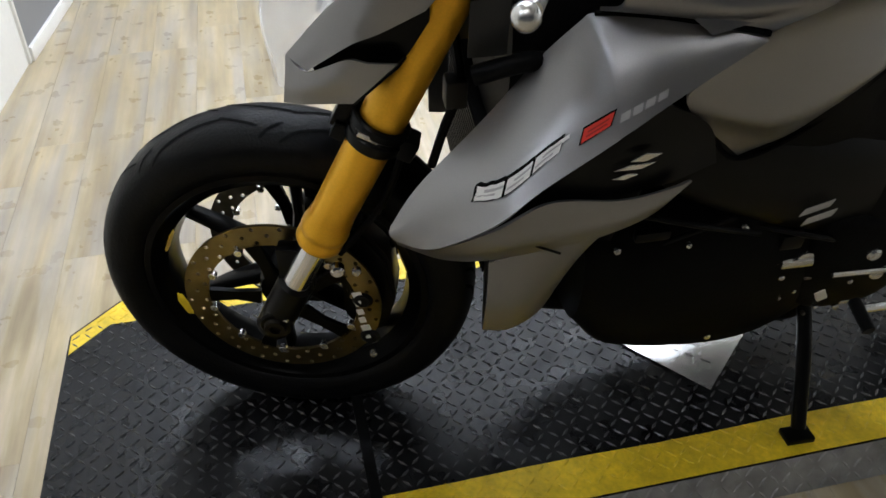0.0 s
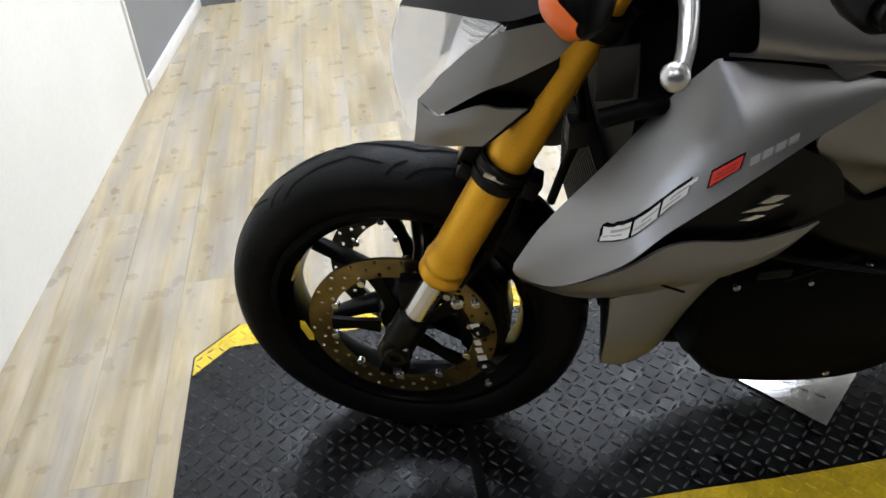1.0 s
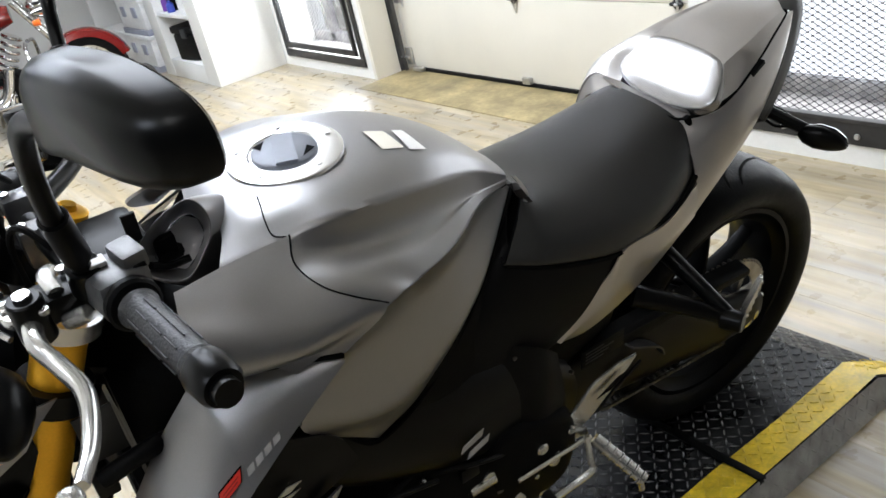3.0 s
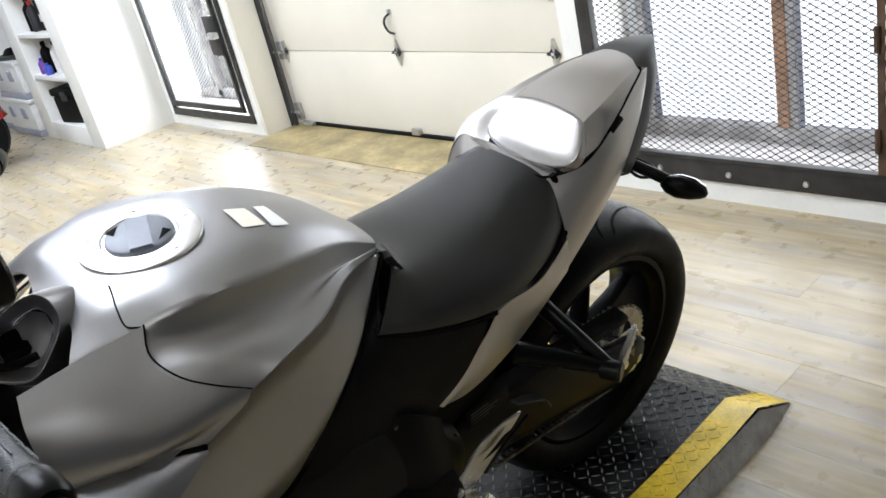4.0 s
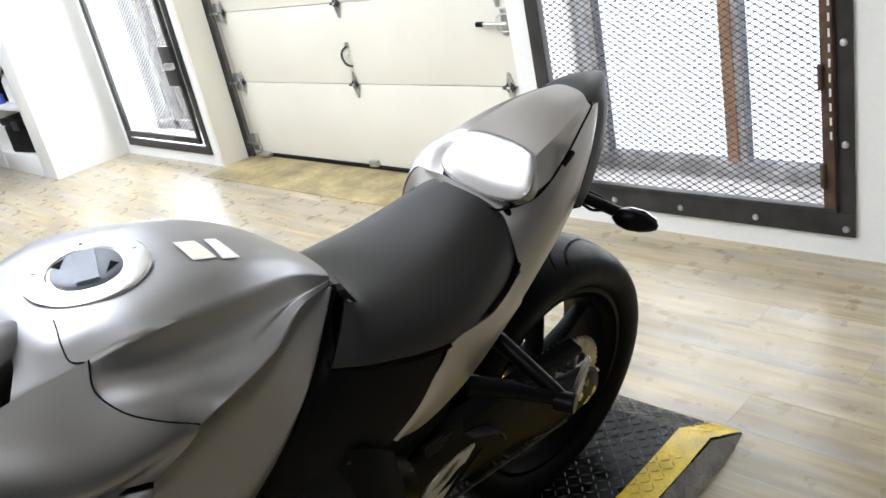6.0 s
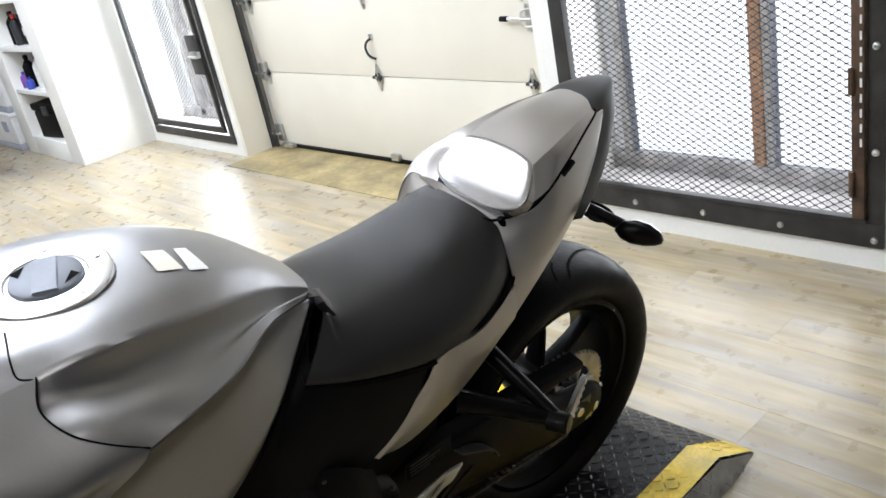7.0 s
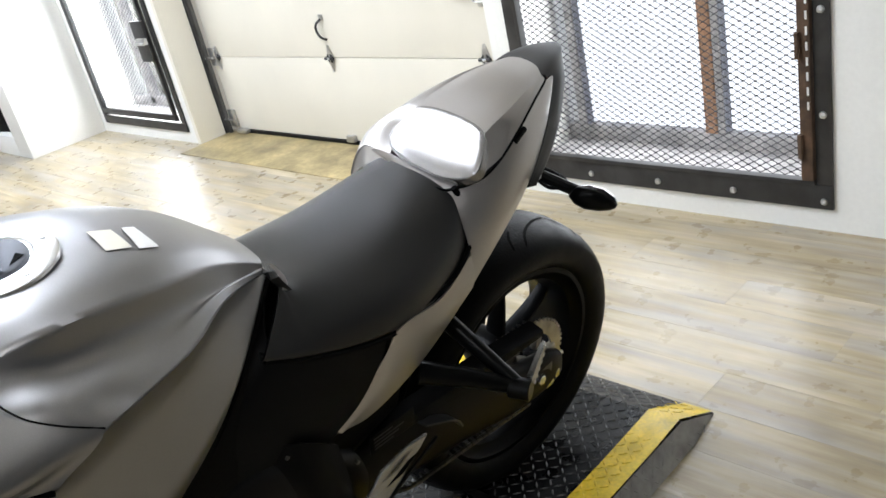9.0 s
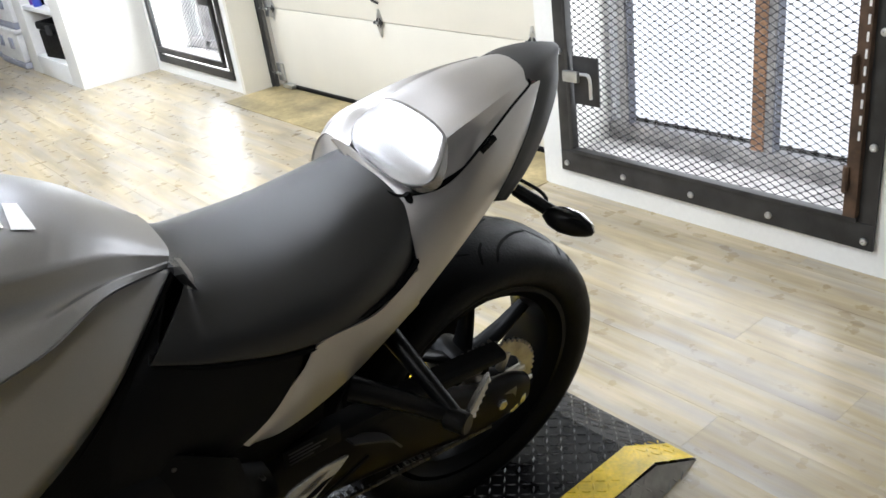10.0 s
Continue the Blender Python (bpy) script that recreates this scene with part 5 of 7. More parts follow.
def between(a, b, k, out, up):
    """A curve between two others, swelling outwards and fading to the rear."""
    n = len(a) - 1
    return [(p[0] + (q[0] - p[0]) * k + out * (1 - 0.85 * i / n), p[1] + (q[1] - p[1]) * k, p[2] + (q[2] - p[2]) * k + up * (1 - 0.85 * i / n)) for i, (p, q) in enumerate(zip(a, b))]


part("tail_panel", patch([B0, between(B0, B3, 0.36, 0.020, 0.0), between(B0, B3, 0.70, 0.016, 0.006), B3], 40, 20, 0.004), SILVER_L, bike, "matt silver tail panel", 60)
TAILX = 0.034
FARIN = [(-0.046, 1.262, 0.856), (-0.060, 1.296, 0.886), (-0.047, 1.333, 0.9225), (-0.042, 1.395, 0.9405), (-0.032, 1.455, 0.9530), (-0.020, 1.502, 0.9570)]
FARTOP = [(-0.104, 1.256, 0.862), (-0.106, 1.287, 0.889), (-0.088, 1.332, 0.9125), (-0.066, 1.390, 0.9345), (-0.046, 1.440, 0.9485), (-0.024, 1.500, 0.9585)]
FAROUT = [(-0.140, 1.248, 0.800), (-0.150, 1.290, 0.832), (-0.142, 1.340, 0.848), (-0.118, 1.400, 0.880), (-0.080, 1.460, 0.912), (-0.034, 1.515, 0.948)]
FARLOW = [(-0.153, 1.250, 0.690), (-0.146, 1.320, 0.735), (-0.130, 1.385, 0.785), (-0.104, 1.440, 0.830), (-0.070, 1.490, 0.878), (-0.036, 1.530, 0.935)]
part("tail_panel", patch([FARLOW, FAROUT, FARTOP, FARIN], 34, 24, 0.004), SILVER_L, bike, "matt silver tail panel", 60)
# Another such tube darkens the shaded gap between seat and tail.
part("tail_shadow_gap", tube([(0.168, 1.12, 0.728), (0.160, 1.20, 0.735), (0.140, 1.262, 0.762), (0.118, 1.286, 0.800), (0.102, 1.268, 0.850)], 0.006, 8), GROOVE, bike)
# seat cowl: an oval glossy facet in front, a crowned top and a two-fold side below its ridge
FACE_V = Vector((0, math.cos(radians(42)), math.sin(radians(42))))
FACE_N = Vector((0, -FACE_V.z, FACE_V.y))
FACE_C = Vector((TAILX, 1.334, 0.926)) - FACE_V * 0.044
FACE_HALF = [(0.0, 0.056), (0.042, 0.054), (0.070, 0.048), (0.079, 0.042), (0.088, 0.028), (0.097, 0.010), (0.104, -0.014), (0.100, -0.028), (0.086, -0.040), (0.064, -0.048), (0.032, -0.052)]
face_uv = FACE_HALF + [(0.0, -0.052)] + [(-u, v) for u, v in FACE_HALF[:0:-1]]


def face_ring(k, drop):
    return [FACE_C + Vector((u * k, 0, 0)) + FACE_V * (v * k) - FACE_N * (drop - 0.004 * (1 - k * k * 0.9)) for u, v in face_uv]


part("cowl_facet", loft([face_ring(0.02, -0.001), face_ring(0.5, -0.001), face_ring(0.90, -0.0005), face_ring(0.975, 0.0006), face_ring(0.996, 0.0022), face_ring(1.004, 0.006), face_ring(1.004, 0.020)], 72, None, caps=True), GLOSSGREY, bike, "glossy pale facet of the seat cowl", 40)
RIDGE = [(0.1125, 1.3335, 0.9255), (0.1085, 1.395, 0.9425), (0.0985, 1.455, 0.9545), (0.087, 1.506, 0.9585)]
G0 = [(TAILX, 1.3755 - 0.033, 0.9325), (TAILX, 1.400, 0.9525), (TAILX, 1.460, 0.9645), (TAILX, 1.523, 0.9700)]
G1 = [(0.076, 1.3405, 0.9312), (0.074, 1.400, 0.9500), (0.070, 1.460, 0.9625), (0.065, 1.518, 0.9675)]
SIDE1 = [(0.1250, 1.3130, 0.9020), (0.1240, 1.372, 0.9175), (0.1230, 1.400, 0.9320), (0.1090, 1.455, 0.9480), (0.0915, 1.507, 0.9555)]
SIDE2 = [(0.1375, 1.2920, 0.8740), (0.1365, 1.351, 0.8880), (0.1325, 1.398, 0.9205), (0.1140, 1.455, 0.9425), (0.0935, 1.507, 0.9530)]
RIDGE5 = [RIDGE[0], (0.1112, 1.360, 0.934), (0.1085, 1.395, 0.9425), (0.0985, 1.455, 0.9545), (0.087, 1.506, 0.9585)]


def over_tail(c):
    return [(2 * TAILX - x, y, z) for x, y, z in c]


part("seat_cowl", creased([[over_tail(RIDGE), over_tail(G1), G0, G1, RIDGE]], 34, 30, 0.004), SILVER_L, bike, "matt silver seat cowl", 60)
part("cowl_side", creased([[RIDGE5, SIDE1], [SIDE1, SIDE2]], 34, 6, 0.003), SILVER_L, bike, "folded side of the seat cowl", 8)
part("tail_lip", patch([[(-0.030, 1.262, 0.857), (-0.070, 1.262, 0.861), (-0.104, 1.258, 0.862), (-0.124, 1.254, 0.838), (-0.141, 1.250, 0.800)], [(-0.030, 1.246, 0.825), (-0.070, 1.246, 0.825), (-0.100, 1.246, 0.825), (-0.122, 1.246, 0.805), (-0.136, 1.246, 0.775)]], 24, 8, 0.003), SILVER_L, bike)
part("cowl_gap", tube([(0.060, 1.245, 0.852), (0.092, 1.259, 0.8455), (0.115, 1.287, 0.853), (0.131, 1.313, 0.8625), (0.1365, 1.351, 0.8865), (0.1325, 1.398, 0.9190), (0.1145, 1.455, 0.9410), (0.0935, 1.507, 0.9515), (0.086, 1.512, 0.9575)], 0.0023, 6), GROOVE, bike)
part("cowl_filler", patch([[(-0.080, 1.252, 0.864), (-0.020, 1.248, 0.858), (0.040, 1.248, 0.852), (0.092, 1.262, 0.845)], [(-0.070, 1.268, 0.862), (-0.010, 1.268, 0.858), (0.040, 1.268, 0.856), (0.100, 1.280, 0.850)]], 24, 4, 0.003), SILVER_L, bike)
part("seat_latch", box(0.1325, 1.376, 0.902, 0.1395, 1.408, 0.911, 0.002, m=Matrix.Translation((0.136, 1.392, 0.9065)) @ Matrix.Rotation(radians(32), 4, "X") @ Matrix.Translation((-0.136, -1.392, -0.9065))), PLASTIC, bike)
CAP0 = [(-0.023, 1.500, 0.955), (-0.008, 1.512, 0.965), (TAILX, 1.5215, 0.970), (0.066, 1.517, 0.9675), (0.088, 1.508, 0.957), (0.085, 1.536, 0.946), (0.099, 1.518, 0.912), (0.113, 1.491, 0.877), (0.126, 1.453, 0.835), (0.139, 1.414, 0.808)]
CAP2 = [(-0.026, 1.535, 0.944), (-0.012, 1.590, 0.9600), (0.014, 1.628, 0.9640), (0.032, 1.628, 0.9620), (0.045, 1.616, 0.950), (0.060, 1.606, 0.912), (0.076, 1.580, 0.876), (0.091, 1.547, 0.838), (0.107, 1.503, 0.806), (0.130, 1.440, 0.786)]
CAP1 = [((a[0] + b[0]) / 2 + dx, (a[1] + b[1]) / 2, (a[2] + b[2]) / 2 + dz) for a, b, dx, dz in zip(CAP0, CAP2, (-0.006, -0.004, 0, 0.004, 0.006, 0.006, 0.006, 0.005, 0.004, 0.002), (0.002, 0.004, 0.005, 0.005, 0.004, 0.002, 0.001, 0.001, 0.001, 0))]
CAP3 = [(TAILX + (x - TAILX) * 0.55, y - 0.012, z - 0.022) for x, y, z in CAP2]
part("tail_cap", patch([CAP0, CAP1, CAP2, CAP3], 54, 18, 0.004), TAILCAP, bike, "dark grey tail cap and lower edge", 50)
part("tail_underside", loft([[(0.12, 1.15, 0.68), (0.10, 1.15, 0.62), (-0.10, 1.15, 0.62), (-0.12, 1.15, 0.68)], [(0.11, 1.32, 0.74), (0.09, 1.32, 0.69), (-0.09, 1.32, 0.69), (-0.11, 1.32, 0.74)],
                             [(0.07, 1.50, 0.82), (0.06, 1.50, 0.78), (-0.06, 1.50, 0.78), (-0.07, 1.50, 0.82)], [(0.03, 1.61, 0.90), (0.02, 1.62, 0.86), (-0.02, 1.62, 0.86), (-0.03, 1.61, 0.90)]], 16, 14), PLASTIC, bike)
part("tail_light", box(0.008, 1.590, 0.87, 0.050, 1.608, 0.912, 0.006), REDLENS, bike)


def signal(base, tip, r, lens_dir, mat, m=None):
    """A stalk with a pointed pod and a coloured lens."""
    base, tip = Vector(base), Vector(tip)
    d = (tip - base).normalized()
    stalk = part("indicator", tube([base, base + d * 0.03, base + d * (tip - base).length * 0.55], 0.011, 10), PLASTIC, bike, "black indicator pod with coloured lens", m=m)
    n = Vector(lens_dir)
    side = d.cross(n).normalized()
    rows = []
    start = base + d * (tip - base).length * 0.42
    ln = (tip - start).length
    for f, w in ((0.0, 0.25), (0.08, 0.62), (0.3, 0.95), (0.55, 1.0), (0.8, 0.72), (0.95, 0.35), (1.0, 0.05)):
        rows.append([start + d * (ln * f) + (n * math.cos(a) * (0.75 if math.cos(a) > 0 else 1.0) + side * math.sin(a)) * (r * w) for a in (2 * math.pi * k / 16 for k in range(16))])
    part("pod", grid(rows, wrap_u=True, caps=True), SATIN, stalk, m=m)
    rows = []
    for f, w in ((0.03, 0.4), (0.2, 0.86), (0.5, 1.02), (0.8, 0.76), (0.97, 0.3)):
        rows.append([start + d * (ln * f) + (n * math.cos(a) * 0.95 + side * math.sin(a) * 1.02) * (r * w) for a in (math.radians(-48 + 96 * k / 8) for k in range(9))])
    b = grid(rows)
    part("lens", b, mat, stalk, m=m)


signal((0.12, 1.470, 0.790), (0.240, 1.530, 0.742), 0.028, (0.25, 0.85, 0.35), REDLENS)
signal((-0.12, 1.470, 0.800), (-0.245, 1.535, 0.752), 0.026, (-0.25, 0.85, 0.35), REDLENS)
part("plate_wire", tube([(0.085, 1.50, 0.785), (0.115, 1.53, 0.762), (0.128, 1.535, 0.745), (0.105, 1.515, 0.738), (0.085, 1.49, 0.765)], 0.0032, 6), PLASTIC, bike)
signal((0.10, 0.195, 1.010), (0.282, 0.190, 0.995), 0.040, (0.1, -0.93, -0.25), ORANGE)
signal(FLIP @ Vector((0.10, 0.195, 1.010)), FLIP @ Vector((0.282, 0.190, 0.995)), 0.040, FLIP.to_3x3() @ Vector((0.1, -0.93, -0.25)), ORANGE)

# ---- headlamp and visor, which turn with the fork ----
def turned_pair(name, bm, mat, parent, label="", angle=35):
    """A part placed with the fork turned, and its twin across the fork's own middle plane."""
    r = bm.copy()
    bmesh.ops.reverse_faces(r, faces=r.faces[:])
    return part(name, bm, mat, parent, label, angle), part(name, r, mat, parent, label, angle, m=FLIP)


def steered_pair(name, bm, mat, parent, label="", angle=35):
    """A part given with the fork straight and its mirror twin, both turned with the fork."""
    r = mirrored(bm)
    return part(name, bm, mat, parent, label, angle, m=STEER), part(name, r, mat, parent, label, angle, m=STEER)


HL0 = [(0.070, 0.041, 0.774), (0.100, 0.108, 0.864), (0.130, 0.162, 0.902), (0.140, 0.245, 0.912)]
HL1 = [(0.086, 0.052, 0.772), (0.116, 0.112, 0.842), (0.135, 0.155, 0.868), (0.144, 0.215, 0.889)]
HL2 = [(0.097, 0.064, 0.767), (0.126, 0.113, 0.818), (0.136, 0.146, 0.837), (0.145, 0.195, 0.867)]
turned_pair("headlamp_shell", patch([HL0, HL1, HL2], 24, 8, 0.004), SILVER, bike, "grey headlamp shell", 60)
HM0 = [(0.070, 0.041, 0.775), (0.098, 0.063, 0.767), (0.125, 0.108, 0.798), (0.135, 0.132, 0.798), (0.141, 0.164, 0.798)]
HM1 = [(0.076, 0.036, 0.740), (0.100, 0.058, 0.744), (0.124, 0.096, 0.768), (0.135, 0.125, 0.775), (0.140, 0.150, 0.784)]
HM2 = [(0.070, 0.031, 0.703), (0.092, 0.052, 0.715), (0.110, 0.076, 0.727), (0.122, 0.095, 0.735), (0.131, 0.112, 0.740)]
turned_pair("headlamp_blade", patch([HM0, HM1, HM2], 24, 10, 0.004), SILVER, bike, "grey lower headlamp blade", 60)
turned_pair("blade_return", patch([[(0.131, 0.112, 0.740), (0.140, 0.165, 0.796)], [(0.10, 0.14, 0.745), (0.11, 0.18, 0.79)]], 8, 4, 0.003), PLASTIC, bike)
turned_pair("lamp_cavity", patch([[(0.088, 0.068, 0.772), (0.108, 0.112, 0.835), (0.117, 0.150, 0.860), (0.122, 0.205, 0.885)], [(0.088, 0.072, 0.760), (0.108, 0.115, 0.800), (0.116, 0.140, 0.800), (0.120, 0.200, 0.800)], [(0.085, 0.075, 0.735), (0.100, 0.110, 0.750), (0.110, 0.140, 0.760), (0.115, 0.180, 0.775)]], 16, 10, 0.003), SATIN, bike)
N0 = [(0.0, 0.024, 0.830), (0.0, 0.010, 0.785), (0.0, 0.005, 0.735), (0.0, 0.014, 0.680)]
N1 = [(0.048, 0.081, 0.846), (0.055, 0.056, 0.800), (0.052, 0.034, 0.750), (0.045, 0.027, 0.680)]
N2 = [(0.098, 0.164, 0.857), (0.114, 0.128, 0.828), (0.108, 0.080, 0.778), (0.084, 0.052, 0.690)]
part("headlamp_lens", patch([flip_curve(c) for c in (N2, N1)] + [N0, N1, N2], 20, 24, 0.003), LENS, bike, "clear headlamp lens", 60, m=STEER).visible_shadow = False
part("reflector", patch([[(-0.095, 0.170, 0.850), (0, 0.118, 0.836), (0.095, 0.170, 0.850)], [(-0.085, 0.145, 0.790), (0, 0.095, 0.785), (0.085, 0.145, 0.790)], [(-0.060, 0.085, 0.700), (0, 0.070, 0.700), (0.060, 0.085, 0.700)]], 20, 16, 0.003), BRIGHTRING, bike, "bright headlamp reflector", m=STEER)
for k in range(7):
    part("reflector_rib", tube([(0.020, 0.112 - k * 0.001, 0.830 - k * 0.011), (0.055, 0.130, 0.835 - k * 0.009), (0.094, 0.162, 0.846 - k * 0.004)], 0.0020, 6), STICKER, bike, m=STEER)
part("lamp_body", loft([[(0.095, 0.176, 0.87), (0.075, 0.130, 0.70), (-0.075, 0.130, 0.70), (-0.095, 0.176, 0.87)], [(0.10, 0.24, 0.91), (0.09, 0.22, 0.75), (-0.09, 0.22, 0.75), (-0.10, 0.24, 0.91)]], 20, 6), PLASTIC, bike, m=STEER)
V0 = [(0.0, 0.024, 0.829), (0.045, 0.080, 0.845), (0.095, 0.163, 0.858), (0.130, 0.214, 0.888)]
V1 = [(0.0, 0.066, 0.888), (0.050, 0.124, 0.910), (0.095, 0.181, 0.926), (0.125, 0.215, 0.923)]
V2 = [(0.0, 0.092, 0.907), (0.050, 0.147, 0.938), (0.080, 0.193, 0.956), (0.105, 0.221, 0.972)]
V3 = [(0.0, 0.170, 0.900), (0.050, 0.190, 0.930), (0.080, 0.215, 0.945), (0.102, 0.240, 0.960)]
steered_pair("visor_brow", patch([V0, V1], 18, 8, 0.003), GREYPLASTIC, bike, "dark grey brow over the headlamp", 60)
steered_pair("brow_top", patch([[(x, y + 0.0005, z + 0.0005) for x, y, z in V1], V2, V3], 18, 8, 0.003), SILVER, bike, "matt grey top of the headlamp cowl", 60)
X0c = [(0.0, 0.083, 0.913), (0.030, 0.111, 0.925), (0.060, 0.153, 0.948), (0.084, 0.186, 0.978)]
X1c = [(0.0, 0.103, 0.963), (0.040, 0.143, 0.984), (0.068, 0.174, 1.000), (0.088, 0.195, 1.004)]
X2c = [(0.0, 0.123, 1.008), (0.030, 0.148, 1.032), (0.055, 0.170, 1.050), (0.084, 0.196, 1.047)]
steered_pair("visor_panel", patch([X0c, X1c, X2c], 16, 10, 0.004), VISORGREY, bike, "matt grey visor panel", 60)
steered_pair("visor_seam", tube([(0.0555, 0.168, 1.052), (0.066, 0.170, 1.022), (0.080, 0.187, 0.992)], 0.0014, 6), GROOVE, bike)
steered_pair("visor_edge", tube([(0.0005, 0.122, 1.010), (0.0005, 0.101, 0.963), (0.0005, 0.081, 0.912), (0.030, 0.110, 0.923), (0.060, 0.152, 0.945), (0.084, 0.187, 0.975)], 0.0028, 6), GROOVE, bike)
steered_pair("visor_inner", patch([[(0.050, 0.150, 0.935), (0.080, 0.192, 0.965), (0.104, 0.226, 0.978)], [(0.086, 0.198, 1.000), (0.098, 0.222, 1.002), (0.112, 0.240, 1.000)], [(0.084, 0.205, 1.022), (0.094, 0.225, 1.018), (0.104, 0.240, 1.012)]], 12, 8, 0.003), PLASTIC, bike, "black plastic behind the visor", 60)
Y0c = [(0.0, 0.124, 1.010), (0.025, 0.150, 1.035), (0.055, 0.178, 1.050)]
Y1c = [(0.0, 0.165, 1.063), (0.024, 0.186, 1.078), (0.058, 0.222, 1.090)]
Y2c = [(0.0, 0.206, 1.117), (0.022, 0.222, 1.124), (0.054, 0.256, 1.118)]
Y3c = [(0.0, 0.236, 1.155), (0.018, 0.248, 1.158), (0.042, 0.270, 1.145)]
steered_pair("screen", patch([Y0c, Y1c, Y2c, Y3c], 14, 14, 0.003), SATIN, bike, "black flyscreen", 60)
steered_pair("screen_rim", tube([(0.026, 0.149, 1.038), (0.025, 0.184, 1.081), (0.023, 0.220, 1.127), (0.019, 0.246, 1.161)], 0.0022, 6), GREYSTICKER, bike, "pale line along the flyscreen")
steered_pair("screen_side", patch([[(0.056, 0.180, 1.048), (0.059, 0.224, 1.088), (0.054, 0.258, 1.116)], [(0.084, 0.205, 1.036), (0.076, 0.236, 1.068), (0.060, 0.262, 1.105)]], 12, 6, 0.003), PLASTIC, bike)
part("visor_slot", box(-0.0012, -0.0065, -0.0075, 0.0012, 0.0065, 0.0075, 0.002), GROOVE, bike, m=STEER @ Matrix.Translation((0.0382, 0.1412, 1.004)) @ Matrix.Rotation(radians(-42), 4, "Z"))
steered_pair("visor_stay", tube([(0.098, 0.222, 0.992), (0.140, 0.262, 0.975)], 0.004, 8), ALU, bike, "silver visor stay")
# instrument
gm = STEER @ Matrix.Translation((0.038, 0.226, 1.050)) @ Matrix.Rotation(radians(-40), 4, "X") @ Matrix.Rotation(radians(14), 4, "Y")
dash = part("instrument_panel", box(-0.070, -0.048, -0.022, 0.070, 0.044, 0.008, 0.012), SATIN, bike, "black digital instrument", m=gm)
part("display", box(-0.056, -0.036, 0.0065, 0.056, 0.034, 0.0095, 0.003), LCD, dash, "blank grey display", m=gm)
# Reflection on the glass, painted as a small blue patch.
part("display_glare", box(-0.050, 0.018, 0.0092, -0.020, 0.032, 0.0101, 0.0004), BLUE, dash, "blue glare painted on the display's corner", m=gm)

# ---- handlebar and controls ----
bar_line = [(0.0, 0.300, 1.045), (0.10, 0.310, 1.050), (0.17, 0.320, 1.062), (0.24, 0.338, 1.068), (0.445, 0.3585, 1.094)]
part("handlebar", tube(bar_line, 0.0125, 14, 40), SATIN, bike, "black tapered handlebar")
rb = tube(bar_line, 0.0125, 14, 40)
bmesh.ops.reverse_faces(rb, faces=rb.faces[:])
part("handlebar", rb, SATIN, bike, "black tapered handlebar", m=FLIP)
for sgn, mm in ((1, None), (-1, FLIP)):
    def put(name, bm, mat, parent, label=""):
        if mm is not None:
            bmesh.ops.reverse_faces(bm, faces=bm.faces[:])
        return part(name, bm, mat, parent, label, m=mm)

    gp = []
    for f, r in ((0.0, 0.0165), (0.03, 0.0205), (0.06, 0.0185), (0.12, 0.0170), (0.5, 0.0178), (0.9, 0.0170), (0.95, 0.0195), (1.0, 0.0175)):
        gp.append((f, r))
    g0, g1 = Vector((0.265, 0.3415, 1.0715)), Vector((0.400, 0.3545, 1.0885))
    ln = (g1 - g0).length
    gm2 = Matrix.Translation(g0) @ (g1 - g0).to_track_quat("Z", "Y").to_matrix().to_4x4()
    bm = turned([(f * ln, r) for f, r in gp], 24, "Z")
    bmesh.ops.transform(bm, matrix=gm2, verts=bm.verts)
    grip = put("grip", bm, GRIP, bike, "worn black rubber grip")
    for k in range(9):
        a0 = 2 * math.pi * k / 9
        for j in range(3):
            p = gm2 @ Vector((0.0182 * math.cos(a0), 0.0182 * math.sin(a0), ln * (0.25 + 0.22 * j + 0.06 * (k % 2))))
            put("grip_pad", rod(p - (g1 - g0) * 0.09, p + (g1 - g0) * 0.09, 0.0009, 6), GRIP, grip)
    bm = turned([(0.0, 0.010), (0.0, 0.0205), (0.004, 0.0215), (0.03, 0.0205), (0.036, 0.017), (0.036, 0.006), (0.034, 0.0)], 24, "Z")
    bmesh.ops.transform(bm, matrix=Matrix.Translation(g1) @ (g1 - g0).to_track_quat("Z", "Y").to_matrix().to_4x4(), verts=bm.verts)
    put("bar_end", bm, SATIN, grip, "black bar-end weight")
    sw = box(-0.025, -0.026, -0.022, 0.028, 0.028, 0.024, 0.010)
    box(-0.018, 0.006, 0.014, 0.020, 0.032, 0.036, 0.006, bm=sw)
    bmesh.ops.transform(sw, matrix=Matrix.Translation((0.222, 0.336, 1.074)) @ Matrix.Rotation(radians(10), 4, "Z"), verts=sw.verts)
    swo = put("switch_housing", sw, SWITCHGREY, bike, "grey switch housing")
    put("flange", rod((0.248, 0.3395, 1.0695), (0.262, 0.341, 1.0712), 0.027, 20), PLASTIC, swo)
    put("switch_button", box(0.205, 0.318, 1.098, 0.222, 0.336, 1.104, 0.003), RED if sgn < 0 else STICKER, swo)
    put("switch_button", box(0.226, 0.352, 1.088, 0.242, 0.366, 1.098, 0.003), PLASTIC, swo)
    pc = box(0.165, 0.262, 1.045, 0.205, 0.335, 1.075, 0.008)
    merge(pc, rod((0.198, 0.258, 1.035), (0.198, 0.258, 1.085), 0.017, 16))
    perch = put("lever_perch", pc, SATIN, bike, "black cast lever perch")
    put("perch_ring", turned([(-0.006, 0.013), (-0.006, 0.023), (0.0, 0.0245), (0.006, 0.023), (0.006, 0.013)], 24, "Z", (0.182, 0.256, 1.062), closed=True), ALU, perch, "bright cable adjuster ring")
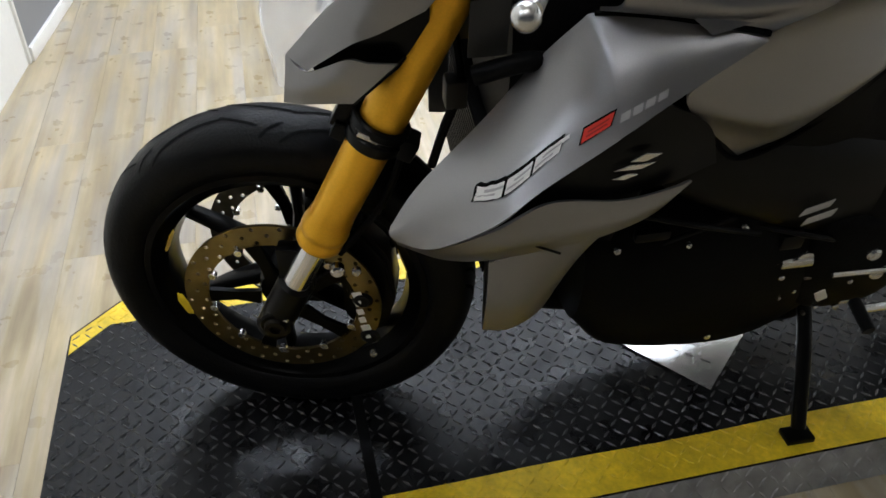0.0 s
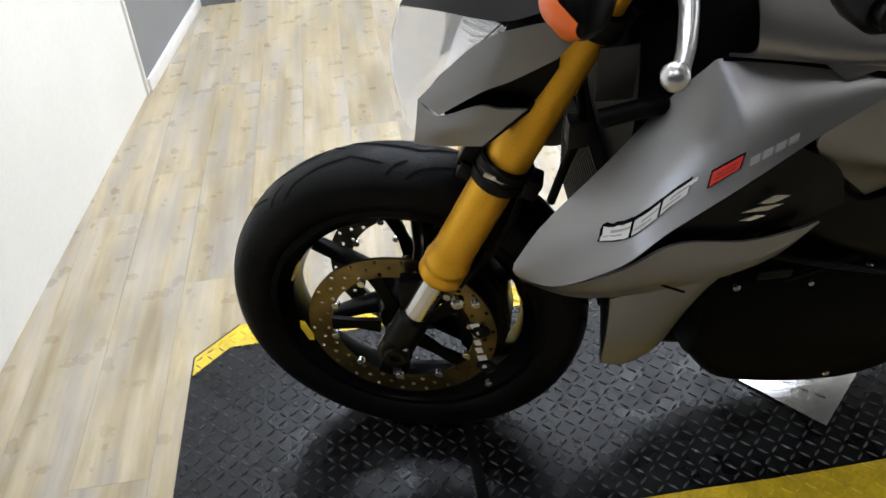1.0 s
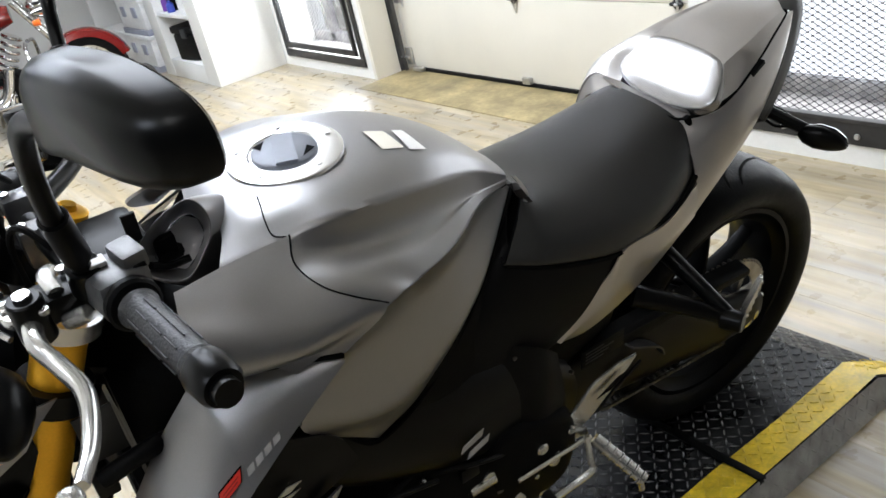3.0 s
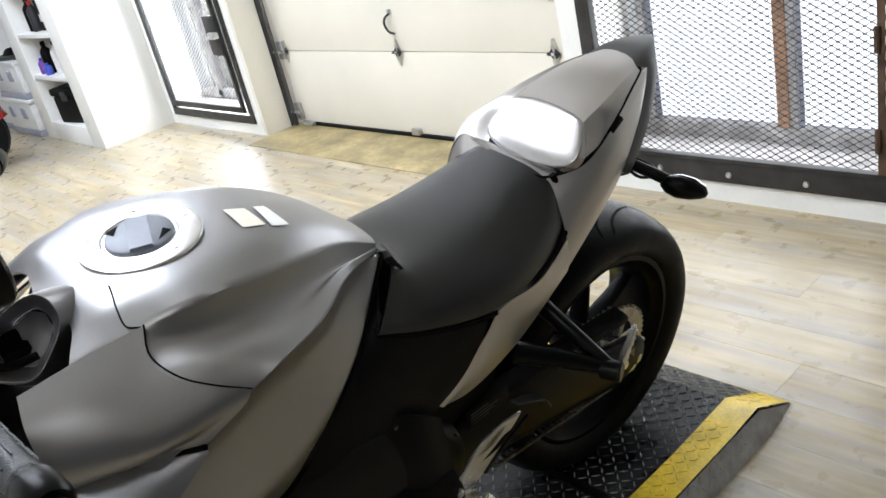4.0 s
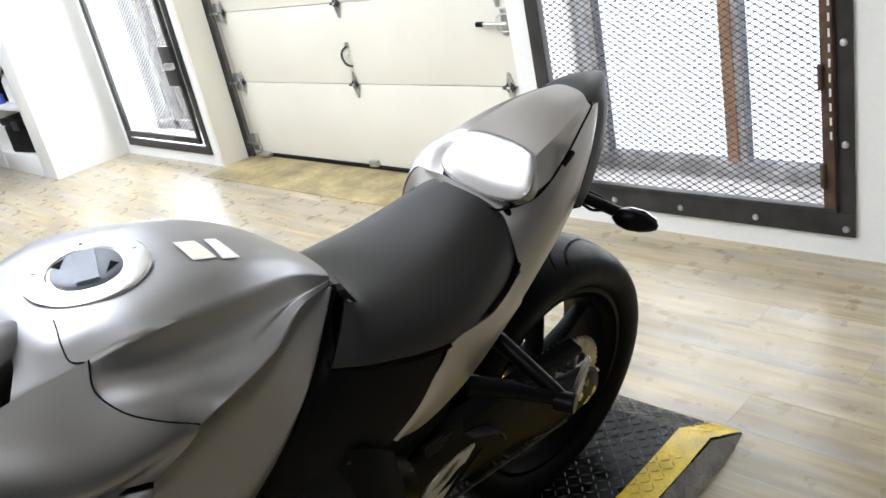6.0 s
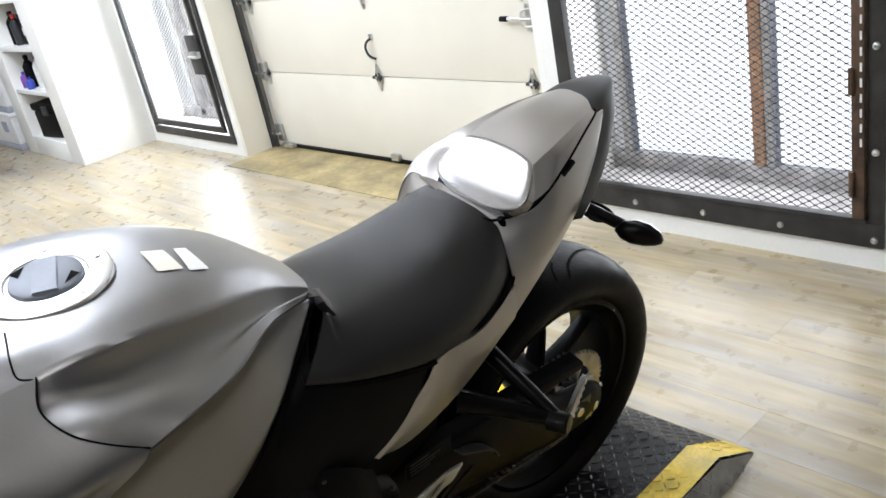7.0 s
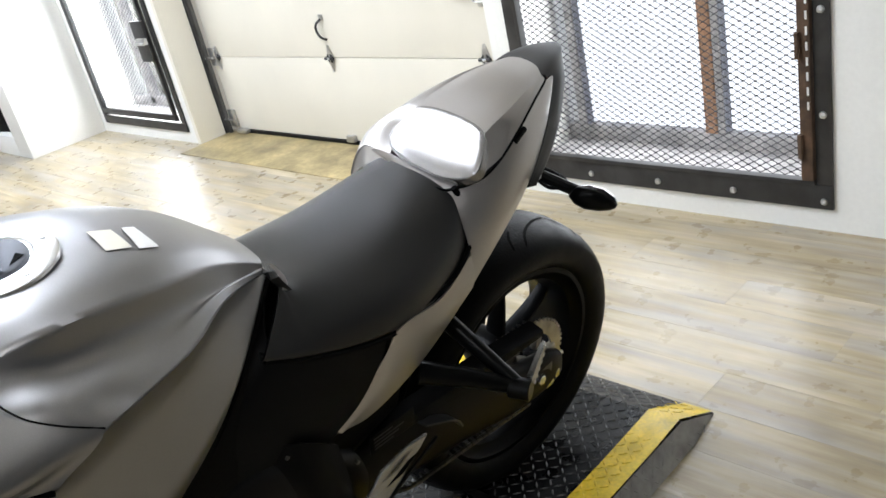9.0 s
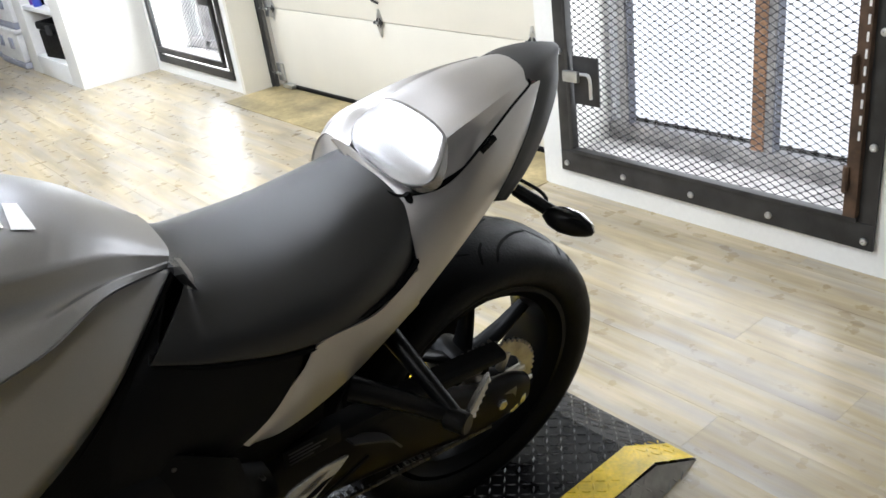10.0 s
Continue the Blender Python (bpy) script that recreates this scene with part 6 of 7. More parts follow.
    put("perch_bracket", tube([(0.150, 0.290, 1.070), (0.170, 0.284, 1.078), (0.196, 0.286, 1.074)], 0.0085, 10), ALU, perch)
    put("perch_bracket", rod((0.208, 0.284, 1.048), (0.222, 0.304, 1.058), 0.009, 8), ALU, perch)
    put("adjuster_barrel", rod((0.150, 0.240, 1.066), (0.105, 0.236, 1.072), 0.0055, 10), CHROME, perch)
    lv = []
    for x, y, z, w, h in ((0.190, 0.258, 1.062, 0.010, 0.007), (0.235, 0.252, 1.060, 0.009, 0.006), (0.262, 0.262, 1.046, 0.009, 0.006), (0.295, 0.270, 1.032, 0.0085, 0.006), (0.345, 0.256, 1.022, 0.008, 0.0055), (0.395, 0.235, 1.030, 0.007, 0.0055)):
        lv.append([(x, y - w, z - h), (x, y - w * 0.6, z + h), (x, y + w * 0.6, z + h), (x, y + w, z - h)])
    put("lever", loft(lv, 12, 24), ALU, perch, "polished aluminium lever")
    ball = turned([(-0.0115, 0.0), (-0.010, 0.006), (-0.006, 0.0103), (0.0, 0.0117), (0.006, 0.0103), (0.010, 0.006), (0.0115, 0.0)], 18, "X", (0.408, 0.226, 1.034))
    put("lever_ball", ball, ALU, perch)
    put("lever_adjuster", rod((0.176, 0.235, 1.062), (0.176, 0.262, 1.062), 0.013, 14), ALU, perch)
    for bx, by, bz in ((0.170, 0.300, 1.077), (0.196, 0.318, 1.077), (0.212, 0.27, 1.070)):
        put("clamp_screw", rod((bx, by, bz), (bx, by, bz + 0.006), 0.0055, 10), ALU, perch)
    put("clamp_cap", box(0.168, 0.306, 1.060, 0.200, 0.330, 1.080, 0.008), SWITCHGREY, perch)
    put("lever_pivot", rod((0.198, 0.258, 1.083), (0.198, 0.258, 1.090), 0.009, 10), CHROME, perch)
    put("cable", tube([(0.176, 0.245, 1.062), (0.135, 0.245, 1.050), (0.095, 0.262, 1.000), (0.05, 0.275, 0.93), (0.03, 0.28, 0.87)], 0.0045, 8), RUBBER, bike)
    put("cable", tube([(0.205, 0.31, 1.05), (0.15, 0.255, 1.02), (0.08, 0.25, 0.97), (0.05, 0.27, 0.88)], 0.0045, 8), RUBBER, bike)
    # mirror
    st = put("mirror", tube([(0.205, 0.316, 1.085), (0.226, 0.312, 1.130), (0.256, 0.304, 1.195), (0.275, 0.304, 1.250), (0.318, 0.308, 1.296), (0.385, 0.324, 1.318)], 0.0095, 12, 32), SATIN, bike, "black rear-view mirror")
    put("mirror_base", rod((0.200, 0.315, 1.068), (0.212, 0.316, 1.104), 0.017, 14), SATIN, st)
    put("mirror_sleeve", rod((0.220, 0.3135, 1.118), (0.250, 0.3055, 1.182), 0.0135, 14), SATIN, st)
    outline = [(0.322, 1.284), (0.328, 1.330), (0.350, 1.353), (0.395, 1.364), (0.445, 1.369), (0.492, 1.364), (0.514, 1.352), (0.519, 1.328), (0.505, 1.311), (0.472, 1.302), (0.43, 1.296), (0.375, 1.288), (0.340, 1.280)]
    cx, cz = 0.44, 1.328
    rows = []
    for f, d in ((1.0, 0.012), (1.0, 0.0), (0.96, -0.010), (0.80, -0.022), (0.5, -0.030), (0.12, -0.033)):
        rows.append([(cx + (x - cx) * f, 0.352 + 0.22 * (cx + (x - cx) * f - 0.44) + d, cz + (z - cz) * f) for x, z in outline])
    put("housing", loft(rows, 40, 18), SATIN, st, "black mirror housing")
    rows = [[(cx + (x - cx) * f, 0.3665 + 0.22 * (cx + (x - cx) * f - 0.44), cz + (z - cz) * f) for x, z in outline] for f in (0.97, 0.5, 0.05)]
    put("mirror_glass", loft(rows, 40, 6), CHROME, st, "mirror glass")
for bx in (-0.045, 0.035):
    bc = part("bar_clamp", box(bx - 0.014, 0.280, 1.012, bx + 0.014, 0.322, 1.062, 0.008), SWITCHGREY, bike, "worn silver-grey handlebar clamp")
    for by in (0.288, 0.314):
        part("clamp_screw", rod((bx, by, 1.060), (bx, by, 1.066), 0.0055, 10), ALU, bc)
part("reservoir", rod(FLIP @ Vector((0.165, 0.262, 1.088)), FLIP @ Vector((0.165, 0.258, 1.128)), 0.021, 18), SATIN, bike, "brake fluid cup")
part("ignition_ring", rod((0, 0.262, 0.985), (0, 0.285, 1.03), 0.024, 16), SATIN, bike)
part("wiring_hose", tube([(0.10, 0.31, 1.05), (0.075, 0.285, 1.085), (0.045, 0.27, 1.05), (0.03, 0.27, 0.96)], 0.004, 8), RUBBER, bike)
part("wiring_hose", tube([(-0.06, 0.30, 1.07), (-0.03, 0.275, 1.11), (0.0, 0.27, 1.05), (0.01, 0.275, 0.95)], 0.004, 8), RUBBER, bike)

# ---- engine, drive and running gear ----
case = part("crankcase", loft([[(0.15, 0.42, 0.50), (0.16, 0.42, 0.30), (-0.16, 0.42, 0.30), (-0.15, 0.42, 0.50)], [(0.175, 0.52, 0.54), (0.18, 0.50, 0.23), (-0.18, 0.50, 0.23), (-0.175, 0.52, 0.54)],
                               [(0.17, 0.72, 0.52), (0.175, 0.72, 0.20), (-0.175, 0.72, 0.20), (-0.17, 0.72, 0.52)], [(0.14, 0.90, 0.46), (0.14, 0.90, 0.30), (-0.14, 0.90, 0.30), (-0.14, 0.90, 0.46)]], 28, 18), ENGINE, bike, "black engine crankcase", 50)
part("cylinder_block", loft([[(0.17, 0.34, 0.60), (0.17, 0.46, 0.50), (-0.17, 0.46, 0.50), (-0.17, 0.34, 0.60)], [(0.165, 0.32, 0.70), (0.165, 0.50, 0.62), (-0.165, 0.50, 0.62), (-0.165, 0.32, 0.70)],
                             [(0.16, 0.34, 0.78), (0.16, 0.52, 0.70), (-0.16, 0.52, 0.70), (-0.16, 0.34, 0.78)]], 20, 10), ENGINE, case)
part("oil_pan", loft([[(0.12, 0.50, 0.24), (0.12, 0.82, 0.24), (-0.12, 0.82, 0.24), (-0.12, 0.50, 0.24)], [(0.12, 0.53, 0.19), (0.12, 0.80, 0.18), (-0.12, 0.80, 0.18), (-0.12, 0.53, 0.19)],
                      [(0.09, 0.57, 0.155), (0.09, 0.77, 0.15), (-0.09, 0.77, 0.15), (-0.09, 0.57, 0.155)]], 24, 10), ENGINE, case)


def cover(name, y, z, r, x, d, parent, bolts=7):
    o = part(name, turned([(x - 0.03, r), (x, r), (x + d * 0.5, r * 0.93), (x + d, r * 0.78), (x + d * 0.9, r * 0.5), (x + d * 1.05, r * 0.32), (x + d * 1.05, 0.0)], 36, "X", (0, y, z)), COVERBLACK, parent, "black engine cover")
    for k in range(bolts):
        a = 2 * math.pi * k / bolts + 0.3
        bolt((x + 0.001, y + r * 0.97 * math.cos(a), z + r * 0.97 * math.sin(a)), 0.0055, o, mat=DARKSTEEL if k % 2 else ALU, high=0.004)
    return o


cover("generator_cover", 0.565, 0.385, 0.092, 0.178, 0.028, case)
cover("starter_gear_cover", 0.700, 0.315, 0.060, 0.176, 0.020, case, 5)
spc = loft([[(0.15, 0.76, 0.50), (0.15, 0.94, 0.46), (0.15, 0.93, 0.30), (0.15, 0.77, 0.30)], [(0.20, 0.77, 0.49), (0.20, 0.93, 0.45), (0.20, 0.92, 0.31), (0.20, 0.78, 0.31)], [(0.212, 0.79, 0.46), (0.212, 0.90, 0.43), (0.212, 0.89, 0.34), (0.212, 0.80, 0.34)]], 24, 8)
part("sprocket_cover", spc, ENGINE, case, "black sprocket cover")
for y, z, r, x in ((0.649, 0.446, 0.010, 0.196), (0.503, 0.407, 0.009, 0.196), (0.621, 0.423, 0.006, 0.203), (0.568, 0.387, 0.006, 0.206), (0.567, 0.282, 0.006, 0.178), (0.702, 0.388, 0.007, 0.19), (0.746, 0.366, 0.008, 0.19),
                   (0.819, 0.239, 0.008, 0.15), (0.865, 0.237, 0.008, 0.15), (0.859, 0.429, 0.012, 0.21), (0.886, 0.377, 0.012, 0.208), (0.734, 0.285, 0.007, 0.176), (0.774, 0.282, 0.009, 0.17)):
    bolt((x, y, z), r, case, mat=ALU, high=0.008)
# small screw heads, pipe ends and brackets over the engine's side
fit_rng = random.Random(11)
for k in range(26):
    y, z = fit_rng.uniform(0.46, 0.92), fit_rng.uniform(0.24, 0.52)
    x = 0.187 + 0.012 * math.sin((y - 0.42) * 5.5)
    bolt((x, y, z), fit_rng.choice((0.0035, 0.0045, 0.006)), case, mat=fit_rng.choice((ALU, ALU, DARKSTEEL)), high=fit_rng.choice((0.004, 0.008, 0.014)))
for y0, z0, y1, z1, x in ((0.47, 0.56, 0.66, 0.50, 0.225), (0.50, 0.47, 0.62, 0.53, 0.215), (0.66, 0.50, 0.84, 0.44, 0.218), (0.60, 0.24, 0.80, 0.20, 0.165), (0.44, 0.50, 0.50, 0.33, 0.190)):
    part("hose", tube([(x - 0.03, y0, z0), (x - 0.008, y0 * 0.6 + y1 * 0.4, z0 * 0.5 + z1 * 0.5 + 0.02), (x - 0.02, y1, z1)], 0.0042, 8), RUBBER, bike)
for y, z, w, h in ((0.50, 0.52, 0.05, 0.018), (0.72, 0.47, 0.035, 0.03), (0.60, 0.295, 0.06, 0.016)):
    part("mount_bracket", box(0.192, y - w / 2, z - h / 2, 0.206, y + w / 2, z + h / 2, 0.004), SATIN, case)
# linkage, clips and screw heads where the gear shaft leaves the cover
for k in range(18):
    y, z = fit_rng.uniform(0.68, 0.86), fit_rng.uniform(0.30, 0.44)
    if k % 3 == 0:
        part("small_clip", box(0.198, y, z, 0.210, y + fit_rng.uniform(0.008, 0.02), z + fit_rng.uniform(0.005, 0.012), 0.002), ALU if k % 2 else DARKSTEEL, case)
    else:
        bolt((0.203, y, z), fit_rng.choice((0.004, 0.005, 0.0065)), case, mat=ALU, high=fit_rng.choice((0.006, 0.012)))
part("shaft_collar", turned([(0.19, 0.016), (0.206, 0.016), (0.208, 0.012), (0.208, 0.0)], 18, "X", (0, 0.755, 0.425)), ALU, case)
part("water_hose", tube([(0.17, 0.45, 0.36), (0.185, 0.52, 0.31), (0.19, 0.62, 0.27), (0.16, 0.70, 0.25)], 0.013, 10), RUBBER, bike)
part("link_bracket", rod((0.205, 0.715, 0.425), (0.205, 0.765, 0.424), 0.009, 10), ALU, case)
part("clip", box(0.200, 0.80, 0.325, 0.214, 0.818, 0.352, 0.003), CREAMSTICKER, case, m=Matrix.Translation((0, 0.809, 0.338)) @ Matrix.Rotation(0.5, 4, "X") @ Matrix.Translation((0, -0.809, -0.338)))
for k in range(4):
    x = -0.12 + 0.08 * k
    part("exhaust_header", tube([(x, 0.36, 0.62), (x, 0.335, 0.52), (x * 0.9, 0.335, 0.36), (x * 0.6, 0.40, 0.24), (x * 0.4, 0.55, 0.17)], 0.019, 12), BROWNMETAL, bike, "heat-stained exhaust header")
part("exhaust_box", loft([[(0.10, 0.78, 0.24), (0.10, 0.78, 0.15), (-0.12, 0.78, 0.15), (-0.12, 0.78, 0.24)], [(0.12, 0.85, 0.25), (0.11, 0.85, 0.14), (-0.13, 0.85, 0.14), (-0.13, 0.85, 0.25)], [(0.09, 0.98, 0.25), (0.08, 0.98, 0.16), (-0.14, 0.98, 0.16), (-0.14, 0.98, 0.25)]], 20, 10), SATIN, bike)
part("heat_shield", patch([[(0.16, 0.80, 0.665), (0.185, 0.875, 0.630), (0.175, 0.925, 0.58)], [(0.185, 0.80, 0.58), (0.20, 0.87, 0.56), (0.185, 0.93, 0.51)], [(0.185, 0.81, 0.50), (0.20, 0.87, 0.46), (0.18, 0.94, 0.44)]], 14, 12, 0.005), PLASTIC, bike, "matt black frame cover", 60)

# swingarm, chain and sprockets
for sgn in (1, -1):
    x = sgn * 0.112
    arm = loft([[(x - 0.022, 0.93, 0.47), (x + 0.022, 0.93, 0.47), (x + 0.022, 0.93, 0.37), (x - 0.022, 0.93, 0.37)], [(x - 0.02, 1.08, 0.47), (x + 0.02, 1.08, 0.47), (x + 0.02, 1.08, 0.34), (x - 0.02, 1.08, 0.34)],
                [(x - 0.02, 1.26, 0.435), (x + 0.02, 1.26, 0.435), (x + 0.02, 1.26, 0.305), (x - 0.02, 1.26, 0.305)], [(x - 0.018, 1.40, 0.365), (x + 0.018, 1.40, 0.365), (x + 0.018, 1.40, 0.268), (x - 0.018, 1.40, 0.268)],
                [(x - 0.016, 1.505, 0.340), (x + 0.016, 1.505, 0.340), (x + 0.016, 1.505, 0.262), (x - 0.016, 1.505, 0.262)], [(x - 0.012, 1.545, 0.322), (x + 0.012, 1.545, 0.322), (x + 0.012, 1.545, 0.272), (x - 0.012, 1.545, 0.272)]], 24, 24)
    so = part("swingarm", arm, BROWNMETAL, bike, "dark bronze-black swingarm beam", 50)
    part("axle_block", box(x + sgn * 0.014, 1.445, 0.293, x + sgn * 0.020, 1.505, 0.332, 0.003), DARKSTEEL, so)
    part("axle_nut", rod((x + sgn * 0.018, 1.462, 0.3125), (x + sgn * 0.030, 1.462, 0.3125), 0.012, 6), ALU, so)
    for ya, yb, za, zb in ((1.492, 1.514, 0.262, 0.280), (1.519, 1.533, 0.272, 0.294)):
        part("adjuster_plate", box(x + sgn * 0.0145, ya, za, x + sgn * 0.0185, yb, zb, 0.002), ALU, so, "bright chain adjuster plate")
    part("adjuster_bolt", rod((x, 1.53, 0.312), (x, 1.56, 0.311), 0.006, 8), ALU, so)
SPX = 0.090
spr = part("rear_sprocket", turned([(SPX - 0.003, 0.064), (SPX - 0.003, 0.094), (SPX + 0.003, 0.094), (SPX + 0.003, 0.064)], 60, "X", (0, 1.485, 0.322), closed=True), WORNSTEEL, bike, "worn steel rear sprocket")
for k in range(5):
    a = 2 * math.pi * k / 5
    part("sprocket_arm", rod((SPX, 1.485 + 0.03 * math.cos(a), 0.322 + 0.03 * math.sin(a)), (SPX, 1.485 + 0.072 * math.cos(a), 0.322 + 0.072 * math.sin(a)), 0.010, 8), WORNSTEEL, spr)
teeth = bmesh.new()
for k in range(44):
    a = 2 * math.pi * k / 44
    c, s_ = math.cos(a), math.sin(a)
    box(SPX - 0.0028, 1.485 + 0.0965 * c - 0.003, 0.322 + 0.0965 * s_ - 0.003, SPX + 0.0028, 1.485 + 0.0965 * c + 0.003, 0.322 + 0.0965 * s_ + 0.003, bm=teeth)
part("sprocket_tooth", teeth, WORNSTEEL, spr, kind="stuff")
links = bmesh.new()


def chain_run(a, b, n):
    a, b = Vector(a), Vector(b)
    for i in range(n):
        p = a + (b - a) * ((i + 0.5) / n)
        d = (b - a) / n
        merge(links, rod(p - d * 0.46 + Vector((0.006, 0, 0)), p + d * 0.46 + Vector((0.006, 0, 0)), 0.0052, 6))
        merge(links, rod(p - Vector((0.008, 0, 0)), p + Vector((0.009, 0, 0)), 0.0040, 6))


chain_run((SPX, 0.90, 0.445), (SPX, 1.475, 0.434), 36)
chain_run((SPX, 0.90, 0.365), (SPX, 1.12, 0.245), 15)
chain_run((SPX, 1.12, 0.245), (SPX, 1.475, 0.208), 23)
part("chain", links, DARKSTEEL, bike, "greasy drive chain", kind="stuff")
part("chain_guard", patch([[(0.105, 1.02, 0.492), (0.105, 1.25, 0.478), (0.105, 1.46, 0.455)], [(0.140, 1.02, 0.488), (0.140, 1.25, 0.474), (0.138, 1.46, 0.450)], [(0.143, 1.02, 0.462), (0.143, 1.25, 0.450), (0.140, 1.46, 0.435)]], 16, 8, 0.003), PLASTIC, bike)
part("mud_flap", patch([[(0.10, 1.10, 0.47), (0.16, 1.12, 0.46)], [(0.10, 1.17, 0.43), (0.16, 1.19, 0.42)], [(0.10, 1.21, 0.38), (0.15, 1.22, 0.375)]], 8, 10, 0.004), GREYPLASTIC, bike)
part("hugger", patch([[(-0.09, 1.20, 0.60), (0, 1.185, 0.62), (0.09, 1.20, 0.60)], [(-0.10, 1.13, 0.50), (0, 1.115, 0.51), (0.10, 1.13, 0.50)], [(-0.09, 1.10, 0.40), (0, 1.09, 0.40), (0.09, 1.10, 0.40)]], 16, 12, 0.004), PLASTIC, bike)
lbl = part("data_plate", box(0.150, 1.00, 0.475, 0.153, 1.10, 0.515, 0.001), PLASTIC, bike)
for k in range(4):
    part("plate_line", box(0.1535, 1.008, 0.483 + k * 0.0075, 0.1542, 1.05 + 0.012 * (k % 3), 0.4865 + k * 0.0075), GREYPLASTIC, lbl)
part("shock_absorber", rod((0.0, 1.00, 0.66), (0.0, 0.98, 0.42), 0.030, 16), ENGINE, bike)
coil = []
for i in range(60):
    f = i / 59
    coil.append((0.036 * math.cos(f * 2 * math.pi * 6), 1.0 - 0.02 * f + 0.036 * math.sin(f * 2 * math.pi * 6), 0.65 - 0.22 * f))
part("shock_spring", tube(coil, 0.006, 6, 120), BLACKSTEEL, bike)
part("battery_cable", tube([(0.14, 0.90, 0.622), (0.15, 0.905, 0.60), (0.15, 0.89, 0.57)], 0.006, 8), RUBBER, bike)
for y, z in ((0.953, 0.520), (0.835, 0.628), (0.862, 0.632)):
    bolt((0.178, y, z), 0.0035, bike, mat=DARKSTEEL, high=0.004)

# pillion foot-rest brackets
for sgn in (1, -1):
    br = tube([(sgn * 0.14, 1.13, 0.565), (sgn * 0.20, 1.19, 0.548), (sgn * 0.262, 1.243, 0.530)], 0.021, 12, r1=0.013)
    merge(br, tube([(sgn * 0.11, 1.225, 0.605), (sgn * 0.19, 1.235, 0.568), (sgn * 0.262, 1.245, 0.533)], 0.017, 12, r1=0.012))
    merge(br, rod((sgn * 0.25, 1.235, 0.528), (sgn * 0.285, 1.250, 0.530), 0.019, 16))
    bo = part("footrest_bracket", br, SATIN, bike, "black tubular pillion foot-rest bracket")
    bolt((sgn * 0.272, 1.240, 0.536), 0.009, bo, (sgn, 0, 0.4))
    peg = slab([(sgn * 0.268, y, z) for y, z in ((1.252, 0.524), (1.262, 0.520), (1.276, 0.548), (1.290, 0.580), (1.297, 0.606), (1.288, 0.598), (1.270, 0.570), (1.256, 0.546))], 0.011 * sgn, 0.002)
    po = part("pillion_peg", peg, ALU, bo, "folded serrated aluminium foot-rest")
    for k in range(6):
        f = k / 5
        part("peg_tooth", box(-0.006, -0.0015, -0.003, 0.006, 0.0035, 0.003, 0.001, m=Matrix.Translation((sgn * 0.2735, 1.267 + 0.026 * f, 0.532 + 0.060 * f))), ALU, po)

# rider's foot-rest, heel plate and gear lever
hp = slab([(0.198, y, z) for y, z in ((0.915, 0.432), (0.945, 0.448), (0.985, 0.484), (1.040, 0.497), (1.088, 0.492), (1.070, 0.474), (1.030, 0.444), (0.985, 0.408), (0.955, 0.395), (0.925, 0.412))], 0.006, 0.0015)
heel = part("heel_plate", hp, ALU, bike, "cast aluminium heel plate")
part("plate_slot", slab([(0.2048, y, z) for y, z in ((0.985, 0.452), (1.035, 0.476), (1.055, 0.477), (1.02, 0.455))], 0.0008), GROOVE, heel)
part("plate_arm", slab([(0.202, y, z) for y, z in ((0.882, 0.376), (0.895, 0.400), (0.935, 0.405), (0.97, 0.392), (0.975, 0.372), (0.93, 0.384), (0.90, 0.374))], 0.008, 0.002), ALU, heel)
for y, z in ((0.925, 0.425), (0.893, 0.387)):
    bolt((0.208, y, z), 0.008, heel)
peg = rod((0.215, 0.975, 0.372), (0.305, 1.010, 0.318), 0.0135, 14, r1=0.0125)
po = part("rider_peg", peg, ALU, heel, "ribbed aluminium foot-rest")
for k in range(6):
    p = Vector((0.235, 0.983, 0.360)).lerp(Vector((0.298, 1.007, 0.322)), k / 5)
    d = Vector((0.09, 0.035, -0.054)).normalized()
    part("peg_rib", rod(p - d * 0.003, p + d * 0.003, 0.0150, 12), ALU, po)
part("peg_feeler", rod((0.298, 1.008, 0.312), (0.300, 1.010, 0.288), 0.006, 8), ALU, po)
lv = tube([(0.215, 0.955, 0.392), (0.235, 0.948, 0.352), (0.245, 0.942, 0.338), (0.255, 0.885, 0.352), (0.262, 0.838, 0.362)], 0.0065, 8, 24)
go = part("gear_lever", lv, ALU, bike, "bent aluminium gear lever")
part("lever_tip", rod((0.245, 0.838, 0.362), (0.300, 0.836, 0.358), 0.010, 12), RUBBER, go)
part("link_rod", rod((0.215, 0.965, 0.385), (0.220, 0.800, 0.400), 0.0045, 8), ALU, go)
part("brake_line", tube([(0.19, 1.00, 0.40), (0.17, 1.06, 0.395), (0.15, 1.15, 0.40)], 0.004, 6), RUBBER, bike)

# side stand, its foot on the platform
down = BIKE_M.inverted() @ Vector((0.362, 0.800, 0.0665))
leg = tube([(0.15, 0.835, 0.27), (0.22, 0.83, 0.19), tuple(down + Vector((-0.008, 0.0, 0.012)))], 0.0125, 12)
sd = part("side_stand", leg, SATIN, bike, "black side stand")
ft = box(-0.016, -0.028, -0.003, 0.018, 0.022, 0.008, 0.003)
part("stand_foot", ft, SATIN, sd, m=Matrix.Translation(down) @ Matrix.Rotation(radians(-13.14), 4, "Y"))
part("stand_bracket", box(0.11, 0.80, 0.25, 0.17, 0.87, 0.32, 0.006), SATIN, sd)

